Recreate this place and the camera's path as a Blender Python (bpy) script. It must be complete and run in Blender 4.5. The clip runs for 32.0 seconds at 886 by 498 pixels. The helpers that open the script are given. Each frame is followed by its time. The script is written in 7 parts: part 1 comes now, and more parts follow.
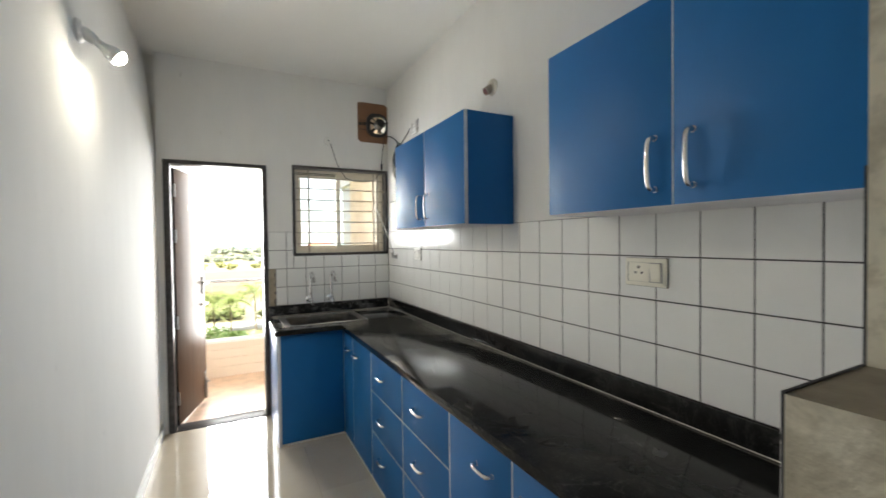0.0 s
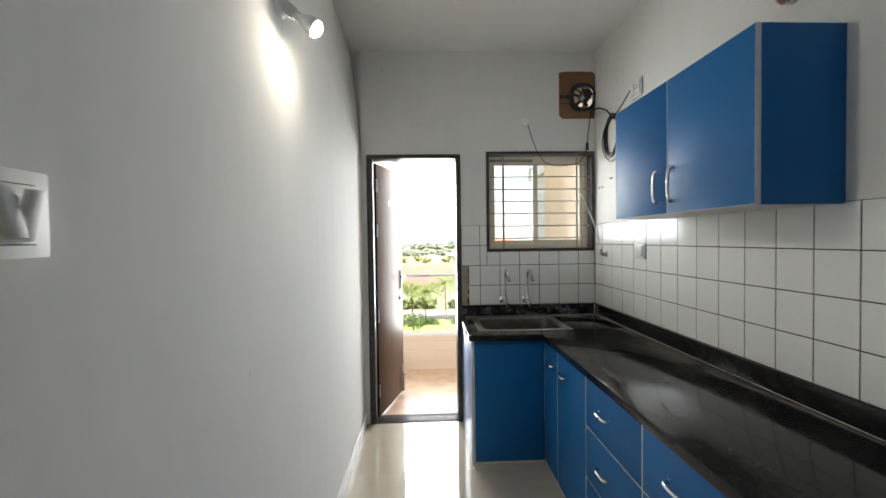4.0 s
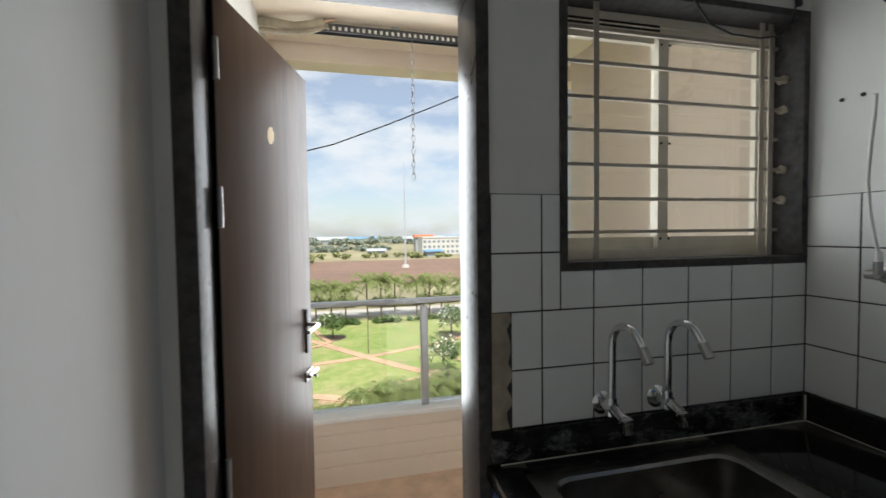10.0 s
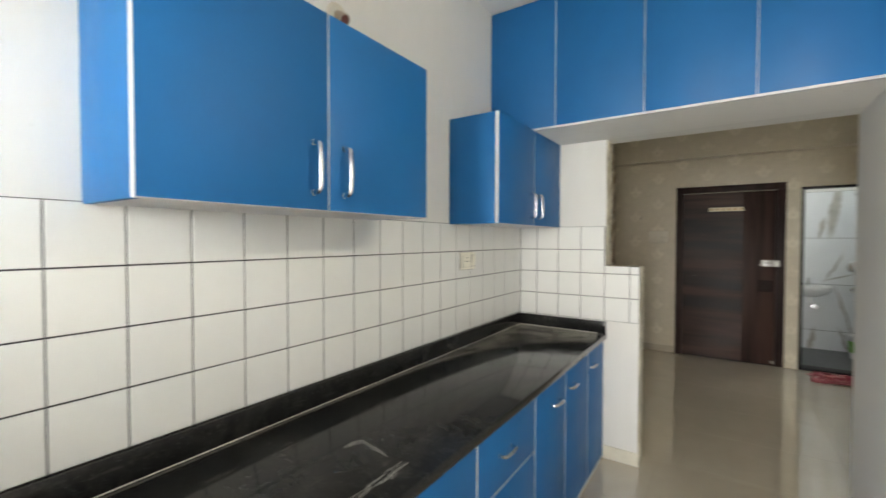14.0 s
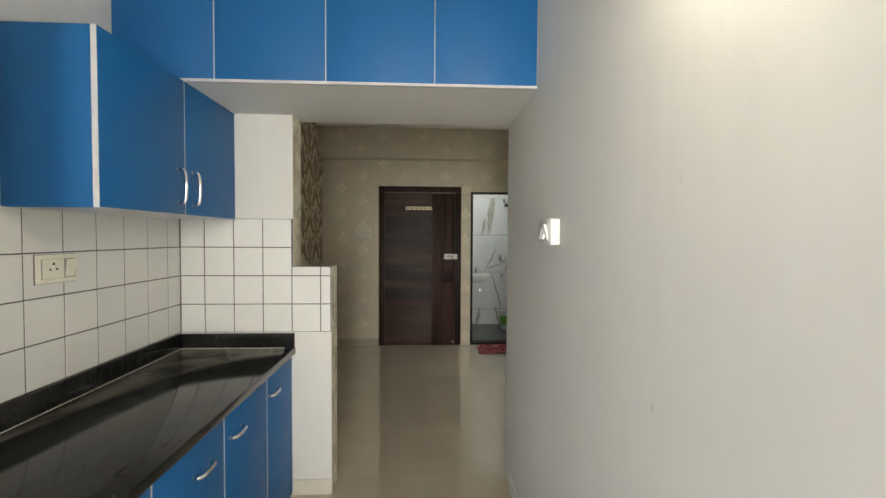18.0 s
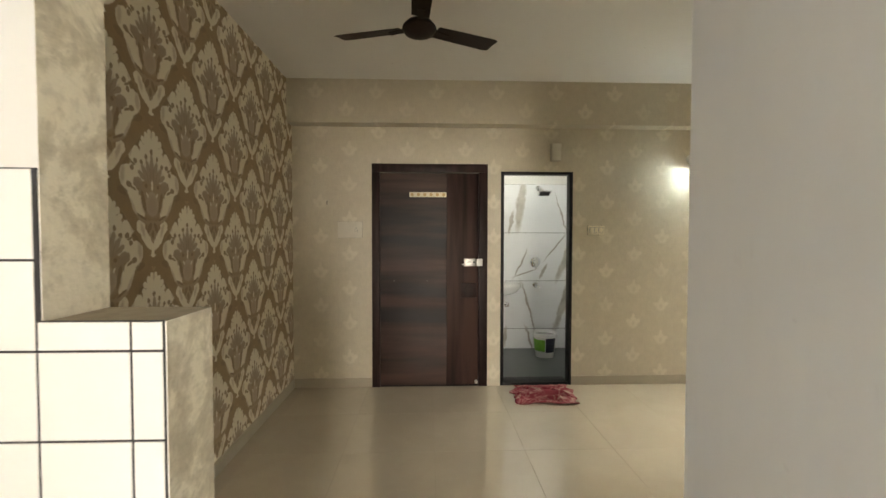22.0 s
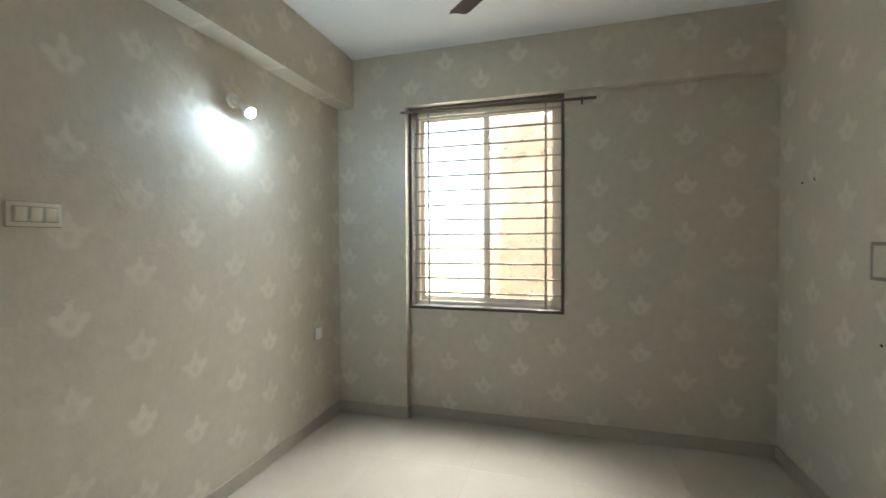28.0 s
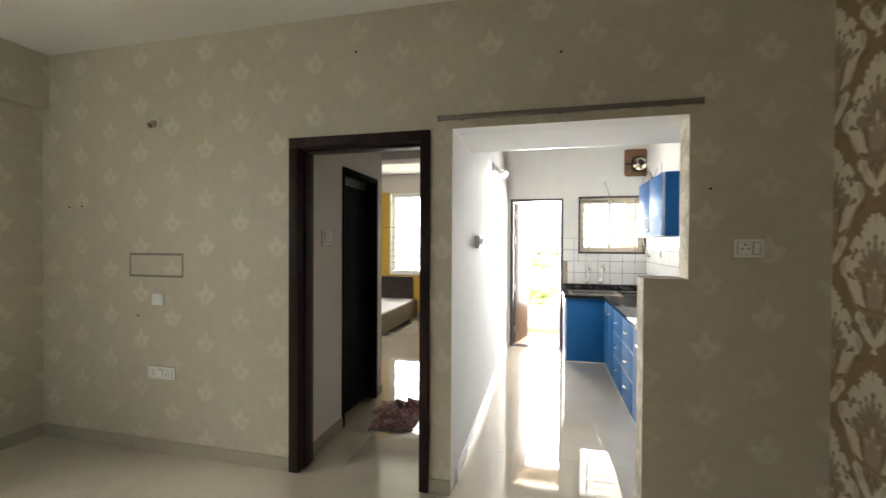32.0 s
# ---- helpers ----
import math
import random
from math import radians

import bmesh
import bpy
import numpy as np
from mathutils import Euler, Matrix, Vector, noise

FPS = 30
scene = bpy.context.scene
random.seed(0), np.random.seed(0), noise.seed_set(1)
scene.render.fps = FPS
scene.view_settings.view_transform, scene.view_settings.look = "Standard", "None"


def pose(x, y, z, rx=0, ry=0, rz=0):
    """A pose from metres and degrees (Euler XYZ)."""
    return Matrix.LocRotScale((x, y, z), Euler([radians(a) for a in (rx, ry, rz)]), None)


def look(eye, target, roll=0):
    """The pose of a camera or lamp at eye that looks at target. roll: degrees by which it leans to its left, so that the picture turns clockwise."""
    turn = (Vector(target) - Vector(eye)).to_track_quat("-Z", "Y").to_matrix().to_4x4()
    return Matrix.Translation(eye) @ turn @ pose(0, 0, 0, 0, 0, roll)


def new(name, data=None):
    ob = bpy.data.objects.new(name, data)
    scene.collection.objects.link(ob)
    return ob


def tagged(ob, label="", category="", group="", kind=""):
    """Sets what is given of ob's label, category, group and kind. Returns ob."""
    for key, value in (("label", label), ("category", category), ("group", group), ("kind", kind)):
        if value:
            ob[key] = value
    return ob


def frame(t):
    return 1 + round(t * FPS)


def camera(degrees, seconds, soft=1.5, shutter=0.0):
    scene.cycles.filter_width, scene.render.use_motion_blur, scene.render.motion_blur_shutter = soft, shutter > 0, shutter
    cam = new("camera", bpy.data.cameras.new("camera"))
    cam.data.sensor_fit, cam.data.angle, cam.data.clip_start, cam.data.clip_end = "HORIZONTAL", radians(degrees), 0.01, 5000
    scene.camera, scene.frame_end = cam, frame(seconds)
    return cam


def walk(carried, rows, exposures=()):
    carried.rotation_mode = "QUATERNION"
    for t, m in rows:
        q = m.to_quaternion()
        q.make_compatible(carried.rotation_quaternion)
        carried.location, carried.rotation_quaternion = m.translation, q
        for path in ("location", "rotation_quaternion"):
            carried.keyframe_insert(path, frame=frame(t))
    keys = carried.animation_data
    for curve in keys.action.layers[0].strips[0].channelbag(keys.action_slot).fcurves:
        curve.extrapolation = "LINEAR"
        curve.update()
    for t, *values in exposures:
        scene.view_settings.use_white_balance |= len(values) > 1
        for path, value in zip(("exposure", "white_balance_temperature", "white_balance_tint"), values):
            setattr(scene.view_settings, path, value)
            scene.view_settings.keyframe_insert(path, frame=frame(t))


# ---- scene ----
# ---------- camera and walk ----------
cam = camera(93.5, 32.0, shutter=0.3)
EXPOSURES = [(0.0, 2.85, 6700, 8), (1.0, 2.65, 6700, 8), (3.5, 2.55, 6550, 8), (6.0, 2.0, 6400, 8), (8.5, 1.75, 6300, 8), (9.5, 1.35, 6250, 8), (10.5, 1.05, 6250, 8), (11.3, 1.05, 6350, 8), (12.0, 1.9, 6350, 8), (12.5, 2.35, 6450, 8), (13.0, 2.75, 6550, 8), (14.0, 3.25, 6950, 8), (15.0, 3.2, 7050, 8), (18.0, 3.1, 7250, 8), (19.0, 3.4, 7150, 8), (21.0, 3.65, 7000, 9), (22.0, 3.8, 8000, 10), (22.5, 3.95, 7800, 10), (23.0, 4.15, 6600, 10), (24.0, 4.35, 5950, 10), (24.5, 4.35, 5850, 10), (27.0, 3.9, 6150, 10), (29.0, 3.85, 5850, 10), (30.0, 4.15, 5700, 10), (31.0, 3.8, 6450, 10), (32.0, 3.95, 6850, 10)]
PATH = [
    (0.0, 0.123, 0.230, 1.439, -27.04, -1.12, 0.70),
    (0.5, 0.131, 0.230, 1.428, -15.53, -0.96, 0.66),
    (1.0, 0.148, 0.203, 1.426, -8.12, -0.92, 0.63),
    (1.5, 0.174, 0.179, 1.428, -4.16, -0.86, 0.54),
    (2.0, 0.190, 0.188, 1.421, -2.37, -0.85, 0.29),
    (2.5, 0.166, 0.282, 1.421, -2.18, -0.97, 0.40),
    (3.0, 0.145, 0.411, 1.423, -2.25, -1.07, 0.51),
    (3.5, 0.128, 0.566, 1.424, -2.33, -1.18, 0.67),
    (5.5, 0.119, 1.371, 1.430, -2.66, -1.59, 0.72),
    (6.0, 0.091, 1.560, 1.441, -2.78, -1.66, 0.70),
    (6.5, 0.079, 1.728, 1.435, -2.79, -1.74, 0.73),
    (7.0, 0.077, 1.927, 1.443, -2.87, -1.91, 0.81),
    (7.5, 0.087, 2.097, 1.458, -2.77, -2.09, 0.89),
    (8.0, 0.079, 2.273, 1.448, -2.56, -2.05, 0.85),
    (8.5, 0.044, 2.454, 1.448, -2.66, -1.94, 0.82),
    (9.0, 0.027, 2.634, 1.443, -3.59, -2.09, 0.90),
    (9.5, 0.021, 2.838, 1.432, -6.95, -2.06, 0.72),
    (10.0, 0.037, 2.956, 1.428, -13.31, -2.08, 0.71),
    (10.5, 0.068, 3.059, 1.424, -23.44, -1.95, 0.50),
    (11.0, 0.096, 3.150, 1.416, -36.62, -1.81, 0.38),
    (11.5, 0.171, 3.206, 1.400, -52.56, -1.69, 0.10),
    (12.0, 0.278, 3.247, 1.395, -69.71, -1.57, -0.02),
    (12.5, 0.324, 3.254, 1.398, -87.94, -0.97, -0.20),
    (13.0, 0.349, 3.287, 1.404, -107.70, -0.80, 0.00),
    (13.5, 0.320, 3.316, 1.429, -127.46, -1.08, -0.09),
    (14.0, 0.208, 3.321, 1.441, -145.89, -1.29, -0.10),
    (14.5, 0.112, 3.376, 1.444, -161.57, -1.26, -0.20),
    (15.0, 0.086, 3.401, 1.445, -171.86, -1.29, -0.20),
    (15.5, 0.088, 3.385, 1.445, -178.17, -1.32, -0.30),
    (17.5, 0.168, 2.970, 1.435, -182.75, -1.63, -0.30),
    (18.0, 0.144, 2.776, 1.438, -182.70, -1.69, -0.30),
    (18.5, 0.154, 2.627, 1.431, -182.69, -1.66, -0.20),
    (19.0, 0.190, 2.431, 1.431, -182.69, -1.75, -0.30),
    (19.5, 0.216, 2.251, 1.430, -182.61, -1.81, -0.10),
    (20.0, 0.223, 2.062, 1.416, -182.55, -1.81, -0.20),
    (20.5, 0.200, 1.819, 1.420, -182.47, -1.81, -0.20),
    (21.0, 0.181, 1.630, 1.418, -182.21, -1.83, -0.10),
    (21.5, 0.210, 1.392, 1.414, -182.27, -1.78, 0.00),
    (22.0, 0.201, 1.187, 1.415, -182.01, -1.66, -0.07),
    (22.5, 0.194, 0.962, 1.397, -181.99, -1.46, -0.00),
    (23.0, 0.173, 0.767, 1.394, -182.12, -1.32, 0.10),
    (23.5, 0.170, 0.584, 1.387, -183.04, -1.26, 0.06),
    (24.0, 0.176, 0.426, 1.384, -185.26, -1.08, 0.15),
    (24.5, 0.157, 0.298, 1.379, -189.15, -0.97, 0.10),
    (26.5, -0.094, -0.477, 1.390, -220.84, -1.06, 0.20),
    (27.0, -0.172, -0.672, 1.393, -231.46, -1.15, 0.30),
    (27.5, -0.305, -0.834, 1.373, -242.24, -1.07, 0.25),
    (28.0, -0.408, -0.968, 1.384, -253.65, -1.20, 0.30),
    (28.5, -0.475, -1.087, 1.395, -265.32, -1.26, 0.20),
    (29.0, -0.409, -1.189, 1.409, -276.95, -1.23, 0.10),
    (29.5, -0.290, -1.312, 1.434, -289.28, -1.20, 0.00),
    (30.0, -0.190, -1.468, 1.450, -302.35, -1.20, 0.00),
    (30.5, -0.032, -1.594, 1.456, -315.08, -1.06, -0.10),
    (31.0, 0.115, -1.722, 1.466, -326.96, -1.26, -0.10),
    (31.5, 0.189, -1.834, 1.454, -336.67, -0.95, -0.40),
    (32.0, 0.157, -2.009, 1.438, -346.26, -0.63, -0.30),
]
walk(cam, [(t, pose(x, y, z, 90 + pitch, roll, yaw)) for t, x, y, z, yaw, pitch, roll in PATH], EXPOSURES)

# ---------- sky and sun ----------
sky_world = bpy.data.worlds.new("sky")
scene.world = sky_world
sky_world.use_nodes = True
wt = sky_world.node_tree
wt.nodes.clear()
w_out = wt.nodes.new("ShaderNodeOutputWorld")
w_bg = wt.nodes.new("ShaderNodeBackground")
w_sky = wt.nodes.new("ShaderNodeTexSky")
w_sky.sky_type, w_sky.sun_disc = "NISHITA", False
SUN_EL, SUN_ROT = radians(62), radians(200)
w_sky.sun_elevation, w_sky.sun_rotation = SUN_EL, SUN_ROT
w_geo = wt.nodes.new("ShaderNodeTexCoord")
w_map = wt.nodes.new("ShaderNodeMapping")
w_map.inputs["Scale"].default_value = (1.0, 1.0, 2.6)
w_noise = wt.nodes.new("ShaderNodeTexNoise")
w_noise.inputs["Scale"].default_value, w_noise.inputs["Detail"].default_value, w_noise.inputs["Roughness"].default_value = 4.2, 7.0, 0.55
w_ramp = wt.nodes.new("ShaderNodeValToRGB")
w_ramp.color_ramp.elements[0].position, w_ramp.color_ramp.elements[1].position = 0.42, 0.60
w_mix = wt.nodes.new("ShaderNodeMixRGB")
w_mix.inputs["Color2"].default_value = (5.9, 6.1, 6.3, 1)
wt.links.new(w_geo.outputs["Generated"], w_map.inputs["Vector"])
wt.links.new(w_map.outputs["Vector"], w_noise.inputs["Vector"])
wt.links.new(w_noise.outputs["Fac"], w_ramp.inputs["Fac"])
w_haze = wt.nodes.new("ShaderNodeMath")
w_haze.operation = "MULTIPLY_ADD"
w_haze.inputs[1].default_value, w_haze.inputs[2].default_value = 0.66, 0.34
wt.links.new(w_ramp.outputs["Color"], w_haze.inputs[0])
wt.links.new(w_haze.outputs[0], w_mix.inputs["Fac"])
wt.links.new(w_sky.outputs["Color"], w_mix.inputs["Color1"])
wt.links.new(w_mix.outputs["Color"], w_bg.inputs["Color"])
wt.links.new(w_bg.outputs["Background"], w_out.inputs["Surface"])
w_bg.inputs["Strength"].default_value = 0.066

sun_data = bpy.data.lights.new("sun", "SUN")
sun_data.energy, sun_data.angle, sun_data.color = 3.3, radians(0.5), (1.0, 0.95, 0.87)
sun = new("sun", sun_data)
# light travels away from the sun, which stands behind the building
sun.matrix_world = look((0, 0, 60), (0.5, 27, 0))


# area lamps added to boost the sky's light, at or outside the openings
for nm, m, w, h, e in (("window_skylight_living", pose(-4.45, -1.60, 3.25, 0, -42, 0), 1.40, 1.40, 29.0), ("window_skylight_bedroom", pose(-2.03, 6.03, 1.64, -90, 0, 0), 1.60, 1.50, 3.2), ("balcony_skylight", pose(0.205, 5.365, 1.40, -90, 0, 0), 1.13, 2.00, 14.0), ("window_skylight_kitchen", pose(1.02, 4.052, 1.71, -90, 0, 0), 0.74, 0.66, 0.35)):
    ld = bpy.data.lights.new(nm, "AREA")
    ld.shape, ld.size, ld.size_y, ld.energy, ld.color = "RECTANGLE", w, h, e, (0.97, 0.98, 1.0)
    ld.spread = radians(120 if nm == "balcony_skylight" else 180)
    new(nm, ld).matrix_world = m


# ---------- small builders ----------
def box(bm, x0, x1, y0, y1, z0, z1, b=0.0, seg=2):
    m = Matrix.LocRotScale(((x0 + x1) / 2, (y0 + y1) / 2, (z0 + z1) / 2), None, (abs(x1 - x0), abs(y1 - y0), abs(z1 - z0)))
    vs = bmesh.ops.create_cube(bm, size=1.0, matrix=m)["verts"]
    if b > 0:
        es = {e for v in vs for e in v.link_edges}
        bmesh.ops.bevel(bm, geom=list(es), offset=b, segments=seg, affect="EDGES", profile=0.5)
    return bm


def cyl(bm, p0, p1, r, r2=None, n=20):
    p0, p1 = Vector(p0), Vector(p1)
    d = p1 - p0
    m = Matrix.Translation((p0 + p1) / 2) @ d.to_track_quat("Z", "Y").to_matrix().to_4x4()
    bmesh.ops.create_cone(bm, cap_ends=True, segments=n, radius1=r, radius2=r if r2 is None else r2, depth=d.length, matrix=m)
    return bm


def tube(bm, pts, r, n=10, closed=False):
    pts = [Vector(p) for p in pts]
    rings, up = [], Vector((0.123, 0.31, 0.94)).normalized()
    for i, p in enumerate(pts):
        a, c = pts[i - 1] if (i or closed) else p, pts[(i + 1) % len(pts)] if (i + 1 < len(pts) or closed) else p
        d = (c - a).normalized()
        s = d.cross(up).normalized()
        w = s.cross(d)
        rings.append([bm.verts.new(p + r * (math.cos(k * math.tau / n) * s + math.sin(k * math.tau / n) * w)) for k in range(n)])
    for i in range(len(rings) if closed else len(rings) - 1):
        a, c = rings[i], rings[(i + 1) % len(rings)]
        for k in range(n):
            bm.faces.new((a[k], a[(k + 1) % n], c[(k + 1) % n], c[k]))
    if not closed:
        bm.faces.new(rings[0][::-1]), bm.faces.new(rings[-1])
    bmesh.ops.recalc_face_normals(bm, faces=bm.faces[:])
    return bm


def lathe(bm, profile, c, n=28, m=None):
    """Turns a profile of (radius, height) round an upright axis through c, or in the frame m."""
    m = m or Matrix.Translation(c)
    rings = []
    for r, h in profile:
        rings.append([bm.verts.new(m @ Vector((max(r, 1e-4) * math.cos(k * math.tau / n), max(r, 1e-4) * math.sin(k * math.tau / n), h))) for k in range(n)])
    for a, d in zip(rings, rings[1:]):
        for k in range(n):
            bm.faces.new((a[k], a[(k + 1) % n], d[(k + 1) % n], d[k]))
    bm.faces.new(rings[0][::-1]), bm.faces.new(rings[-1])
    bmesh.ops.recalc_face_normals(bm, faces=bm.faces[:])
    return bm


def arc(p0, p1, bow, n=9, sag=(0, 0, -1)):
    """Points from p0 to p1 along a curve that hangs out by bow."""
    p0, p1, s = Vector(p0), Vector(p1), Vector(sag)
    return [p0.lerp(p1, i / (n - 1)) + s * bow * 4 * (i / (n - 1)) * (1 - i / (n - 1)) for i in range(n)]


def thing(name, loc, label, category, group="", kind=""):
    ob = new(name)
    ob.empty_display_size = 0.1
    ob.location = loc
    return tagged(ob, label, category, group, kind)


def part(name, bm, material, parent=None, label="", smooth=None, kind=""):
    """Links a bmesh, drawn in world places, as one mesh object under a thing or a part."""
    me = bpy.data.meshes.new(name)
    if smooth is not None:
        for f in bm.faces:
            f.smooth = True
        for e in bm.edges:
            if len(e.link_faces) == 2 and e.calc_face_angle(0) > radians(smooth):
                e.smooth = False
    bm.to_mesh(me)
    bm.free()
    for mt in material if isinstance(material, (list, tuple)) else [material]:
        me.materials.append(mt)
    ob = new(name, me)
    if parent:
        ob.parent = parent
        if parent.type == "EMPTY":
            ob.matrix_parent_inverse = Matrix.Translation(-parent.location)
    return tagged(ob, label, kind=kind)


def solid(name, dims, material, parent=None, label="", b=0.0, kind=""):
    return part(name, box(bmesh.new(), *dims, b), material, parent, label, 40 if b else None, kind)


def setting(name, bm, material, label, category, smooth=None):
    ob = part(name, bm, material, None, label, smooth)
    return tagged(ob, label, category, kind="structure")


def walled(axis, c0, c1, a0, a1, z0, z1, holes):
    """A wall from c0 to c1 in thickness along axis, a0 to a1 along the other, with holes (a0, a1, z0, z1) through it."""
    bm = bmesh.new()
    As = sorted({a0, a1, *[h[0] for h in holes], *[h[1] for h in holes]})
    for p, q in zip(As, As[1:]):
        cut = sorted((h[2], h[3]) for h in holes if h[0] < (p + q) / 2 < h[1])
        z = z0
        for h0, h1 in [*cut, (z1, z1)]:
            if h0 - z > 1e-4:
                box(bm, *((c0, c1, p, q) if axis == "x" else (p, q, c0, c1)), z, h0)
            z = h1
    bmesh.ops.remove_doubles(bm, verts=bm.verts[:], dist=1e-5)
    return bm


def by_normal(bm, rules):
    """Material slots by the way a face looks: rules is a list of (axis, sign, slot)."""
    for f in bm.faces:
        for ax, sg, slot in rules:
            if f.normal[ax] * sg > 0.7:
                f.material_index = slot
    return bm


# ---------- materials ----------
class Nodes:
    """A short way to write a node material."""

    def __init__(self, name):
        self.mat = bpy.data.materials.new(name)
        self.mat.use_nodes = True
        self.t = self.mat.node_tree
        self.b = self.t.nodes["Principled BSDF"]

    def node(self, kind, **props):
        n = self.t.nodes.new(kind)
        for k, v in props.items():
            setattr(n, k, v)
        return n

    def put(self, socket, v):
        if isinstance(v, bpy.types.NodeSocket):
            self.t.links.new(v, socket)
        elif isinstance(v, (tuple, list)) and len(v) == 3 and socket.type == "RGBA":
            socket.default_value = (*v, 1)
        else:
            socket.default_value = v

    def m(self, op, a, b=0.0, c=0.0):
        n = self.node("ShaderNodeMath", operation=op)
        for s, v in zip(n.inputs, (a, b, c)):
            self.put(s, v)
        return n.outputs[0]

    def coord(self, scale=(1, 1, 1), loc=(0, 0, 0), kind="Object"):
        c = self.node("ShaderNodeTexCoord")
        mp = self.node("ShaderNodeMapping")
        mp.inputs["Scale"].default_value, mp.inputs["Location"].default_value = scale, loc
        self.t.links.new(c.outputs[kind], mp.inputs["Vector"])
        return mp.outputs["Vector"]

    def world(self, scale=(1, 1, 1)):
        g = self.node("ShaderNodeNewGeometry")
        mp = self.node("ShaderNodeMapping")
        mp.inputs["Scale"].default_value = scale
        self.t.links.new(g.outputs["Position"], mp.inputs["Vector"])
        return mp.outputs["Vector"]

    def noise(self, vec, scale, detail=4.0, rough=0.55, dist=0.0):
        n = self.node("ShaderNodeTexNoise")
        self.put(n.inputs["Vector"], vec)
        n.inputs["Scale"].default_value, n.inputs["Detail"].default_value = scale, detail
        n.inputs["Roughness"].default_value, n.inputs["Distortion"].default_value = rough, dist
        return n.outputs["Fac"]

    def ramp(self, fac, *stops):
        n = self.node("ShaderNodeValToRGB")
        self.put(n.inputs["Fac"], fac)
        els = n.color_ramp.elements
        while len(els) < len(stops):
            els.new(0.5)
        for e, (p, c) in zip(els, stops):
            e.position, e.color = p, (c, c, c, 1) if isinstance(c, (int, float)) else (*c, 1)
        return n.outputs["Color"]

    def mix(self, fac, a, b):
        n = self.node("ShaderNodeMixRGB")
        self.put(n.inputs["Fac"], fac), self.put(n.inputs["Color1"], a), self.put(n.inputs["Color2"], b)
        return n.outputs["Color"]

    def random(self):
        return self.node("ShaderNodeObjectInfo").outputs["Random"]

    def bump(self, height, strength=0.2, distance=0.01):
        n = self.node("ShaderNodeBump")
        n.inputs["Strength"].default_value, n.inputs["Distance"].default_value = strength, distance
        self.put(n.inputs["Height"], height)
        self.t.links.new(n.outputs["Normal"], self.b.inputs["Normal"])

    def done(self, color, rough=0.5, metal=0.0, **more):
        self.put(self.b.inputs["Base Color"], color)
        self.put(self.b.inputs["Roughness"], rough)
        self.put(self.b.inputs["Metallic"], metal)
        for k, v in more.items():
            self.put(self.b.inputs[k.replace("_", " ")], v)
        return self.mat


def plain(name, color, rough=0.5, metal=0.0, var=0.12, scale=18.0, bump=0.0, **more):
    """One colour with two sizes of unevenness in tone and gloss."""
    n = Nodes(name)
    v = n.world()
    f = n.m("ADD", n.m("MULTIPLY", n.noise(v, scale, 5), 0.6), n.m("MULTIPLY", n.noise(v, scale * 0.13, 3), 0.4))
    dark, light = tuple(max(c * (1 - var), 0) for c in color), tuple(min(c * (1 + var), 1) for c in color)
    col = n.ramp(f, (0.3, dark), (0.7, light))
    if bump:
        n.bump(n.noise(v, scale * 4, 4), bump, 0.004)
    r = n.ramp(f, (0.3, rough * 0.85), (0.7, min(rough * 1.2, 1)))
    return n.done(col, r, metal, **more)


def glowing(name, color, strength):
    n = Nodes(name)
    return n.done((0.9, 0.9, 0.9), 0.4, 0, Emission_Color=color, Emission_Strength=strength)


def wall_paint(name, color, stain=0.06):
    n = Nodes(name)
    v = n.world()
    big = n.noise(v, 0.9, 4, 0.6)
    mid = n.noise(n.world((6, 6, 1.2)), 1.6, 4, 0.6)
    fine = n.noise(v, 160, 3)
    spots = n.ramp(n.noise(v, 22, 2), (0.73, 0.0), (0.78, 1.0))
    f = n.m("ADD", n.m("MULTIPLY", big, 0.6), n.m("MULTIPLY", mid, 0.4))
    col = n.ramp(f, (0.3, tuple(c * (1 - stain) for c in color)), (0.7, color))
    col = n.mix(n.m("MULTIPLY", spots, 0.10), col, (0.32, 0.29, 0.25))
    scuff = n.m("MULTIPLY", n.ramp(n.noise(n.world((1, 1, 0.35)), 34, 2), (0.70, 0.0), (0.74, 1.0)), n.ramp(n.noise(v, 1.7, 2), (0.55, 0.0), (0.65, 1.0)))
    col = n.mix(n.m("MULTIPLY", scuff, 0.25), col, (0.30, 0.28, 0.25))
    n.bump(n.m("ADD", n.m("MULTIPLY", fine, 0.35), n.noise(v, 7, 3)), 0.12, 0.006)
    return n.done(col, 0.85, Specular_IOR_Level=0.2)


M_WHITE = wall_paint("paint_white", (0.78, 0.77, 0.74), 0.09)
M_CEIL = wall_paint("paint_ceiling", (0.80, 0.79, 0.76), 0.03)
M_BEDWALL = wall_paint("paint_blush", (0.70, 0.64, 0.60))
M_YELLOW = wall_paint("paint_yellow", (0.72, 0.46, 0.10))
M_OUTWALL = wall_paint("paint_facade_beige", (0.56, 0.49, 0.42), 0.1)
M_BALCWALL = wall_paint("paint_balcony_beige", (0.54, 0.44, 0.36), 0.08)
M_PARAPET = wall_paint("paint_parapet_cream", (0.80, 0.68, 0.56))


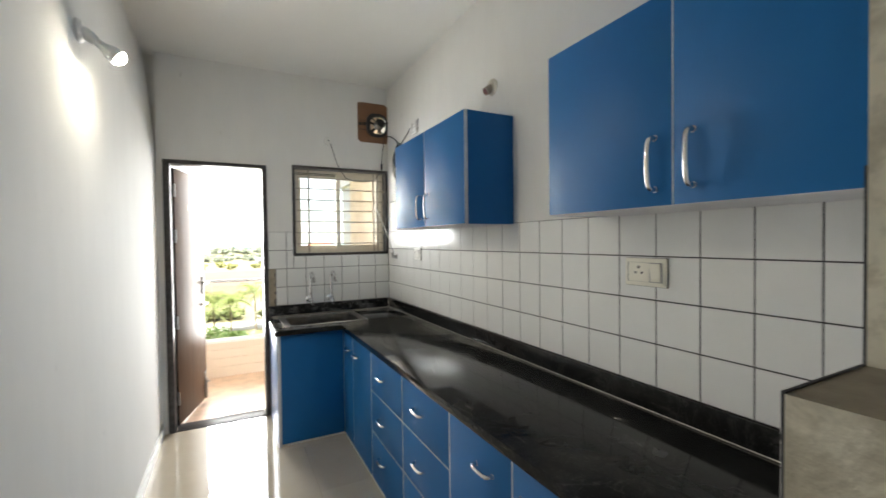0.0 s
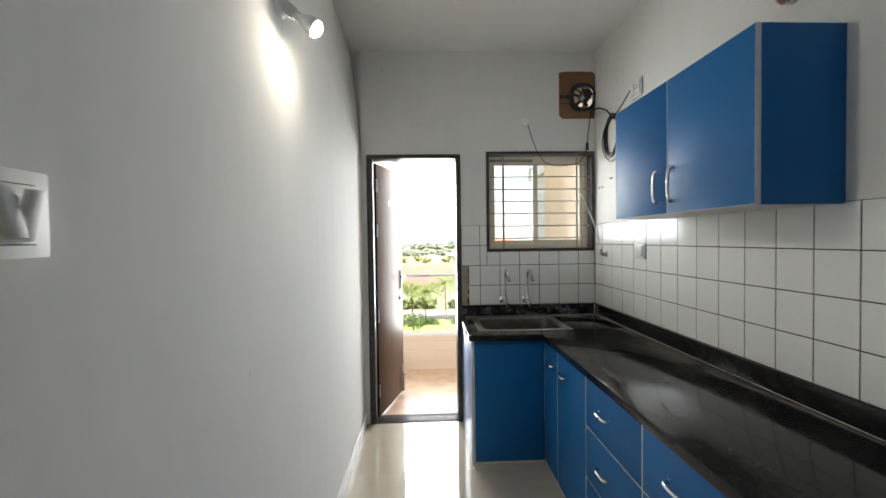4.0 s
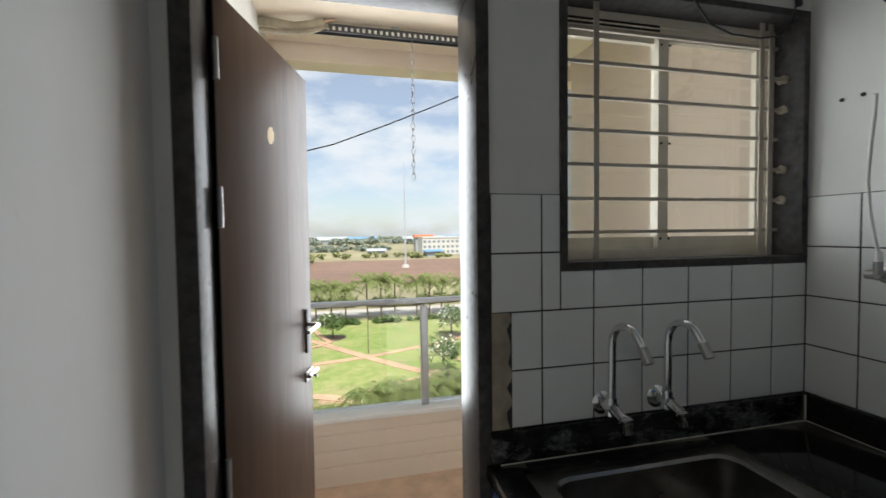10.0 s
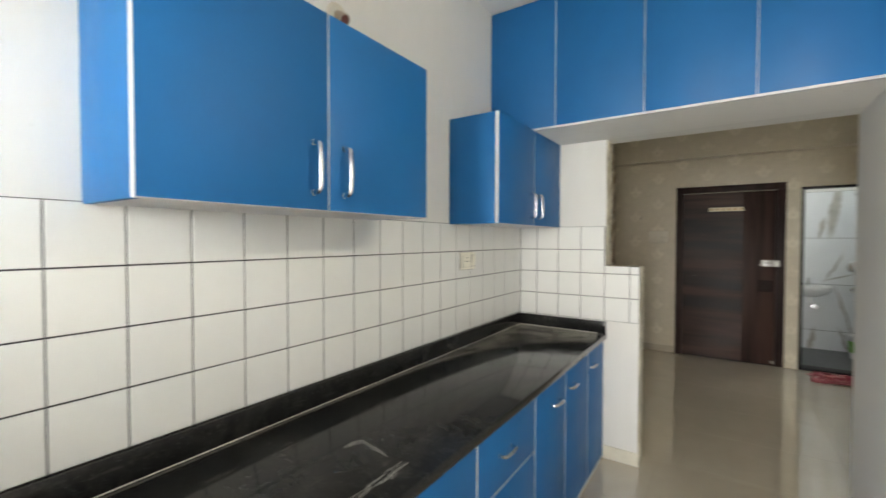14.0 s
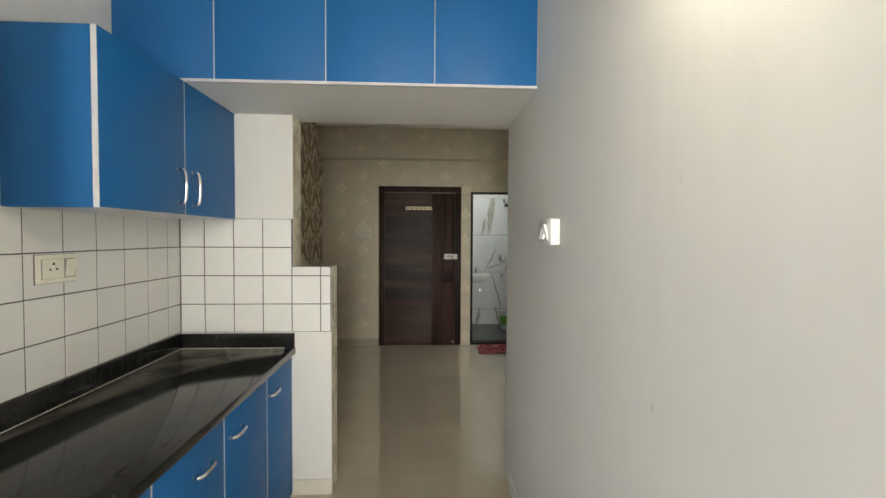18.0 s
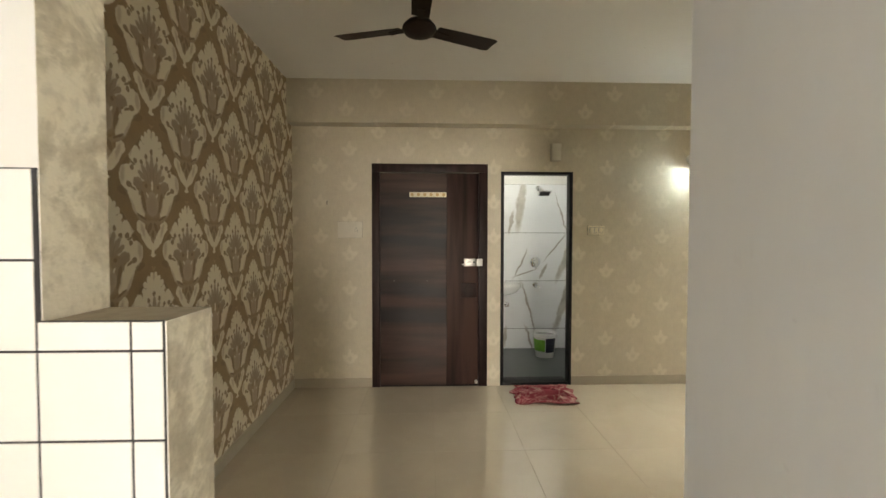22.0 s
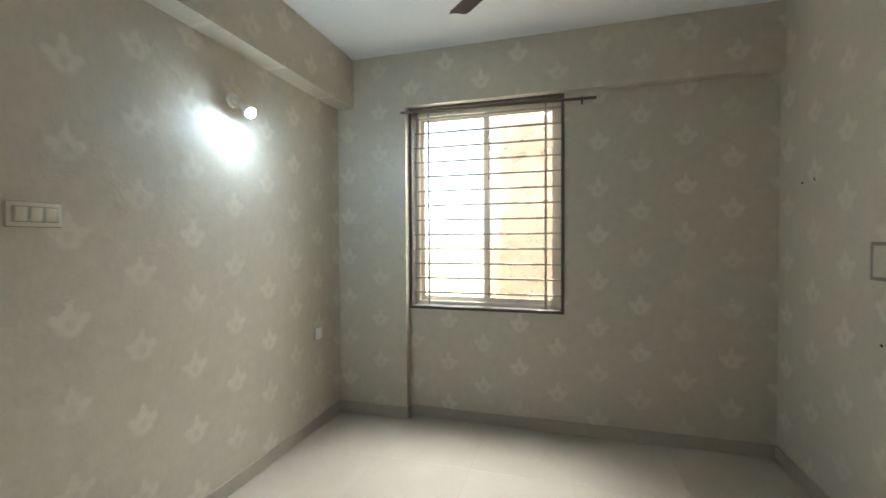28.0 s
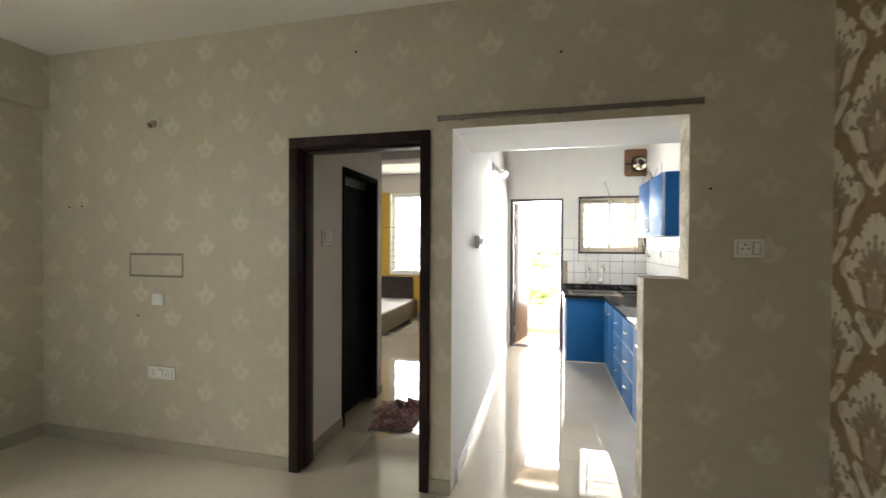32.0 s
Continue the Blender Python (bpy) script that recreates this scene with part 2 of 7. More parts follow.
def blob(n, vec, at, size, turn=0.0):
    """Distance from the middle of an ellipse in the pattern's plane: 1 on its edge."""
    mp = n.node("ShaderNodeMapping", vector_type="TEXTURE")
    n.put(mp.inputs["Vector"], vec)
    mp.inputs["Location"].default_value, mp.inputs["Scale"].default_value = (*at, 0), (*size, 1)
    mp.inputs["Rotation"].default_value = (0, 0, radians(turn))
    ln = n.node("ShaderNodeVectorMath", operation="LENGTH")
    n.put(ln.inputs[0], mp.outputs[0])
    return ln.outputs["Value"]


def blobs(n, vec, rows, soft=0.06):
    """Union of ellipses (u, v, half width, half height, turn) as a soft mask."""
    d = None
    for u, v, ru, rv, turn in rows:
        e = blob(n, vec, (u, v), (ru, rv), turn)
        d = e if d is None else n.m("MINIMUM", d, e)
    return n.ramp(n.m("MULTIPLY", d, 0.5), (0.5 - soft / 2, 1.0), (0.5 + soft / 2, 0.0))


def flat_vec(n, u, v):
    c = n.node("ShaderNodeCombineXYZ")
    n.put(c.inputs[0], u), n.put(c.inputs[1], v)
    return c.outputs[0]


def lotus_paper():
    """Pale taupe wallpaper with a staggered lotus flower in a lighter tone."""
    n = Nodes("wallpaper_flower")
    g = n.node("ShaderNodeNewGeometry")
    sep, nor = n.node("ShaderNodeSeparateXYZ"), n.node("ShaderNodeSeparateXYZ")
    n.t.links.new(g.outputs["Position"], sep.inputs[0])
    n.t.links.new(g.outputs["True Normal"], nor.inputs[0])
    px, py, pz = sep.outputs
    side = n.m("GREATER_THAN", n.m("ABSOLUTE", nor.outputs[0]), 0.5)
    a = n.m("ADD", n.m("MULTIPLY", side, n.m("ADD", py, 0.75)), n.m("MULTIPLY", n.m("SUBTRACT", 1.0, side), n.m("SUBTRACT", px, 1.205)))
    W, H = 0.27, 0.324
    col = n.m("ROUND", n.m("DIVIDE", a, W))
    u = n.m("SUBTRACT", a, n.m("MULTIPLY", col, W))
    odd = n.m("MULTIPLY", n.m("PINGPONG", col, 1.0), 0.5)
    zz = n.m("SUBTRACT", n.m("DIVIDE", n.m("SUBTRACT", pz, 2.06 - 3 * H), H), odd)
    vv = n.m("MULTIPLY", n.m("SUBTRACT", zz, n.m("ROUND", zz)), H)
    wob = n.m("MULTIPLY", n.m("SUBTRACT", n.noise(n.world(), 42, 3), 0.5), 0.026)
    vec = flat_vec(n, n.m("ADD", n.m("ABSOLUTE", u), wob), n.m("ADD", vv, wob))
    body = blobs(n, vec, [(0, 0.046, 0.015, 0.036, 0), (0, 0.020, 0.030, 0.032, 0), (0, -0.014, 0.047, 0.042, 0), (0.040, 0.004, 0.032, 0.021, 24)], 0.30)
    core = blobs(n, vec, [(0, -0.012, 0.017, 0.022, 0)], 0.40)
    flower_d = n.m("MULTIPLY", body, n.m("SUBTRACT", 1.0, n.m("MULTIPLY", core, 0.65)))
    fade = n.ramp(n.noise(n.world(), 2.2, 3), (0.30, 0.20), (0.62, 0.60))
    grain = n.noise(n.world((1, 1, 0.25)), 120, 3)
    mot = n.noise(n.world(), 14, 5, 0.65)
    base = n.ramp(n.m("ADD", n.m("MULTIPLY", mot, 0.6), n.m("MULTIPLY", grain, 0.4)), (0.32, (0.490, 0.438, 0.335)), (0.68, (0.575, 0.518, 0.402)))
    c = n.mix(n.m("MULTIPLY", flower_d, fade), base, (0.72, 0.66, 0.535))
    wrinkle = n.ramp(n.noise(n.world(), 6.5, 5, 0.62, 0.5), (0.52, 0.0), (0.72, 1.0))
    n.bump(n.m("ADD", n.m("MULTIPLY", grain, 0.25), n.m("ADD", n.m("MULTIPLY", flower_d, 0.25), n.m("MULTIPLY", wrinkle, 0.9))), 0.25, 0.006)
    return n.done(c, n.ramp(mot, (0.3, 0.34), (0.7, 0.50)))


def damask_paper():
    """Brown wallpaper with a large cream damask figure, staggered."""
    n = Nodes("wallpaper_damask")
    g = n.node("ShaderNodeNewGeometry")
    sep = n.node("ShaderNodeSeparateXYZ")
    n.t.links.new(g.outputs["Position"], sep.inputs[0])
    px, py, pz = sep.outputs
    W, H = 0.272, 0.645
    a = n.m("ADD", py, 1.038)
    col = n.m("ROUND", n.m("DIVIDE", a, W))
    u = n.m("SUBTRACT", a, n.m("MULTIPLY", col, W))
    odd = n.m("MULTIPLY", n.m("PINGPONG", col, 1.0), 0.5)
    world = n.world()
    rag = n.m("MULTIPLY", n.m("SUBTRACT", n.noise(world, 55, 2), 0.5), 0.016)
    rag2 = n.m("MULTIPLY", n.m("SUBTRACT", n.noise(n.world((1.3, 1.1, 0.9)), 61, 2), 0.5), 0.012)

    # a diamond net parts the staggered figures: each point takes the one whose diamond holds it
    z0 = n.m("SUBTRACT", n.m("DIVIDE", n.m("SUBTRACT", pz, 1.292), H), odd)
    v0 = n.m("MULTIPLY", n.m("SUBTRACT", z0, n.m("ROUND", z0)), H)
    ua = n.m("ABSOLUTE", u)
    other = n.m("GREATER_THAN", n.m("ADD", n.m("DIVIDE", ua, W), n.m("DIVIDE", n.m("ABSOLUTE", v0), H / 2)), 1.0)
    uf = n.m("ABSOLUTE", n.m("SUBTRACT", ua, n.m("MULTIPLY", other, W)))
    vf = n.m("SUBTRACT", v0, n.m("MULTIPLY", n.m("MULTIPLY", other, n.m("SIGN", v0)), H / 2))
    vec = flat_vec(n, n.m("ADD", uf, rag), n.m("ADD", vf, rag2))
    body = blobs(n, vec, [(0, 0.222, 0.052, 0.050, 0), (0.013, 0.266, 0.012, 0.018, -5), (0.036, 0.250, 0.012, 0.018, -22), (0.056, 0.228, 0.013, 0.018, -38), (0.068, 0.203, 0.013, 0.016, -45), (0, 0.165, 0.082, 0.058, 0),
                          (0.114, 0.160, 0.038, 0.038, 0), (0.160, 0.054, 0.044, 0.052, 0), (0.075, 0.100, 0.064, 0.058, 0), (0.118, 0.090, 0.030, 0.034, 0),
                          (0.102, -0.050, 0.036, 0.086, -27), (0.146, -0.004, 0.030, 0.018, 10), (0.080, -0.154, 0.027, 0.030, 8), (0.046, -0.205, 0.024, 0.068, -37), (0, -0.262, 0.010, 0.034, 0), (0, -0.286, 0.018, 0.008, 0)])
    shade = blobs(n, vec, [(0.184, 0.062, 0.013, 0.036, 6), (0.138, 0.166, 0.010, 0.024, 10), (0.066, -0.172, 0.010, 0.032, -22), (0, 0.262, 0.006, 0.022, 0), (0.118, -0.085, 0.010, 0.050, -27)], 0.35)
    cup = blobs(n, vec, [(0, -0.040, 0.070, 0.078, 0), (0.040, 0.006, 0.034, 0.036, 0), (0.060, -0.126, 0.050, 0.013, 22), (0, -0.165, 0.040, 0.040, 0), (0, -0.200, 0.018, 0.026, 0)], 0.14)
    dark = blobs(n, vec, [(0, 0.184, 0.011, 0.013, 0), (0.038, 0.157, 0.010, 0.012, 0), (0.071, 0.127, 0.010, 0.010, 0), (0.107, 0.127, 0.013, 0.012, 20), (0.122, 0.114, 0.016, 0.006, 24),
                          (0.129, 0.096, 0.012, 0.012, 0), (0.148, 0.022, 0.016, 0.013, 20), (0.124, 0.011, 0.022, 0.006, 24), (0.094, 0.211, 0.014, 0.022, 38), (0.164, 0.118, 0.028, 0.011, -32), (0.186, -0.008, 0.030, 0.016, 20), (0.022, -0.160, 0.012, 0.026, 30), (0, -0.192, 0.010, 0.022, 0),
                          (0.058, -0.045, 0.012, 0.050, -14), (0.070, -0.113, 0.034, 0.006, 26), (0.040, 0.028, 0.010, 0.010, 0)], 0.14)
    plant = blobs(n, vec, [(0, 0.108, 0.014, 0.068, 0), (0.024, 0.096, 0.014, 0.050, -14), (0.048, 0.084, 0.013, 0.040, -30), (0.070, 0.070, 0.012, 0.027, -50), (0, 0.060, 0.064, 0.025, 0),
                           (0.092, 0.036, 0.030, 0.024, 0), (0.076, 0.008, 0.010, 0.030, 20)], 0.14)
    vein = blobs(n, vec, [(0.013, 0.095, 0.003, 0.050, -7), (0.038, 0.086, 0.003, 0.042, -20), (0.062, 0.076, 0.003, 0.030, -38)], 0.4)
    vase = blobs(n, vec, [(0, -0.052, 0.043, 0.056, 0)], 0.05)
    finial = blobs(n, vec, [(0, 0.030, 0.007, 0.024, 0), (0.034, -0.012, 0.005, 0.012, -30)], 0.2)
    rim = blobs(n, vec, [(0, -0.060, 0.030, 0.042, 0)], 0.3)
    ring = n.m("ABSOLUTE", n.m("SUBTRACT", blob(n, vec, (0.050, 0.272), (0.058, 0.046)), 1.0))
    ring = n.m("MULTIPLY", n.ramp(ring, (0.03, 1.0), (0.10, 0.0)), n.m("GREATER_THAN", vf, 0.262))

    cream, taupe, brown, greige, line = (0.70, 0.635, 0.505), (0.36, 0.265, 0.180), (0.285, 0.193, 0.100), (0.320, 0.245, 0.170), (0.44, 0.32, 0.20)
    weave = n.noise(world, 240, 2)
    ground = n.ramp(n.m("ADD", n.m("MULTIPLY", n.noise(world, 12, 4), 0.6), n.m("MULTIPLY", weave, 0.4)), (0.3, tuple(c * 0.88 for c in brown)), (0.7, tuple(c * 1.1 for c in brown)))
    c = n.mix(n.m("MULTIPLY", ring, 0.6), ground, line)
    c = n.mix(body, c, n.mix(n.m("MULTIPLY", shade, 0.7), cream, (0.45, 0.36, 0.265)))
    c = n.mix(n.m("MULTIPLY", cup, 0.95), c, (0.335, 0.250, 0.165))
    c = n.mix(n.m("MULTIPLY", plant, 0.95), c, greige)
    c = n.mix(n.m("MULTIPLY", n.m("MAXIMUM", dark, n.m("MULTIPLY", vein, 0.5)), 0.9), c, tuple(k * 0.8 for k in brown))
    c = n.mix(vase, c, n.mix(n.m("MULTIPLY", rim, 0.6), (0.42, 0.33, 0.24), taupe))
    c = n.mix(finial, c, cream)
    n.bump(n.m("ADD", n.m("MULTIPLY", body, 0.6), n.m("MULTIPLY", weave, 0.4)), 0.25, 0.004)
    return n.done(c, 0.52)


M_PAPER, M_DAMASK = lotus_paper(), damask_paper()


def gloss_floor(name, color, rough=0.07):
    n = Nodes(name)
    v = n.world()
    cloud = n.noise(v, 3.2, 6, 0.6, 0.6)
    speck = n.noise(v, 90, 3, 0.6)
    f = n.m("ADD", n.m("MULTIPLY", cloud, 0.7), n.m("MULTIPLY", speck, 0.3))
    col = n.ramp(f, (0.32, tuple(c * 0.93 for c in color)), (0.68, tuple(min(c * 1.04, 1) for c in color)))
    tone = n.m("ADD", 0.97, n.m("MULTIPLY", n.random(), 0.05))
    hs = n.node("ShaderNodeHueSaturation")
    n.put(hs.inputs["Value"], tone), n.put(hs.inputs["Color"], col)
    smear = n.ramp(n.noise(v, 5.5, 5, 0.65), (0.35, rough * 0.7), (0.75, rough * 2.0))
    n.bump(n.noise(v, 2.1, 2), 0.015, 0.004)
    return n.done(hs.outputs["Color"], smear, IOR=1.6, Coat_Weight=1.0, Coat_Roughness=0.02, Coat_IOR=1.6)


M_FLOOR = gloss_floor("vitrified_tile_ivory", (0.50, 0.438, 0.345), 0.025)
M_GROUT_F = plain("floor_joint", (0.38, 0.33, 0.26), 0.2)
M_TILE = plain("glazed_tile_white", (0.80, 0.80, 0.78), 0.13, 0, 0.03, 6.0, 0.02, Specular_IOR_Level=0.34)
M_GROUT = plain("tile_grout_dark", (0.035, 0.034, 0.038), 0.85, 0, 0.2)
M_BLUE = plain("laminate_blue", (0.008, 0.124, 0.340), 0.50, 0, 0.06, 9.0, 0.02, Specular_IOR_Level=0.3)
M_EDGE = plain("pvc_edge_band", (0.62, 0.62, 0.64), 0.4)
M_CREAMEDGE = plain("edge_band_cream", (0.70, 0.66, 0.56), 0.45)
M_STEEL = plain("brushed_steel", (0.40, 0.39, 0.37), 0.34, 1.0, 0.1, 30.0)
M_CHROME = plain("chrome", (0.80, 0.80, 0.80), 0.10, 1.0, 0.05, 20.0)
M_PVC = plain("white_plastic", (0.82, 0.81, 0.77), 0.35, 0, 0.05)
M_PVC_OLD = plain("cream_plastic", (0.70, 0.63, 0.48), 0.4, 0, 0.06)
M_PVC_IVORY = plain("ivory_plastic", (0.84, 0.81, 0.70), 0.35, 0, 0.05)
M_PVC_PAPER = plain("plate_aged_beige", (0.60, 0.56, 0.47), 0.45, 0, 0.06)
M_BLACK = plain("black_plastic", (0.018, 0.018, 0.02), 0.45)
M_DARKHOLE = plain("dark_gap", (0.01, 0.01, 0.01), 0.8)
M_ALU = plain("window_aluminium_cream", (0.66, 0.60, 0.49), 0.42, 0.0, 0.08)
M_BARS = plain("grille_bars_painted", (0.42, 0.37, 0.30), 0.42, 0.4, 0.15)
M_FANBROWN = plain("fan_brown_enamel", (0.030, 0.019, 0.014), 0.5, Specular_IOR_Level=0.15)
M_CARD = plain("cardboard_brown", (0.215, 0.112, 0.062), 0.85, 0, 0.15, 14)
M_INK = plain("print_black", (0.03, 0.025, 0.02), 0.7)
M_SKIRT = plain("skirting_tile_taupe", (0.40, 0.35, 0.27), 0.5, 0, 0.1, 8, Specular_IOR_Level=0.3)


def plaster():
    """Rough trowelled filler, patches of cream and grey."""
    n = Nodes("trowelled_plaster")
    v = n.world()
    patch = n.ramp(n.noise(v, 9.0, 5, 0.65, 0.35), (0.38, (0.47, 0.42, 0.325)), (0.50, (0.60, 0.55, 0.44)), (0.56, (0.74, 0.69, 0.57)))
    c = n.mix(n.m("MULTIPLY", n.ramp(n.noise(v, 40, 4), (0.5, 0.0), (0.75, 1.0)), 0.35), patch, (0.30, 0.27, 0.21))
    n.bump(n.m("ADD", n.noise(v, 11, 4, 0.6), n.m("MULTIPLY", n.noise(v, 90, 3), 0.3)), 0.5, 0.008)
    return n.done(c, 0.85)


M_PLASTER = plaster()
M_CEMENT = plain("bare_cement", (0.35, 0.30, 0.225), 0.9, 0, 0.3, 25, 0.5)


def granite():
    n = Nodes("granite_black")
    v = n.world()
    fleck = n.ramp(n.noise(v, 140, 4, 0.7), (0.60, 0.0), (0.72, 1.0))
    patch = n.ramp(n.noise(v, 26, 5, 0.7), (0.55, 0.0), (0.75, 1.0))
    dust = n.ramp(n.noise(v, 4.2, 6, 0.7, 0.8), (0.46, 0.0), (0.74, 1.0))
    scr = n.ramp(n.noise(n.world((1, 0.15, 1)), 45, 3, 0.6), (0.60, 0.0), (0.72, 1.0))
    wisp = n.m("MULTIPLY", n.ramp(n.noise(n.world((1.0, 1.6, 1)), 7.0, 5, 0.62, 1.6), (0.53, 0.0), (0.555, 1.0), (0.58, 0.0)), n.ramp(n.noise(v, 2.4, 3), (0.52, 0.0), (0.64, 1.0)))
    c = n.mix(n.m("MULTIPLY", patch, 0.5), (0.014, 0.014, 0.014), (0.048, 0.046, 0.043))
    c = n.mix(n.m("MULTIPLY", fleck, 0.5), c, (0.10, 0.10, 0.10))
    c = n.mix(n.m("MULTIPLY", n.m("MULTIPLY", dust, 0.45), n.m("ADD", 0.3, scr)), c, (0.16, 0.15, 0.14))
    c = n.mix(n.m("MULTIPLY", wisp, 0.10), c, (0.30, 0.29, 0.28))
    return n.done(c, n.ramp(dust, (0.0, 0.085), (1.0, 0.24)), Specular_IOR_Level=0.22)


M_GRANITE = granite()


def stained_granite():
    """The black stone under a film of dried white cement, thickest in streaks."""
    n = Nodes("granite_cement_stained")
    v = n.world()
    film = n.ramp(n.noise(n.world((1.0, 1.0, 2.4)), 9.0, 6, 0.72, 0.6), (0.50, 0.0), (0.66, 1.0))
    fine = n.ramp(n.noise(v, 75, 4, 0.7), (0.42, 0.25), (0.62, 1.0))
    c = n.mix(n.m("MULTIPLY", n.m("MULTIPLY", film, fine), 0.62), n.ramp(n.noise(v, 30, 5, 0.7), (0.4, (0.010, 0.010, 0.011)), (0.75, (0.045, 0.044, 0.042))), (0.30, 0.31, 0.30))
    return n.done(c, n.ramp(film, (0.0, 0.14), (1.0, 0.60)), Specular_IOR_Level=0.3)


M_GRANITE_STAIN = stained_granite()


def wood_dark(name, base, streak, scale=(1, 1, 1), rough=0.32, broad=0.65, spec=0.5):
    n = Nodes(name)
    v = n.world(scale)
    band = n.noise(v, 3.0, 4, 0.55, 0.3)
    fine = n.noise(v, 26.0, 4, 0.6)
    f = n.m("ADD", n.m("MULTIPLY", band, broad), n.m("MULTIPLY", fine, 1 - broad))
    c = n.ramp(f, (0.36, base), (0.52, tuple((a + b) / 2 for a, b in zip(base, streak))), (0.64, streak))
    n.bump(fine, 0.05, 0.003)
    return n.done(c, n.ramp(fine, (0.3, rough * 0.85), (0.7, rough * 1.25)), Specular_IOR_Level=spec)


def banded_wood(name, dark, light, axis_scale):
    """Wenge laminate in broad soft bands with a fine pore grain."""
    n = Nodes(name)
    band = n.noise(n.world(axis_scale), 7.5, 2, 0.45, 0.2)
    streak = n.noise(n.world(tuple(k * 2.2 for k in axis_scale)), 16, 4, 0.6)
    f = n.m("ADD", n.m("MULTIPLY", band, 0.80), n.m("MULTIPLY", streak, 0.20))
    c = n.ramp(f, (0.38, dark), (0.50, tuple((a * 0.6 + b * 0.4) for a, b in zip(dark, light))), (0.64, light))
    return n.done(c, n.ramp(n.noise(n.world(), 3.0, 3), (0.3, 0.34), (0.7, 0.46)), Specular_IOR_Level=0.13)


M_DOOR_H = banded_wood("laminate_wenge_across", (0.016, 0.010, 0.010), (0.070, 0.038, 0.030), (0.10, 1, 1.15))
M_DOOR_V = banded_wood("laminate_wenge_upright", (0.020, 0.012, 0.012), (0.066, 0.036, 0.030), (1.3, 1, 0.10))
M_FRAME_W = wood_dark("door_frame_wenge", (0.016, 0.009, 0.009), (0.042, 0.022, 0.020), (6, 6, 0.4), 0.42, 0.65, 0.14)
M_LEAF = wood_dark("flush_door_brown", (0.095, 0.062, 0.045), (0.122, 0.080, 0.058), (5, 5, 0.25), 0.42, 0.85, 0.07)
M_BEDWOOD = wood_dark("bed_laminate_olive", (0.10, 0.075, 0.048), (0.17, 0.13, 0.085), (1, 0.4, 3), 0.4)
M_STONEJAMB = plain("door_jamb_dark_granite", (0.075, 0.070, 0.068), 0.30, 0, 0.5, 40, Specular_IOR_Level=0.05)
M_NEARBLACK = plain("door_and_doorway_black", (0.006, 0.005, 0.0045), 0.55, Specular_IOR_Level=0.06)


def marble():
    """White glazed tile with a few broad grey-brown veins and thin branches, each with its own run."""
    n = Nodes("bath_tile_marble")
    sep = n.node("ShaderNodeSeparateXYZ")
    v = n.world()
    n.put(sep.inputs[0], v)
    w1 = n.m("MULTIPLY", n.m("SUBTRACT", n.noise(v, 4.5, 4, 0.6), 0.5), 0.11)
    w2 = n.m("MULTIPLY", n.m("SUBTRACT", n.noise(v, 26, 3, 0.6), 0.5), 0.030)
    vec = flat_vec(n, n.m("ADD", n.m("MULTIPLY", sep.outputs[0], -1.0), n.m("ADD", w1, w2)), n.m("ADD", sep.outputs[2], n.m("MULTIPLY", w1, 0.5)))

    def run(x0, z0, x1, z1, half):
        dx, dz = x1 - x0, z1 - z0
        return ((x0 + x1) / 2, (z0 + z1) / 2, half, math.hypot(dx, dz) / 2, -math.degrees(math.atan2(dx, dz)))

    broad = blobs(n, vec, [run(0.93, 1.50, 1.01, 2.16, 0.050), run(0.82, 1.46, 0.88, 1.74, 0.020), run(1.44, 0.86, 1.71, 1.50, 0.052), run(1.43, 0.22, 1.62, 0.88, 0.048), run(0.74, -0.05, 0.79, 0.26, 0.026), run(1.22, 0.88, 1.30, 1.06, 0.018)], 0.22)
    thin = blobs(n, vec, [run(0.90, 0.90, 1.05, 1.24, 0.010), run(0.90, 0.91, 1.17, 1.00, 0.008), run(1.28, 1.12, 1.55, 1.45, 0.009), run(1.43, 1.95, 1.58, 1.48, 0.009), run(0.99, 0.82, 1.17, 0.20, 0.014), run(1.04, 0.26, 1.17, -0.08, 0.014)], 0.35)
    body = n.ramp(n.noise(v, 5, 5, 0.6, 0.8), (0.34, (0.30, 0.275, 0.23)), (0.66, (0.52, 0.49, 0.43)))
    c = n.mix(n.m("MULTIPLY", broad, 0.85), n.ramp(n.noise(v, 1.6, 3), (0.35, (0.76, 0.78, 0.79)), (0.65, (0.82, 0.83, 0.84))), body)
    c = n.mix(n.m("MULTIPLY", thin, 0.80), c, (0.30, 0.265, 0.215))
    return n.done(c, 0.08)


M_MARBLE = marble()
M_BATHFLOOR = plain("bath_floor_slate", (0.105, 0.115, 0.115), 0.35, 0, 0.15, 10)
M_CERAMIC = plain("sanitary_white", (0.84, 0.84, 0.83), 0.08, 0, 0.03)
M_BALCFLOOR = plain("balcony_tile_terracotta", (0.60, 0.43, 0.31), 0.35, 0, 0.35, 7.0)


def glass(name, tint=(1, 1, 1), rough=0.0):
    n = Nodes(name)
    return n.done(tint, rough, 0, Transmission_Weight=1.0, IOR=1.45)


M_GLASS = glass("clear_glass", (0.93, 0.97, 0.95))


def frosted():
    n = Nodes("dusty_window_glass")
    v = n.world()
    film = n.ramp(n.m("ADD", n.m("MULTIPLY", n.noise(v, 3.5, 5, 0.6), 0.6), n.m("MULTIPLY", n.noise(n.world((1, 1, 4)), 9, 3), 0.4)), (0.32, (0.44, 0.385, 0.31)), (0.68, (0.50, 0.44, 0.36)))
    return n.done(film, n.ramp(n.noise(n.world(), 5, 4), (0.3, 0.18), (0.7, 0.35)), 0, Transmission_Weight=1.0, IOR=1.2)


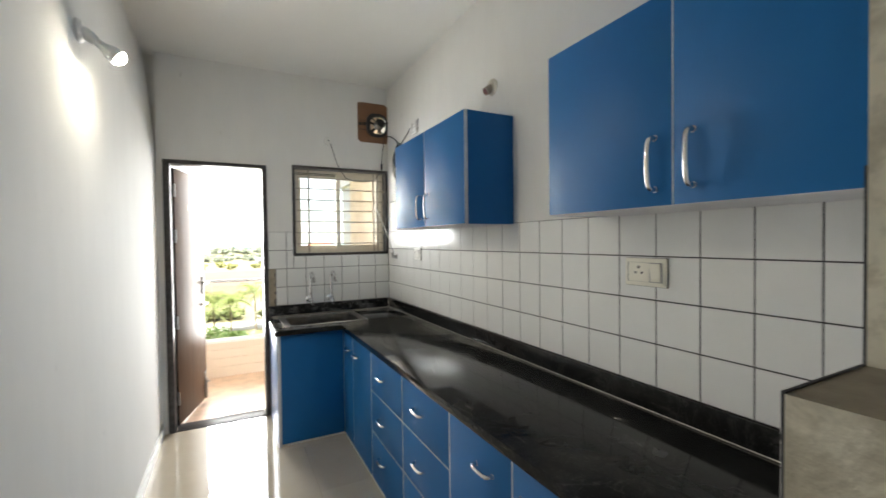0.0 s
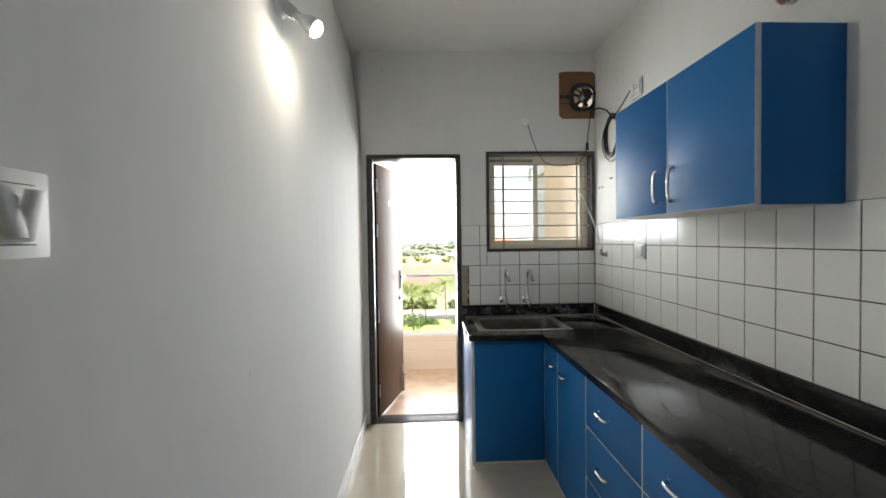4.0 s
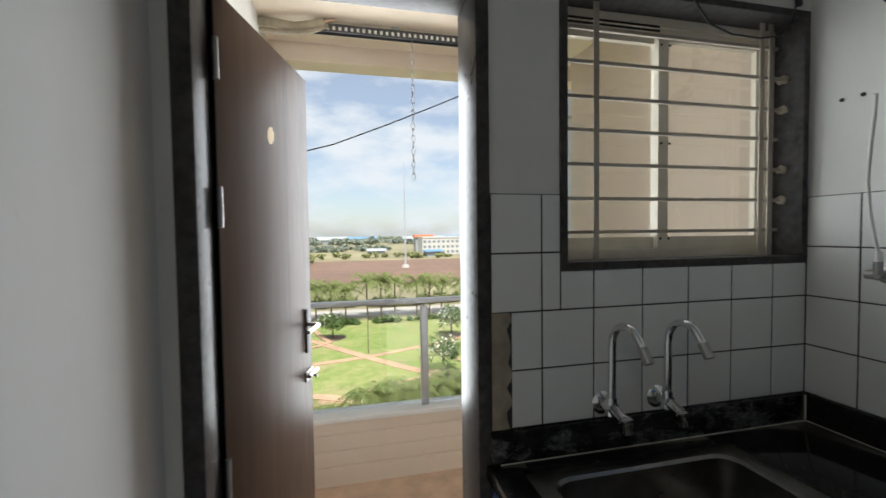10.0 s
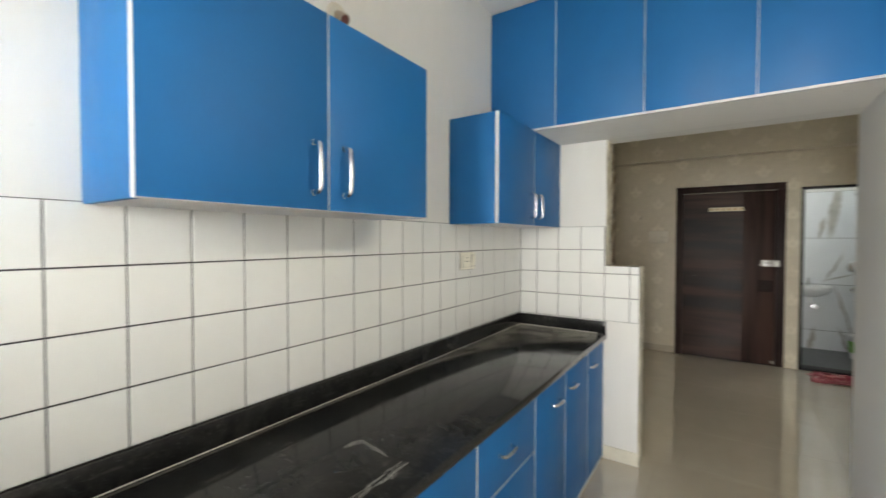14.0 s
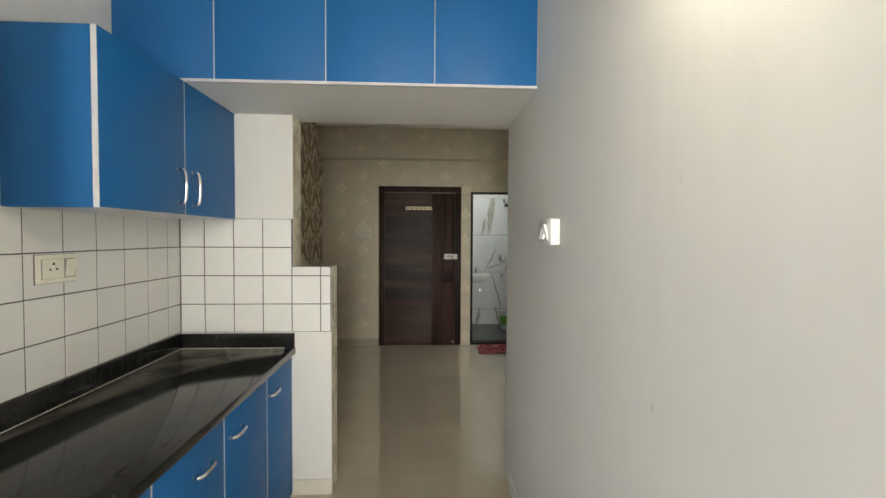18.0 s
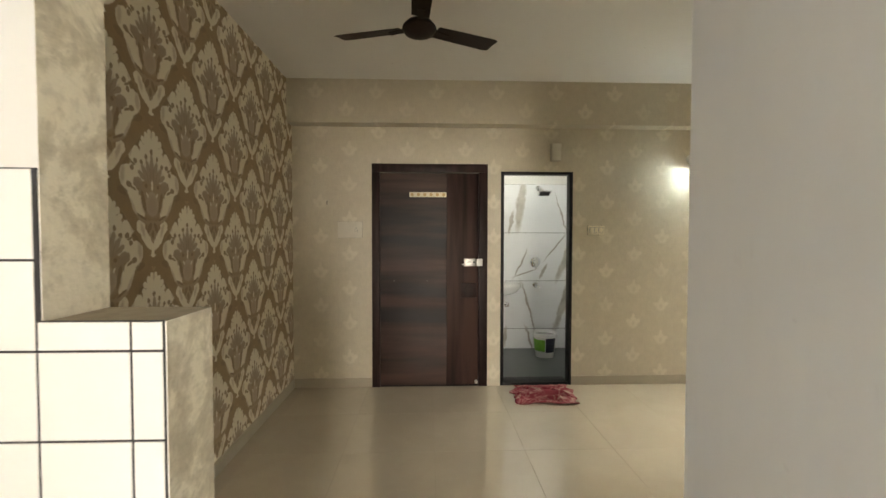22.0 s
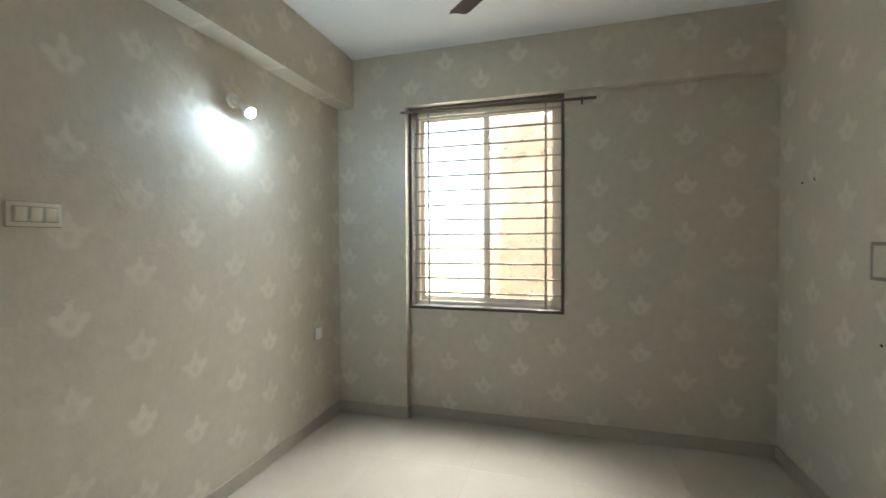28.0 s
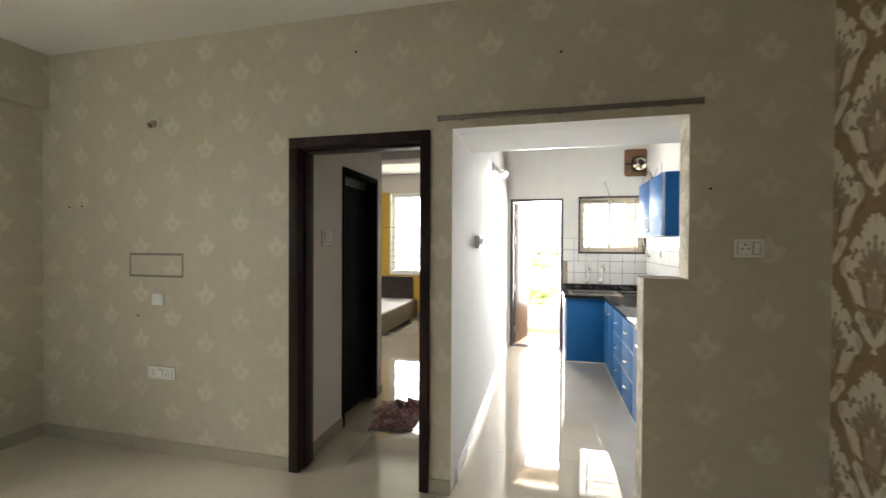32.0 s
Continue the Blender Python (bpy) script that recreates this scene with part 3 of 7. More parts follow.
M_FROST = frosted()


# ---------- plan ----------
XR, XL = 1.46, -0.358          # kitchen's two long walls
YB, YE, YL = 3.975, 0.46, 0.31  # kitchen back wall, kitchen and living faces of the dividing wall
YF = -2.73                      # living room's far wall
XW = -3.49                      # living room's window wall
ZC, ZK = 2.82, 2.87             # ceilings
XP = -1.375                     # bedroom passage wall

# ---------- walls ----------
setting("wall_kitchen_right", walled("x", XR, 1.66, YL, 4.125, -0.1, 3.0, []), M_WHITE, "white painted kitchen wall above a band of white tiles", "wall")
setting("wall_living_damask", walled("x", XR, 1.66, YF, YL, -0.1, 3.0, []), M_DAMASK, "living room wall papered in brown and cream damask", "wall")
bm = walled("x", -0.487, XL, YE, 4.05, -0.1, 2.05, [])
box(bm, -0.487, XL, YE, 4.05, 2.05, 2.95)
bmesh.ops.remove_doubles(bm, verts=bm.verts[:], dist=1e-5)
# the wall leans away towards the top near the balcony
for v in bm.verts:
    if v.co.z > 2.9 and 3.9 < v.co.y < 4.06 and v.co.x > -0.4:
        v.co.x -= 0.085
setting("wall_kitchen_left", bm, M_WHITE, "plain white painted kitchen wall with faint smudges", "wall")
setting("wall_balcony_left", box(bmesh.new(), -0.487, XL, 4.05, 5.85, -0.1, 3.0), M_WHITE, "white painted side wall of the balcony", "wall")
KD = (-0.32, 0.40, -0.1, 2.08)
KW = (0.60, 1.452, 1.325, 2.10)
KF = (1.215, 1.455, 2.39, 2.66)
setting("wall_kitchen_back", walled("y", YB, 4.125, XL, XR, -0.1, 3.0, [KD, KW, KF]), M_WHITE, "white painted kitchen wall with a door and a barred window", "wall")
bm = walled("y", YL, YE, -3.75, XR, -0.1, 3.0, [(-1.40, -0.487, -0.1, 2.095), (XL, 0.65, -0.1, 1.27), (XL, 0.855, 1.27, 2.095)])
bm = by_normal(bm, [(1, -1, 1), (0, 1, 1), (0, -1, 1), (2, 1, 2)])
for f in bm.faces:
    c = f.calc_center_median()
    if abs(f.normal.x) > 0.7 and c.y < YE - 0.01 and c.x > -0.5:
        f.material_index = 0 if f.normal.x > 0 else 3
setting("wall_divider", bm, [M_WHITE, M_PAPER, M_CEMENT, M_PLASTER], "dividing wall papered on the living room side, white towards the kitchen", "wall")
MD = (-0.355, 0.727, -0.1, 2.095)
BD = (-1.166, -0.482, -0.1, 2.03)
bm = walled("y", -2.90, YF, -3.75, XR, -0.1, 3.0, [MD, BD])
bm = by_normal(bm, [(0, 1, 1), (0, -1, 1), (2, -1, 1), (1, -1, 1)])
setting("wall_living_far", bm, [M_PAPER, M_WHITE], "flower papered wall with the entrance door and the bathroom door", "wall")
LW = (-2.145, -0.975, 0.85, 2.42)
setting("wall_living_window", walled("x", -3.72, XW, YF, YL, -0.1, 3.0, [LW]), M_PAPER, "flower papered wall with a barred sliding window", "wall")
setting("pier", box(bmesh.new(), XW, -3.42, YF, -2.15, -0.05, ZC), M_PAPER, "papered column projecting beside the window", "column")
setting("beam_window", box(bmesh.new(), XW, -3.422, -2.15, YL, 2.415, ZC), M_PAPER, "papered beam over the living room window", "beam")
setting("beam_far", box(bmesh.new(), -3.42, XR, YF, -2.59, 2.435, ZC), M_PAPER, "papered beam along the top of the far wall", "beam")
setting("ceiling_living", box(bmesh.new(), -3.75, 1.66, -2.9, YL, ZC, ZC + 0.12), M_CEIL, "white painted living room ceiling", "ceiling")
setting("ceiling_kitchen", box(bmesh.new(), -0.487, 1.66, YE, 4.125, ZK, ZK + 0.12), M_CEIL, "white painted kitchen ceiling", "ceiling")
setting("loft_slab", box(bmesh.new(), XL, XR, YE, 0.9155, 2.095, 2.135), M_CEIL, "white painted slab carrying the loft cabinets", "slab")

# floors: a bed of jointing with tiles on it
setting("floor", box(bmesh.new(), -3.75, 1.66, -2.9, 4.0, -0.12, -0.0025), M_GROUT_F, "jointing bed under the glossy ivory floor tiles", "floor")

# bathroom
setting("wall_bath_back", walled("y", -4.30, -4.11, -2.0, -0.4, -0.1, 2.8, []), M_WHITE, "bathroom back wall, white above marble tiles", "wall")
setting("wall_bath_side", walled("x", -0.50, -0.40, -4.11, -2.90, -0.1, 2.8, []), M_MARBLE, "bathroom side wall with marble tiles", "wall")
setting("wall_bath_outer", walled("x", -2.1, -1.95, -4.11, -2.90, -0.1, 2.8, []), M_MARBLE, "bathroom outer wall with marble tiles", "wall")
setting("floor_bath", box(bmesh.new(), -2.0, -0.4, -4.2, -2.90, -0.12, -0.02), M_BATHFLOOR, "dark grey bathroom floor", "floor")
setting("ceiling_bath", box(bmesh.new(), -2.1, -0.4, -4.3, -2.9, 2.6, 2.7), M_CEIL, "white bathroom ceiling", "ceiling")

# bedroom and its passage
setting("wall_passage", walled("x", XP - 0.14, XP, YE, 1.76, -0.1, 3.0, [(0.95, 1.64, -0.1, 2.04)]), M_BEDWALL, "blush painted passage wall with a dark bathroom doorway", "wall")
setting("wall_bedroom_near", walled("y", 1.62, 1.76, -4.4, XP - 0.14, -0.1, 3.0, []), M_BEDWALL, "blush painted bedroom wall", "wall")
setting("wall_bedroom_left", walled("x", -4.5, -4.35, 1.62, 6.0, -0.1, 3.0, []), M_BEDWALL, "blush painted bedroom wall", "wall")
BW = (-2.86, -1.20, 0.83, 2.46)
bm = walled("y", 5.85, 6.02, -4.5, -0.375, -0.1, 2.47, [BW])
setting("wall_bedroom_window", bm, M_YELLOW, "yellow painted bedroom wall with a wide barred window", "wall")
setting("wall_bedroom_top", walled("y", 5.848, 6.02, -4.5, -0.375, 2.47, 3.0, []), M_BEDWALL, "blush painted band above the bedroom window", "wall")
setting("ceiling_bedroom", box(bmesh.new(), -4.5, -0.487, 0.46, 6.0, ZC, ZC + 0.12), M_CEIL, "white bedroom ceiling", "ceiling")
setting("beam_passage", box(bmesh.new(), -4.35, -0.487, 1.77, 2.0, 2.25, ZC), M_BEDWALL, "blush painted beam across the bedroom passage", "beam")
setting("floor_bedroom", box(bmesh.new(), -4.5, -0.487, 1.5, 6.0, -0.12, -0.0025), M_GROUT_F, "jointing bed under the bedroom tiles", "floor")
# room behind the passage's dark doorway
setting("wall_ensuite", walled("x", -2.6, -2.5, YE, 1.62, -0.1, 3.0, []), M_MARBLE, "far wall of the dark second bathroom", "wall")

# balcony
setting("floor_balcony", box(bmesh.new(), -0.375, 1.66, 4.0, 5.52, -0.2, -0.03), M_BALCFLOOR, "terracotta and cream mottled balcony floor", "floor")
bm = bmesh.new()
for z0, z1 in ((-0.2, 0.08), (0.086, 0.175), (0.181, 0.27), (0.276, 0.345)):
    box(bm, -0.375, 1.46, 5.41, 5.55, z0, z1, 0.003, 1)
box(bm, -0.375, 1.46, 5.418, 5.55, -0.2, 0.34)
setting("parapet", bm, M_PARAPET, "low cream balcony parapet with level grooves", "parapet")
setting("parapet_coping", box(bmesh.new(), -0.375, 1.46, 5.395, 5.565, 0.346, 0.372, 0.004), M_CEIL, "white coping on the balcony parapet", "coping")
setting("wall_balcony_right", walled("x", 1.46, 1.66, 4.125, 5.38, -0.2, 3.0, []), M_BALCWALL, "beige facade wall closing the balcony side", "wall")
setting("ceiling_balcony", box(bmesh.new(), -0.375, 1.66, 4.125, 5.47, 2.52, 2.7), M_PARAPET, "cream balcony ceiling", "ceiling")
setting("beam_balcony", box(bmesh.new(), -0.375, 1.66, 5.47, 5.62, 2.42, 2.7), M_PARAPET, "cream beam at the balcony edge", "beam")

# lilac-grey facade of the next flat, past the balcony's side wall
bm = box(bmesh.new(), 2.05, 2.45, 5.9, 8.2, -3.0, 6.0)
box(bm, 1.96, 2.05, 5.9, 6.06, -3.0, 6.0, 0.004, 1)
for z in (-0.35, 2.45):
    box(bm, 1.98, 2.05, 6.06, 8.2, z, z + 0.22, 0.004, 1)
setting("wall_neighbour", bm, wall_paint("paint_facade_lilac", (0.46, 0.45, 0.50), 0.08), "lilac-grey facade of the next flat with raised bands", "wall")

# facade seen through the living room window
setting("wall_shaft", walled("x", -5.6, -5.4, -1.75, 1.5, -4.0, 6.0, []), M_OUTWALL, "beige facade wall across the shaft outside the window", "wall")
# ---------- ground ----------
def lawn():
    n = Nodes("lawn_grass")
    v = n.world()
    f = n.noise(v, 0.09, 6, 0.65)
    fine = n.noise(v, 1.4, 5, 0.7)
    c = n.ramp(n.m("ADD", n.m("MULTIPLY", f, 0.55), n.m("MULTIPLY", fine, 0.45)), (0.36, (0.125, 0.180, 0.040)), (0.47, (0.20, 0.245, 0.062)), (0.55, (0.27, 0.28, 0.095)), (0.66, (0.36, 0.31, 0.16)))
    bare = n.m("MULTIPLY", n.ramp(n.noise(v, 0.22, 5, 0.6, 0.6), (0.56, 0.0), (0.66, 1.0)), n.ramp(n.noise(v, 2.6, 4, 0.7), (0.40, 0.0), (0.56, 1.0)))
    c = n.mix(n.m("MULTIPLY", bare, 0.7), c, (0.38, 0.27, 0.17))
    n.bump(fine, 0.5, 0.2)
    return n.done(c, 0.9)


M_LAWN = lawn()
M_FIELD = plain("ploughed_field_brown", (0.175, 0.108, 0.075), 0.95, 0, 0.3, 0.3)
M_DRY = plain("dry_scrub_ground", (0.23, 0.205, 0.115), 0.95, 0, 0.4, 0.05)
M_PATH = plain("sandy_path", (0.46, 0.285, 0.185), 0.9, 0, 0.35, 0.8)
GZ = -12.0
setting("ground", box(bmesh.new(), -2600, 2600, -300, 3600, GZ - 1, GZ), M_DRY, "dry scrub plain reaching the horizon", "ground")


# ---------- kitchen: cabinets and worktop ----------
def pull_handle(parent, p0, p1, out, name="handle"):
    """A bowed chrome pull between two feet p0 and p1, standing out along the vector out."""
    p0, p1, o = Vector(p0), Vector(p1), Vector(out)
    pts = [p0, p0 + o * 0.45, p0.lerp(p1, 0.02) + o * 0.68, p0.lerp(p1, 0.06) + o * 0.82]
    pts += [p0.lerp(p1, k / 8) + o * (0.88 + 0.14 * math.sin(math.pi * k / 8)) for k in range(1, 8)]
    pts += [p1.lerp(p0, 0.06) + o * 0.82, p1.lerp(p0, 0.02) + o * 0.68, p1 + o * 0.45, p1]
    bm = tube(bmesh.new(), pts, 0.0072, 12)
    for p in (p0, p1):
        cyl(bm, p, p + o * 0.06, 0.0085, n=14)
    return part(name, bm, M_CHROME, parent, "bowed chrome pull handle", 40)


def wall_cabinet(name, y0, y1, z0, z1, seam, pulls, label):
    xf, xb = 1.163, XR
    c = thing(name, (xb - 0.15, (y0 + y1) / 2, z0), label, "cabinet", "wall cabinets")
    solid("side_panel", (xf + 0.019, xb, y0, y0 + 0.018, z0, z1), M_BLUE, c, "", 0.0008)
    solid("side_panel", (xf + 0.019, xb, y1 - 0.018, y1, z0, z1), M_BLUE, c, "", 0.0008)
    solid("top_panel", (xf + 0.019, xb, y0 + 0.0182, y1 - 0.0182, z1 - 0.018, z1), M_BLUE, c)
    solid("back_panel", (xb - 0.006, xb, y0 + 0.0182, y1 - 0.0182, z0, z1 - 0.0182), M_BLUE, c)
    solid("bottom_panel", (xf + 0.019, xb - 0.006, y0 + 0.018, y1 - 0.018, z0, z0 + 0.018), M_EDGE, c, "pale grey underside panel")
    g = 0.0018
    for a, b, hy in ((y0, seam, pulls[0]), (seam, y1, pulls[1])):
        d = solid("door", (xf, xf + 0.0175, a + g, b - g, z0 + 0.002, z1), M_BLUE, c, "", 0.0012)
        bm = bmesh.new()
        box(bm, xf - 0.0004, xf + 0.018, a + 0.0004, a + g, z0, z1), box(bm, xf - 0.0004, xf + 0.018, b - g, b - 0.0004, z0, z1)
        box(bm, xf - 0.0004, xf + 0.018, a + g, b - g, z0, z0 + 0.002)
        part("edge_band", bm, M_EDGE, d, "pale grey edge banding")
        pull_handle(d, (xf, hy, 1.572), (xf, hy, 1.712), (-0.032, 0, 0))
    return c


wall_cabinet("wall_cabinet", 2.022, 2.985, 1.523, 2.09, 2.502, (2.444, 2.556), "blue laminate double-door wall cabinet above the white tiles")
wall_cabinet("wall_cabinet", 0.462, 1.412, 1.525, 2.094, 0.934, (0.879, 0.986), "blue laminate double-door wall cabinet against the dividing wall")

# loft cabinets over the passage
loft = thing("loft_cabinet", ((XL + XR) / 2, 0.70, 2.135), "blue laminate loft cabinet with four doors over the passage", "cabinet")
edges = [XL + 0.002, 0.097, 0.567, 1.037, XR - 0.002]
solid("body", (XL + 0.002, XR - 0.002, YE + 0.002, 0.915, 2.1355, ZK - 0.002), M_BLUE, loft)
for a, b in zip(edges, edges[1:]):
    d = solid("door", (a + 0.002, b - 0.002, 0.917, 0.935, 2.106, ZK - 0.01), M_BLUE, loft, "", 0.0012)
    bm = bmesh.new()
    box(bm, a + 0.0003, a + 0.002, 0.917, 0.9355, 2.106, ZK - 0.01), box(bm, b - 0.002, b - 0.0003, 0.917, 0.9355, 2.106, ZK - 0.01)
    box(bm, a + 0.002, b - 0.002, 0.917, 0.9355, 2.103, 2.106)
    part("edge_band", bm, M_EDGE, d, "pale grey edge banding")
solid("bottom_lip", (XL + 0.002, XR - 0.002, 0.9158, 0.936, 2.094, 2.1025), M_EDGE, loft, "pale strip under the loft doors")

# base cabinets
XFB = 0.865
TOPB = 0.787


def base_unit(y0, y1, fronts, label):
    """fronts: rows of (z0, z1, handle y, handle z)."""
    c = thing("base_cabinet", ((XFB + XR) / 2, (y0 + y1) / 2, 0), label, "cabinet", "base cabinets under the worktop")
    bm = bmesh.new()
    box(bm, XFB + 0.019, XR, y0, y0 + 0.016, 0.012, TOPB), box(bm, XFB + 0.019, XR, y1 - 0.016, y1, 0.012, TOPB)
    box(bm, XR - 0.008, XR, y0 + 0.016, y1 - 0.016, 0.012, TOPB), box(bm, XFB + 0.019, XR - 0.008, y0 + 0.016, y1 - 0.016, 0.012, 0.03)
    part("body", bm, M_EDGE, c)
    solid("plinth_strip", (XFB + 0.002, XFB + 0.02, y0, y1, 0, 0.0115), M_CREAMEDGE, c, "worn cream strip at the floor")
    for z0, z1, hy, hz in fronts:
        d = solid("drawer_front" if len(fronts) > 1 else "door", (XFB, XFB + 0.018, y0 + 0.003, y1 - 0.003, z0 + 0.002, z1 - 0.002), M_BLUE, c, "", 0.0012)
        bm = bmesh.new()
        box(bm, XFB - 0.0004, XFB + 0.018, y1 - 0.003, y1 - 0.0004, z0, z1), box(bm, XFB - 0.0004, XFB + 0.018, y0 + 0.0004, y0 + 0.003, z0, z1)
        box(bm, XFB - 0.0004, XFB + 0.018, y0 + 0.003, y1 - 0.003, z1 - 0.002, z1)
        part("edge_band", bm, M_CREAMEDGE if len(fronts) > 1 else M_EDGE, d, "pale edge banding")
        pull_handle(d, (XFB, hy - 0.048, hz), (XFB, hy + 0.048, hz), (-0.026, 0, 0))
    return c


rows = lambda hy: [(0.014, 0.300, hy, 0.195), (0.300, 0.545, hy, 0.420), (0.545, TOPB, hy, 0.668)]
base_unit(3.08, 3.343, [(0.014, TOPB, 3.185, 0.674)], "narrow blue laminate base cabinet with one door in the corner")
base_unit(2.66, 3.08, [(0.014, TOPB, 2.98, 0.670)], "blue laminate base cabinet with one door")
base_unit(2.15, 2.66, rows(2.46), "blue laminate base cabinet with three drawers")
base_unit(1.65, 2.15, rows(1.94), "blue laminate base cabinet with three drawers")
base_unit(1.245, 1.65, [(0.014, TOPB, 1.40, 0.672)], "blue laminate base cabinet with one door and level handle")
base_unit(0.83, 1.245, [(0.014, TOPB, 1.155, 0.682)], "blue laminate base cabinet with one door and level handle")
base_unit(0.462, 0.83, [(0.014, TOPB, 0.765, 0.690)], "blue laminate base cabinet with one door beside the dividing wall")

# the unit under the sink
sinkcab = thing("sink_cabinet", (0.64, 3.66, 0), "blue laminate sink cabinet with a plain front and pale side", "cabinet")
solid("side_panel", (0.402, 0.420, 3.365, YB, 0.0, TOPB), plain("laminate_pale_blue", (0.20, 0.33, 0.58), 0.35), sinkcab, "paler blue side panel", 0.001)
solid("front_panel", (0.4225, 0.863, 3.345, 3.363, 0.014, TOPB), M_BLUE, sinkcab, "", 0.0012)
solid("edge_strip", (0.4025, 0.4222, 3.3445, 3.3645, 0.0, TOPB), M_EDGE, sinkcab, "dark worn edge strip", 0.001)
solid("plinth_strip", (0.4225, 0.863, 3.347, 3.363, 0.0, 0.0135), M_CREAMEDGE, sinkcab, "worn cream strip at the floor")
solid("back_panel", (0.42, 0.863, YB - 0.01, YB - 0.002, 0.02, TOPB), M_EDGE, sinkcab)

# worktop in black granite: two slabs meeting at the corner, with a hole for the sink
top = thing("worktop", (1.15, 2.2, 0.79), "black granite L-shaped worktop with dusty scratches", "worktop")
SX0, SX1, SY0, SY1 = 0.485, 1.055, 3.445, 3.875
bm = bmesh.new()
box(bm, 0.845, XR, YE, SY0, 0.789, 0.825, 0.0025)
part("long_slab", bm, M_GRANITE, top, "", 40)
for d in ((0.385, 0.8445, 3.31, SY0), (0.385, SX0, SY0 + 0.0005, YB), (SX0 + 0.0005, SX1, SY1, YB), (SX1 + 0.0005, XR, SY0 + 0.0005, YB)):
    solid("sink_slab", (*d, 0.789, 0.825), M_GRANITE, top, "", 0.0025)
solid("upstand", (XR - 0.020, XR, YE + 0.0205, YB - 0.0205, 0.8255, 0.910), M_GRANITE, top, "black granite upstand", 0.002)
solid("upstand", (0.40, XR, YB - 0.020, YB, 0.8255, 0.910), M_GRANITE_STAIN, top, "black granite upstand with white stains", 0.002)
solid("upstand", (0.848, XR - 0.0005, YE, YE + 0.020, 0.8255, 0.905), M_GRANITE, top, "black granite upstand", 0.002)
M_SEAL = plain("white_sealant", (0.62, 0.58, 0.50), 0.6, 0, 0.3, 60)
bm = bmesh.new()
tube(bm, [(XR - 0.021, YE + 0.03, 0.827), (XR - 0.021, YB - 0.02, 0.827)], 0.0017, 6)
tube(bm, [(0.9, YE + 0.021, 0.827), (XR - 0.02, YE + 0.021, 0.827)], 0.0022, 6)
tube(bm, [(0.42, YB - 0.021, 0.826), (XR - 0.02, YB - 0.021, 0.826)], 0.0018, 6)
tube(bm, [(XR - 0.021, YB - 0.021, 0.83), (XR - 0.021, YB - 0.021, 0.908)], 0.0028, 6)
part("sealant_bead", bm, M_SEAL, top, "white sealant line along the upstand")
# dried smears of white cement on the stone
M_SMEAR = plain("cement_smear", (0.25, 0.24, 0.225), 0.85, 0, 0.5, 120)
rnd_s = random.Random(12)
bm = bmesh.new()
for j in range(4):
    o = 0.004 * j
    tube(bm, [(1.134 - o, 2.474 + o - 0.02 * (j > 1), 0.8252), (1.137 - o, 2.437 + o, 0.8252), (1.122 - 1.5 * o, 2.411 + o, 0.8252), (1.069, 2.420 + 0.7 * o, 0.8252), (1.033 + 2 * o, 2.427 + o, 0.8252), (0.993 + 4 * o, 2.444 - o, 0.8252)], 0.0008 if j else 0.0011, 6)
for j in range(34):
    y, x = rnd_s.uniform(2.43, 2.63), 0.928 + rnd_s.gauss(0, 0.009)
    tube(bm, [(x, y, 0.8251), (x + rnd_s.uniform(-0.004, 0.004), y + rnd_s.uniform(0.02, 0.06), 0.8251)], rnd_s.uniform(0.0004, 0.0009), 5)
part("cement_smear", bm, M_SMEAR, top, "dried pale cement smear", kind="stuff")


# ---------- kitchen: sink, taps, window, door ----------
sink = thing("kitchen_sink", (0.77, 3.66, 0.825), "brushed steel single bowl sink set in black granite", "sink")
bm = bmesh.new()


def rrect(x0, x1, y0, y1, r, n=6):
    out = []
    for cx, cy, a0 in ((x1 - r, y1 - r, 0), (x0 + r, y1 - r, 90), (x0 + r, y0 + r, 180), (x1 - r, y0 + r, 270)):
        out += [(cx + r * math.cos(radians(a0 + 90 * k / n)), cy + r * math.sin(radians(a0 + 90 * k / n))) for k in range(n + 1)]
    return out


loops = [(rrect(0.462, 1.085, 3.425, 3.90, 0.012), 0.8262), (rrect(0.466, 1.081, 3.429, 3.896, 0.012), 0.8285), (rrect(0.505, 1.035, 3.462, 3.862, 0.055), 0.8275), (rrect(0.512, 1.028, 3.468, 3.856, 0.052), 0.820),
         (rrect(0.520, 1.020, 3.476, 3.848, 0.055), 0.680), (rrect(0.545, 0.995, 3.500, 3.824, 0.06), 0.652), (rrect(0.745, 0.805, 3.63, 3.69, 0.029), 0.645)]
rings = [[bm.verts.new((x, y, z)) for x, y in lp] for lp, z in loops]
for a, c in zip(rings, rings[1:]):
    for k in range(len(a)):
        bm.faces.new((a[k], a[(k + 1) % len(a)], c[(k + 1) % len(a)], c[k]))
bm.faces.new(rings[-1])
bmesh.ops.recalc_face_normals(bm, faces=bm.faces[:])
part("bowl", bm, plain("sink_dull_steel", (0.27, 0.26, 0.245), 0.30, 1.0, 0.25, 22.0), sink, "", 35)
bm = lathe(bmesh.new(), [(0.042, 0.0), (0.045, 0.002), (0.034, 0.004), (0.030, 0.001)], (0.775, 3.66, 0.647))
part("drain", bm, M_CHROME, sink, "round steel waste", 30)


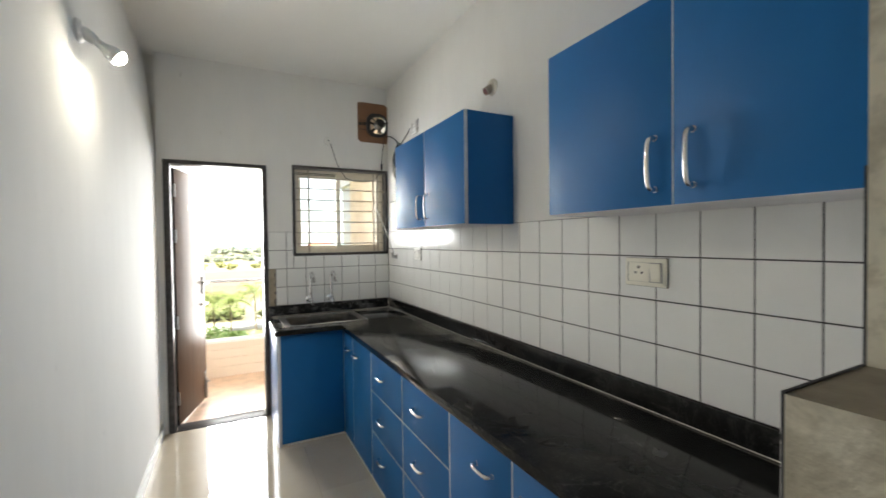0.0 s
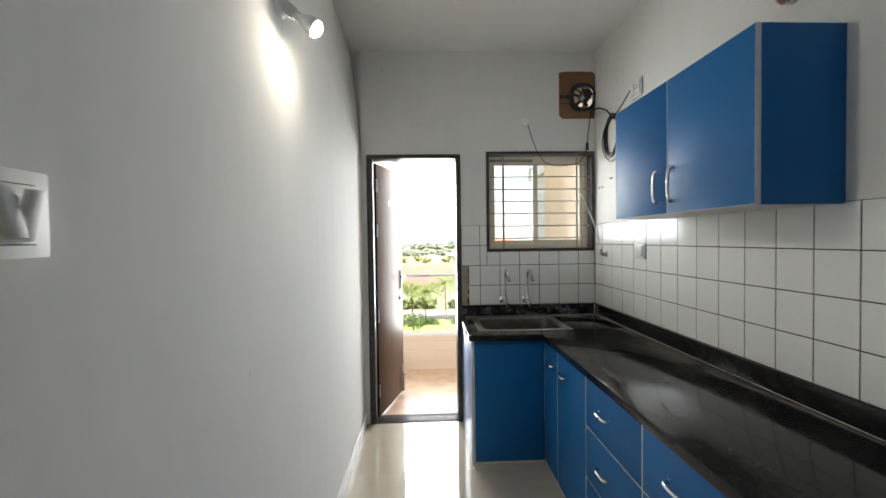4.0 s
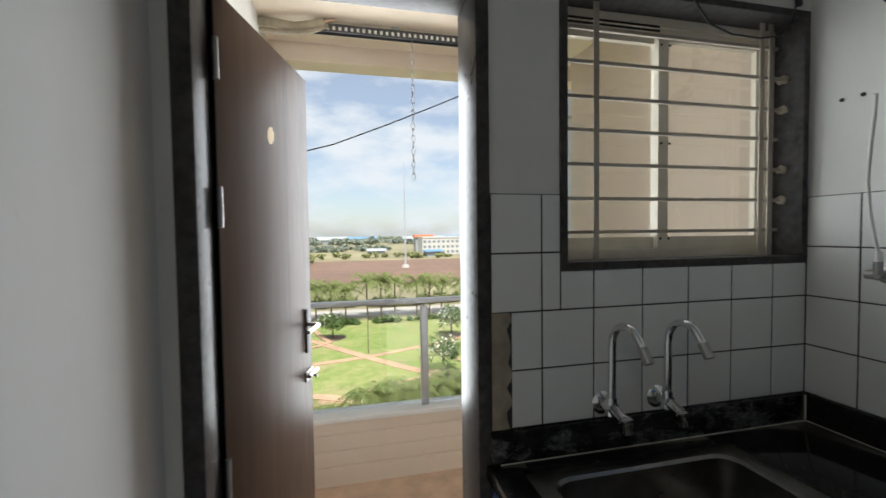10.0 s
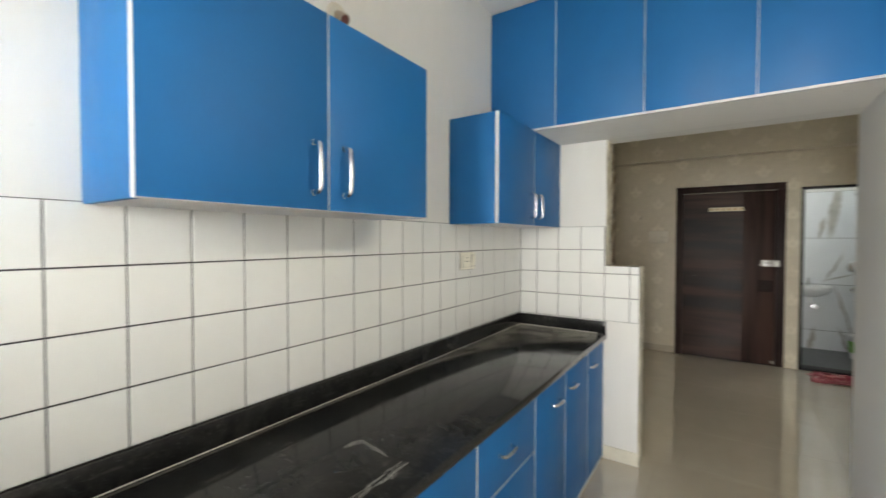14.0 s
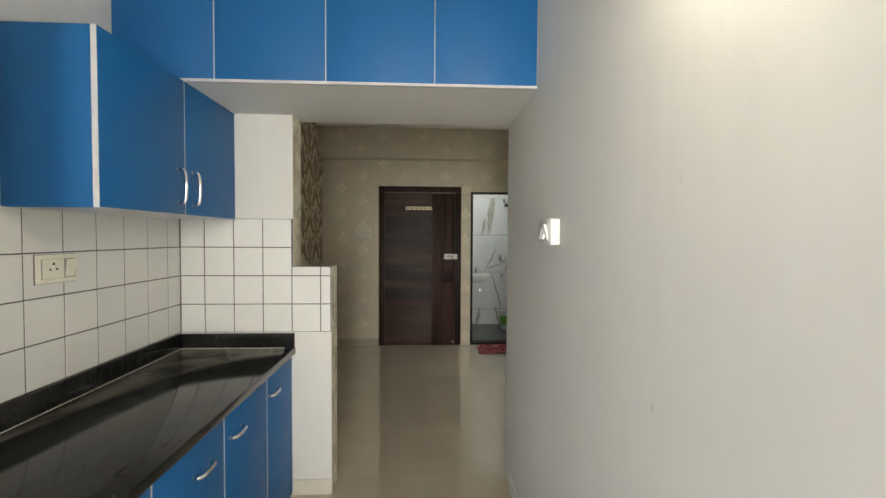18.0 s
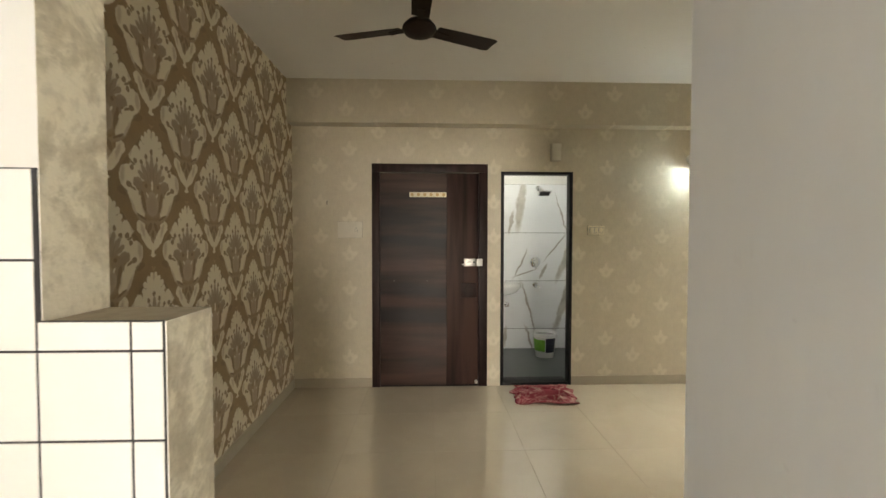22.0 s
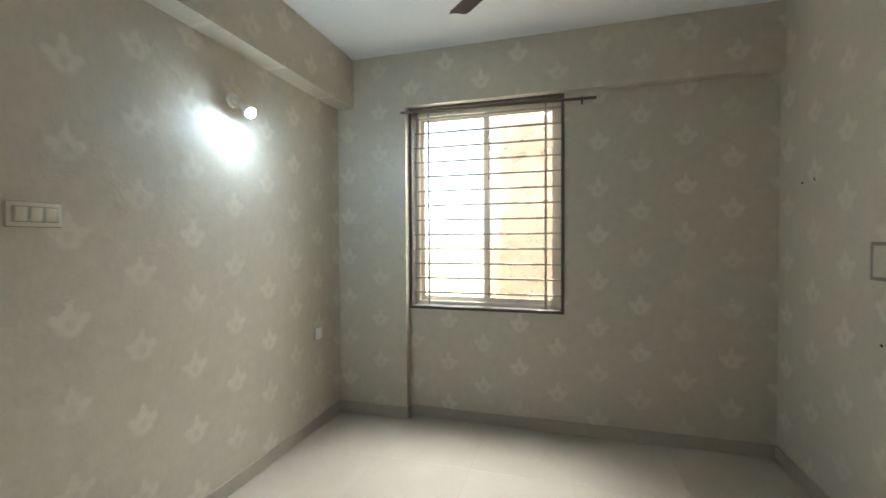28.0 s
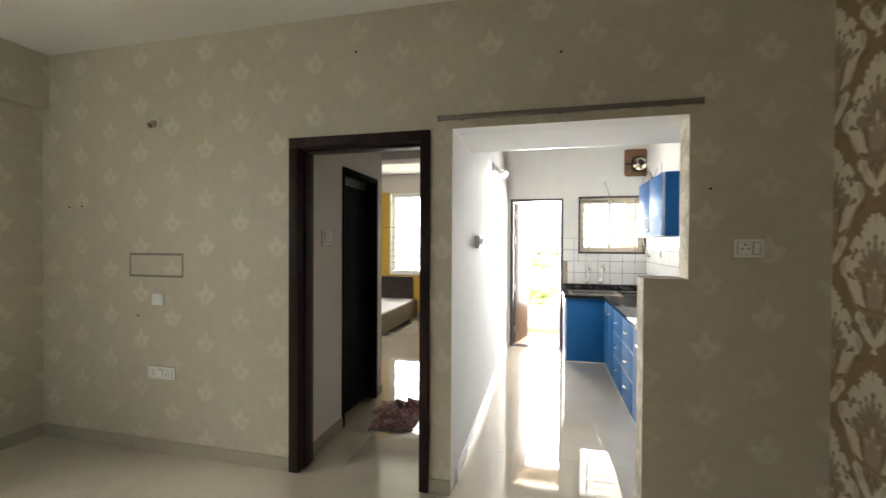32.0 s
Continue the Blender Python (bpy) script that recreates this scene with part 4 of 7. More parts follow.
def wall_tap(x, turned):
    c = thing("wall_tap", (x, YB, 0.95), "chrome swan-neck tap on the tiled wall", "tap", "taps over the sink")
    bm = lathe(bmesh.new(), [(0.030, 0.0), (0.032, 0.004), (0.024, 0.012), (0.012, 0.016)], None, 24, pose(x, YB - 0.006, 0.955, 90, 0, 0))
    part("flange", bm, M_CHROME, c, "", 35)
    bm = cyl(bmesh.new(), (x, YB - 0.012, 0.955), (x + 0.005, YB - 0.058, 0.955), 0.016, n=18)
    cyl(bm, (x + 0.004, YB - 0.045, 0.935), (x + 0.004, YB - 0.045, 0.985), 0.018, 0.014, 18)
    part("valve_body", bm, M_CHROME, c, "", 35)
    px, py = x + 0.004, YB - 0.047
    pts = [(px, py, 0.98), (px, py, 1.05), (px, py, 1.115)]
    pts += [(px + 0.00006 * a, py - 0.050 + 0.050 * math.cos(radians(a)), 1.130 + 0.054 * math.sin(radians(a))) for a in range(15, 150, 13)]
    pts += [(px + 0.010, py - 0.108, 1.138)]
    part("spout", tube(bmesh.new(), pts, 0.0105, 14), M_CHROME, c, "bent chrome spout", 50)
    part("nozzle", cyl(bmesh.new(), (px + 0.010, py - 0.104, 1.143), (px + 0.011, py - 0.126, 1.110), 0.0125, n=16), M_STEEL, c, "", 40)
    bm = cyl(bmesh.new(), (px, py - 0.012, 0.952), (px + 0.004, py - 0.042, 0.938), 0.015, n=16)
    box(bm, px - 0.006, px + 0.010 + turned, py - 0.062, py - 0.028, 0.905, 0.948, 0.004)
    part("lever", bm, M_CHROME, c, "", 40)
    return c


wall_tap(0.724, 0.010)
wall_tap(0.900, 0.002)

# angle valve and its loose white hose on the long wall
valve = thing("angle_valve", (XR, 3.765, 1.305), "dull metal angle valve on the tiles with a loose white hose", "valve")
part("body", cyl(cyl(cyl(bmesh.new(), (XR - 0.006, 3.765, 1.305), (XR - 0.05, 3.765, 1.305), 0.011, n=16), (XR - 0.028, 3.735, 1.302), (XR - 0.028, 3.80, 1.302), 0.0125, n=16), (XR - 0.045, 3.765, 1.305), (XR - 0.045, 3.765, 1.345), 0.010, n=14), M_STEEL, valve, "", 40)
part("wall_flange", lathe(bmesh.new(), [(0.026, 0.0), (0.026, 0.002), (0.014, 0.008)], None, 20, pose(XR - 0.0055, 3.765, 1.305, 0, -90, 0)), M_STEEL, valve, "", 40)
part("collar", cyl(bmesh.new(), (XR - 0.045, 3.765, 1.34), (XR - 0.045, 3.765, 1.368), 0.011, 0.008, 14), M_PVC, valve, "white hose collar", 40)
part("hose", tube(bmesh.new(), [(XR - 0.045, 3.765, 1.365), (XR - 0.055, 3.768, 1.40), (XR - 0.078, 3.765, 1.47), (XR - 0.115, 3.75, 1.555), (XR - 0.165, 3.715, 1.64), (XR - 0.205, 3.685, 1.70), (XR - 0.235, 3.665, 1.736)], 0.0042, 10), M_PVC, valve, "loose white hose standing up", 60)

# screw plugs in the wall
for y, z in ((3.886, 1.804), (3.834, 1.804), (3.698, 1.849), (3.678, 1.848), (3.519, 1.855), (3.502, 1.855)):
    plug = thing("wall_plug", (XR, y, z), "small dark screw plug in the white wall", "wall plug", "wall plugs")
    part("sleeve", cyl(bmesh.new(), (XR + 0.002, y, z), (XR - 0.007, y - 0.002, z - 0.001), 0.006, 0.005, 10), M_BLACK, plug)


def window_set(name, label, axis, c_glass, a0, a1, z0, z1, inward, reveal, bars_h, bars_v, bar_at, split, mats, sash_in):
    """A two-leaf sliding window in stone-lined reveal, with a welded grille. axis 'y': the wall runs along x; 'x': along y."""
    root = thing(name, (((a0 + a1) / 2, c_glass, z0) if axis == "y" else (c_glass, (a0 + a1) / 2, z0)), label, "window", kind="structure")

    def bx(bm, a, b, c, d, z, zz, bev=0.0):
        return box(bm, *((a, b, min(c, d), max(c, d)) if axis == "y" else (min(c, d), max(c, d), a, b)), z, zz, bev, 1)

    m_rev, m_frame, m_bar = mats[:3]
    r0, r1 = reveal
    t = 0.022
    for nm, dims in (("sill", (a0, a1, z0, z0 + t)), ("lintel_board", (a0, a1, z1 - t, z1)), ("jamb_board", (a0, a0 + t, z0 + t, z1 - t)), ("jamb_board", (a1 - t, a1, z0 + t, z1 - t))):
        part(nm, bx(bmesh.new(), dims[0], dims[1], r0, r1, dims[2], dims[3], 0.002), m_rev, root, "dark stone lining")
    f0, f1 = a0 + t, a1 - t
    b0, b1 = z0 + t, z1 - t
    w, s = 0.028, inward
    bm = bmesh.new()
    bx(bm, f0, f1, c_glass - 0.03, c_glass + 0.03, b0, b0 + w), bx(bm, f0, f1, c_glass - 0.03, c_glass + 0.03, b1 - w, b1)
    bx(bm, f0, f0 + w, c_glass - 0.03, c_glass + 0.03, b0 + w, b1 - w), bx(bm, f1 - w, f1, c_glass - 0.03, c_glass + 0.03, b0 + w, b1 - w)
    part("window_frame", bm, m_frame, root)
    for i, (p, q) in enumerate(((f0 + w, split + 0.022), (split - 0.022, f1 - w))):
        cc = c_glass + s * (0.012 if i == sash_in else -0.012)
        bm = bmesh.new()
        v = 0.036
        bx(bm, p, q, cc - 0.010, cc + 0.010, b0 + w, b0 + w + v), bx(bm, p, q, cc - 0.010, cc + 0.010, b1 - w - v, b1 - w)
        bx(bm, p, p + v, cc - 0.010, cc + 0.010, b0 + w + v, b1 - w - v), bx(bm, q - v, q, cc - 0.010, cc + 0.010, b0 + w + v, b1 - w - v)
        sash = part("sash", bm, m_frame, root, "sliding sash")
        pane = part("pane", bx(bmesh.new(), p + v - 0.004, q - v + 0.004, cc - 0.002, cc + 0.002, b0 + w + v - 0.004, b1 - w - v + 0.004), mats[3 + i] if len(mats) > 3 else M_GLASS, sash, "window pane")
        pane.visible_shadow = False
    bh = 0.0065 if axis == "x" else 0.005
    for z, s0, s1 in bars_h:
        part("grille_bar", bx(bmesh.new(), s0, s1, bar_at - bh, bar_at + bh, z - bh, z + bh, 0.001), m_bar, root, "level grille bar")
    for a in bars_v:
        part("grille_upright", bx(bmesh.new(), a - 0.009, a + 0.009, bar_at + s * 0.0055, bar_at + s * 0.010, b0, b1, 0.001), m_bar, root, "flat grille upright")
    return root


kb = [(2.005, 0.66, 1.40), (1.911, 0.623, 1.43), (1.813, 0.623, 1.43), (1.719, 0.645, 1.405), (1.622, 0.623, 1.43), (1.524, 0.623, 1.43), (1.428, 0.645, 1.405)]
window_set("window_1", "barred two-leaf aluminium kitchen window in a dark stone surround", "y", 4.092, KW[0], KW[1], KW[2], KW[3], -1, (3.967, 4.128), kb, (0.742, 1.330, 1.366), 4.03, 1.012, (M_STONEJAMB, M_ALU, M_BARS, M_GLASS, M_GLASS), 1)

# worn mortar round the bar ends, track grooves and screws of the kitchen window
rnd_k = random.Random(31)
for z, s0, s1 in kb:
    if s1 < 1.42:
        continue
    lump = thing("mortar_lump", (1.424, 4.03, z), "rough grey mortar lump round a grille bar end", "mortar", "mortar lumps on the window jamb")
    bm = bmesh.new()
    bmesh.ops.create_icosphere(bm, subdivisions=2, radius=0.017, matrix=Matrix.Translation((1.424, 4.03, z)) @ Matrix.Diagonal((0.55, 1.1, 0.8, 1)))
    for v in bm.verts:
        v.co += Vector((rnd_k.uniform(-0.003, 0.003), rnd_k.uniform(-0.004, 0.004), rnd_k.uniform(-0.004, 0.004)))
    part("lump", bm, M_CEMENT, lump, "", 60)
kwin = bpy.data.objects["window_1"]
for z in (2.0465, 2.0340):
    solid("track_groove", (0.640, 0.985, 4.0592, 4.0618, z, z + 0.006), M_DARKHOLE, kwin, "dark sliding track")
for x in (0.997, 1.027):
    for z in (1.405, 1.70, 2.0):
        part("screw_head", cyl(bmesh.new(), (x, 4.0675, z), (x, 4.0645, z), 0.0035, n=8), M_DARKHOLE, kwin, "dark screw head")

# balcony door: stone frame, leaf swung out
kdoor = thing("door_1", (0.04, 4.05, 0), "brown flush door standing open to the balcony in a dark stone frame", "door", kind="structure")
for nm, d in (("jamb", (-0.32, -0.275, 3.965, 4.13, 0, 2.05)), ("jamb", (0.365, 0.40, 3.965, 4.13, 0, 2.05)), ("head", (-0.32, 0.40, 3.965, 4.13, 2.0505, 2.08)), ("threshold", (-0.2745, 0.3645, 3.98, 4.13, -0.09, 0.004))):
    solid(nm, d, M_STONEJAMB, kdoor, "worn dark polished stone", 0.003)
LEAF = pose(-0.262, 4.085, 0, 0, 0, 75)


def leafed(bm):
    bm.transform(LEAF)
    return bm


leaf = part("leaf", leafed(box(bmesh.new(), 0.0, 0.628, 0.0, 0.034, 0.006, 2.035, 0.002)), M_LEAF, kdoor, "brown laminated flush leaf", 40)
part("leaf_edge", leafed(box(bmesh.new(), -0.0035, -0.0005, 0.001, 0.033, 0.006, 2.035)), M_NEARBLACK, leaf, "black leaf edge")
for z in (0.22, 0.82, 1.50, 1.86):
    part("hinge", leafed(cyl(bmesh.new(), (-0.006, -0.006, z - 0.05), (-0.006, -0.006, z + 0.05), 0.007, n=12)), M_STEEL, leaf, "steel butt hinge", 40)
bm = box(bmesh.new(), 0.555, 0.590, -0.008, -0.0005, 0.975, 1.145, 0.003)
part("handle_plate", leafed(bm), M_BLACK, leaf, "dark handle plate", 40)
bm = tube(bmesh.new(), [(0.572, -0.006, 1.085), (0.572, -0.042, 1.085), (0.560, -0.052, 1.085), (0.50, -0.054, 1.083), (0.455, -0.050, 1.080)], 0.008, 10)
part("lever_handle", leafed(bm), M_STEEL, leaf, "steel lever handle", 50)
bm = tube(bmesh.new(), [(0.590, 0.04, 1.085), (0.590, 0.076, 1.085), (0.578, 0.084, 1.085), (0.50, 0.084, 1.08)], 0.008, 10)
part("lever_handle", leafed(bm), M_STEEL, leaf, "steel lever handle", 50)
bm = box(bmesh.new(), 0.545, 0.625, -0.006, -0.0005, 0.865, 0.905, 0.002)
cyl(bm, (0.555, -0.014, 0.885), (0.650, -0.014, 0.885), 0.008, n=12)
cyl(bm, (0.590, -0.014, 0.885), (0.588, -0.034, 0.878), 0.006, n=10)
part("latch", leafed(bm), M_STEEL, leaf, "steel door latch", 40)
bm = box(bmesh.new(), 0.570, 0.605, -0.006, -0.0005, 0.03, 0.26, 0.002)
cyl(bm, (0.5875, -0.013, 0.012), (0.5875, -0.013, 0.20), 0.007, n=12)
cyl(bm, (0.5875, -0.013, 0.17), (0.5875, -0.040, 0.165), 0.006, n=10)
part("tower_bolt", leafed(bm), M_STEEL, leaf, "steel tower bolt", 40)
bm = bmesh.new()
bmesh.ops.create_circle(bm, cap_ends=True, segments=8, radius=0.024, matrix=pose(0.30, -0.0012, 1.745, 90, 22.5, 0) @ Matrix.Diagonal((1, 1.25, 1, 1)))
part("sticker", leafed(bm), plain("sticker_gold", (0.62, 0.40, 0.13), 0.4), leaf, "small gold eight-sided sticker")

# ---------- kitchen: electrics ----------
# near-black for the plates' painted edge shadow and the dark module joints
M_SHADEJOINT = plain("plate_shade_and_joint", (0.10, 0.09, 0.08), 0.8)
M_RECESS = plain("rocker_recess_grey", (0.30, 0.29, 0.275), 0.5)


def plate(name, face, at, wide, high, label, gangs, mat=None, group="switch plates"):
    """A modular plate on a wall; face is the way the wall looks ('-x', '+x', '+y', '-y'); gangs: list of 'switch' or 'socket5', 'socket3', 'usb'."""
    rz = {"-x": -90, "+x": 90, "-y": 0, "+y": 180}[face]
    M = pose(*at, 0, 0, rz)          # local x along the wall, local -y out of it
    mat = mat or M_PVC
    root = thing(name, at, label, "switch plate", group)

    def put(nm, bm, mt, parent, lab="", sm=40):
        bm.transform(M)
        return part(nm, bm, mt, parent, lab, sm)

    # a slightly larger dark slab draws the shadow round the plate's edge
    put("gasket", box(bmesh.new(), -wide / 2 - 0.0012, wide / 2 + 0.0012, -0.0022, -0.0004, -high / 2 - 0.0016, high / 2 + 0.0012), M_SHADEJOINT, root, "dark rim painted as the plate's edge shadow", None)
    put("back_plate", box(bmesh.new(), -wide / 2, wide / 2, -0.010, -0.0024, -high / 2, high / 2, 0.003), mat, root)
    put("bezel", box(bmesh.new(), -wide / 2 + 0.008, wide / 2 - 0.008, -0.013, -0.0102, -high / 2 + 0.008, high / 2 - 0.008, 0.0015), mat, root)
    inner = wide - 0.030
    # flat grey panel: the recess shade round the rockers put in as colour
    if "switch" in gangs:
        put("module_tray", box(bmesh.new(), -inner / 2 - 0.002, inner / 2 + 0.002, -0.0136, -0.0131, -high / 2 + 0.015, high / 2 - 0.015), M_RECESS, root, "grey panel coloured as the shaded recess round the rockers", None)
    x = -inner / 2
    tot = sum(2 if g.startswith("socket") else 1 for g in gangs)
    for g in gangs:
        w = inner * (2 if g.startswith("socket") else 1) / tot
        cx = x + w / 2
        if g == "switch":
            b = box(bmesh.new(), cx - w / 2 + 0.003, cx + w / 2 - 0.003, -0.0190, -0.0145, -high / 2 + 0.018, high / 2 - 0.018, 0.0015)
            bmesh.ops.rotate(b, verts=b.verts[:], cent=(cx, -0.0165, 0), matrix=Matrix.Rotation(radians(6), 3, "X") @ Matrix.Rotation(radians(7 if mat == M_PVC else 2), 3, "Z"))
            put("rocker", b, mat, root, "rocker switch")
        elif g == "blank":
            pass
        else:
            sock = put("socket", box(bmesh.new(), cx - w / 2 + 0.002, cx + w / 2 - 0.002, -0.0146, -0.0137, -high / 2 + 0.016, high / 2 - 0.016, 0.0008), mat, root, "socket outlet")
            k = 0.011
            k = 0.013 if g == "socket3" else 0.011
            pins = [(0, k * 1.35, 0.0035), (-k, -0.002, 0.003), (k, -0.002, 0.003), (-k * 0.85, -k * 1.25, 0.0025), (k * 0.85, -k * 1.25, 0.0025)]
            b = bmesh.new()
            for px, pz, r in pins[: 5 if g == "socket5" else 3]:
                cyl(b, (cx + px, -0.0144, pz), (cx + px, -0.0150, pz), r * (1.5 if g == "socket3" else 1.15), n=10)
            put("pin_hole", b, M_BLACK, sock, "dark pin holes", None)
        x += w
    return root


plate("socket_plate", "-x", (XR - 0.0055, 3.277, 1.338), 0.128, 0.093, "white socket and switch plate on the kitchen tiles", ["socket5", "switch"])
plate("socket_plate", "-x", (XR - 0.0055, 1.230, 1.318), 0.165, 0.100, "cream three-pin socket and switch plate on the tiles", ["socket3", "switch"], M_PVC_IVORY)


def deep_switch_box(y, z, wide=0.152, high=0.100, deep=0.036):
    """A surface-mounted box with two rockers thrown opposite ways and the stump of a regulator."""
    root = thing("switch_box", (XL, y, z), "white surface-mounted switch box, rockers tilted, regulator knob missing", "switch box")
    f = XL + deep
    solid("back_box", (XL + 0.0004, f - 0.006, y - wide / 2 + 0.002, y + wide / 2 - 0.002, z - high / 2 + 0.002, z + high / 2 - 0.002), M_PVC, root, "", 0.003)
    solid("cover_plate", (f - 0.0058, f, y - wide / 2, y + wide / 2, z - high / 2, z + high / 2), M_PVC, root, "", 0.003)
    for c, w in ((y - 0.028, 0.056), (y + 0.030, 0.050)):
        solid("module", (f + 0.0002, f + 0.0022, c - w / 2, c + w / 2, z - 0.033, z + 0.033), M_PVC, root, "switch module", 0.0006)
        solid("module_gap", (f - 0.001, f + 0.0008, c - w / 2 - 0.0012, c + w / 2 + 0.0012, z - 0.0342, z + 0.0342), M_SHADEJOINT, root, "dark joint round the module")
    for c, tilt in ((y - 0.013, -13), (y + 0.021, -13), (y + 0.042, 13)):
        bm = box(bmesh.new(), f + 0.0024, f + 0.0125, c - 0.0085, c + 0.0085, z - 0.029, z + 0.029, 0.0018)
        bmesh.ops.rotate(bm, verts=bm.verts[:], cent=(f + 0.004, c, z), matrix=Matrix.Rotation(radians(tilt), 3, "Y"))
        part("rocker", bm, M_PVC, root, "tilted white rocker", 40)
    part("knob_hole", cyl(bmesh.new(), (f + 0.0021, y - 0.044, z), (f + 0.0030, y - 0.044, z), 0.008, n=16), M_BLACK, root, "dark hole of the missing knob")
    part("spindle", cyl(bmesh.new(), (f + 0.0022, y - 0.044, z), (f + 0.012, y - 0.044, z), 0.003, n=12), M_STEEL, root, "bare metal spindle", 40)
    return root


deep_switch_box(1.190, 1.458)
plate("socket_plate", "-x", (XR, 3.322, 2.35), 0.135, 0.105, "white switch plate high on the wall above the cabinet", ["switch", "socket3"])
plate("switch_plate", "-y", (1.115, YL, 1.427), 0.128, 0.092, "white three-pin socket and switch plate on the flower wallpaper", ["socket3", "switch"], M_PVC)

# exhaust fan in a cardboard-filled opening
exh = thing("exhaust_fan", (1.335, YB, 2.36), "black exhaust fan fixed in a brown cardboard panel", "exhaust fan")
FX, FZ, FR = 1.366, 2.515, 0.083
hole = bmesh.new()
NSEG = 40
outer = []
for k in range(NSEG):
    a = k * math.tau / NSEG
    c, s = math.cos(a), math.sin(a)
    outer.append((c, s))
x0, x1, z0, z1 = 1.176, 1.458, 2.353, 2.715
ring_i = [[hole.verts.new((FX + (FR + 0.004) * c, y, FZ + (FR + 0.004) * s)) for c, s in outer] for y in (YB - 0.006, YB - 0.001)]


def to_edge(c, s):
    tx = ((x1 - FX) / c if c > 1e-6 else (x0 - FX) / c if c < -1e-6 else 1e9)
    tz = ((z1 - FZ) / s if s > 1e-6 else (z0 - FZ) / s if s < -1e-6 else 1e9)
    t = min(tx, tz)
    return FX + t * c, FZ + t * s


ring_o = [[hole.verts.new((to_edge(c, s)[0], y, to_edge(c, s)[1])) for c, s in outer] for y in (YB - 0.006, YB - 0.001)]
for k in range(NSEG):
    j = (k + 1) % NSEG
    hole.faces.new((ring_i[0][k], ring_i[0][j], ring_o[0][j], ring_o[0][k]))
    hole.faces.new((ring_o[0][k], ring_o[0][j], ring_o[1][j], ring_o[1][k]))
bmesh.ops.recalc_face_normals(hole, faces=hole.faces[:])
part("cardboard_panel", hole, M_CARD, exh, "brown cardboard filler panel")
bm = bmesh.new()
for xa, xb, za, zb in ((1.182, 1.215, 2.505, 2.535), (1.222, 1.255, 2.505, 2.535), (1.182, 1.250, 2.548, 2.552), (1.182, 1.262, 2.466, 2.470)):
    box(bm, xa, xb, YB - 0.0075, YB - 0.0062, za, zb)
part("printed_bar", bm, M_INK, exh, "faded dark print")
bm = bmesh.new()
lp = rrect(FX - 0.110, FX + 0.088, FZ - 0.108, FZ + 0.106, 0.072)
ra = [[bm.verts.new((x, y, z)) for x, z in lp] for y in (YB - 0.0065, YB - 0.022)]
N2 = len(lp)
ri = []
for y in (YB - 0.022, YB + 0.01):
    ri.append([bm.verts.new((FX + FR * math.cos(math.atan2(z - FZ, x - FX)), y, FZ + FR * math.sin(math.atan2(z - FZ, x - FX)))) for x, z in lp])
for k in range(N2):
    j = (k + 1) % N2
    bm.faces.new((ra[0][k], ra[0][j], ra[1][j], ra[1][k])), bm.faces.new((ra[1][k], ra[1][j], ri[0][j], ri[0][k])), bm.faces.new((ri[0][k], ri[0][j], ri[1][j], ri[1][k]))
bmesh.ops.recalc_face_normals(bm, faces=bm.faces[:])
part("housing", bm, M_BLACK, exh, "black square housing", 40)
bm = cyl(bmesh.new(), (FX + 0.004, YB - 0.004, FZ), (FX + 0.004, YB - 0.085, FZ + 0.006), 0.045, 0.036, 20)
part("motor", bm, M_BLACK, exh, "black motor", 40)
for k in range(3):
    a = radians(20 + 120 * k)
    part("motor_arm", tube(bmesh.new(), [(FX + 0.03 * math.cos(a), YB - 0.05, FZ + 0.03 * math.sin(a)), (FX + 0.10 * math.cos(a), YB - 0.024, FZ + 0.10 * math.sin(a))], 0.006, 8), M_BLACK, exh)
for k in range(5):
    a = radians(14 + 72 * k)
    bm = bmesh.new()
    vs = [bm.verts.new((FX + r * math.cos(a + da), YB + 0.012 + dy, FZ + r * math.sin(a + da))) for r, da, dy in ((0.03, -0.35, 0.006), (0.074, -0.25, 0.010), (0.077, 0.12, -0.004), (0.03, 0.35, -0.006))]
    f = bm.faces.new(vs)
    ex = bmesh.ops.extrude_face_region(bm, geom=[f])
    bmesh.ops.translate(bm, verts=[v for v in ex["geom"] if isinstance(v, bmesh.types.BMVert)], vec=(0, 0.002, 0))
    part("fan_blade", bm, M_BLACK, exh)

# black cable coiled on a nail, running to the fan and along the wall
coil = thing("cable_coil", (XR - 0.02, 3.66, 2.0), "coil of black flex hanging on the white wall", "cable")
for k in range(9):
    ry, rz, dx = 0.100 + 0.005 * ((k * 7) % 5), 0.128 + 0.006 * ((k * 5) % 4), 0.006 + 0.0035 * (k % 5)
    pts = [(XR - dx - 0.004 * math.sin(3 * a + k), 3.652 + ry * math.sin(a) + 0.004 * math.sin(k), 2.150 - 0.008 * (k % 3) + rz * math.cos(a)) for a in [i * math.tau / 30 for i in range(30)]]
    part("loop", tube(bmesh.new(), pts, 0.0032, 7, True), M_BLACK, coil, "", 60)
part("loose_loop", tube(bmesh.new(), [(XR - 0.012, 3.652 + 0.125 * math.sin(a), 2.115 + 0.155 * math.cos(a)) for a in [i * math.tau / 30 for i in range(30)]], 0.003, 7, True), M_BLACK, coil, "", 60)
part("loose_loop", tube(bmesh.new(), [(XR - 0.016 - 0.006 * math.sin(2 * a), 3.672 + 0.128 * math.sin(a), 2.130 + 0.140 * math.cos(a + 0.25)) for a in [i * math.tau / 30 for i in range(30)]], 0.003, 7, True), M_BLACK, coil, "", 60)
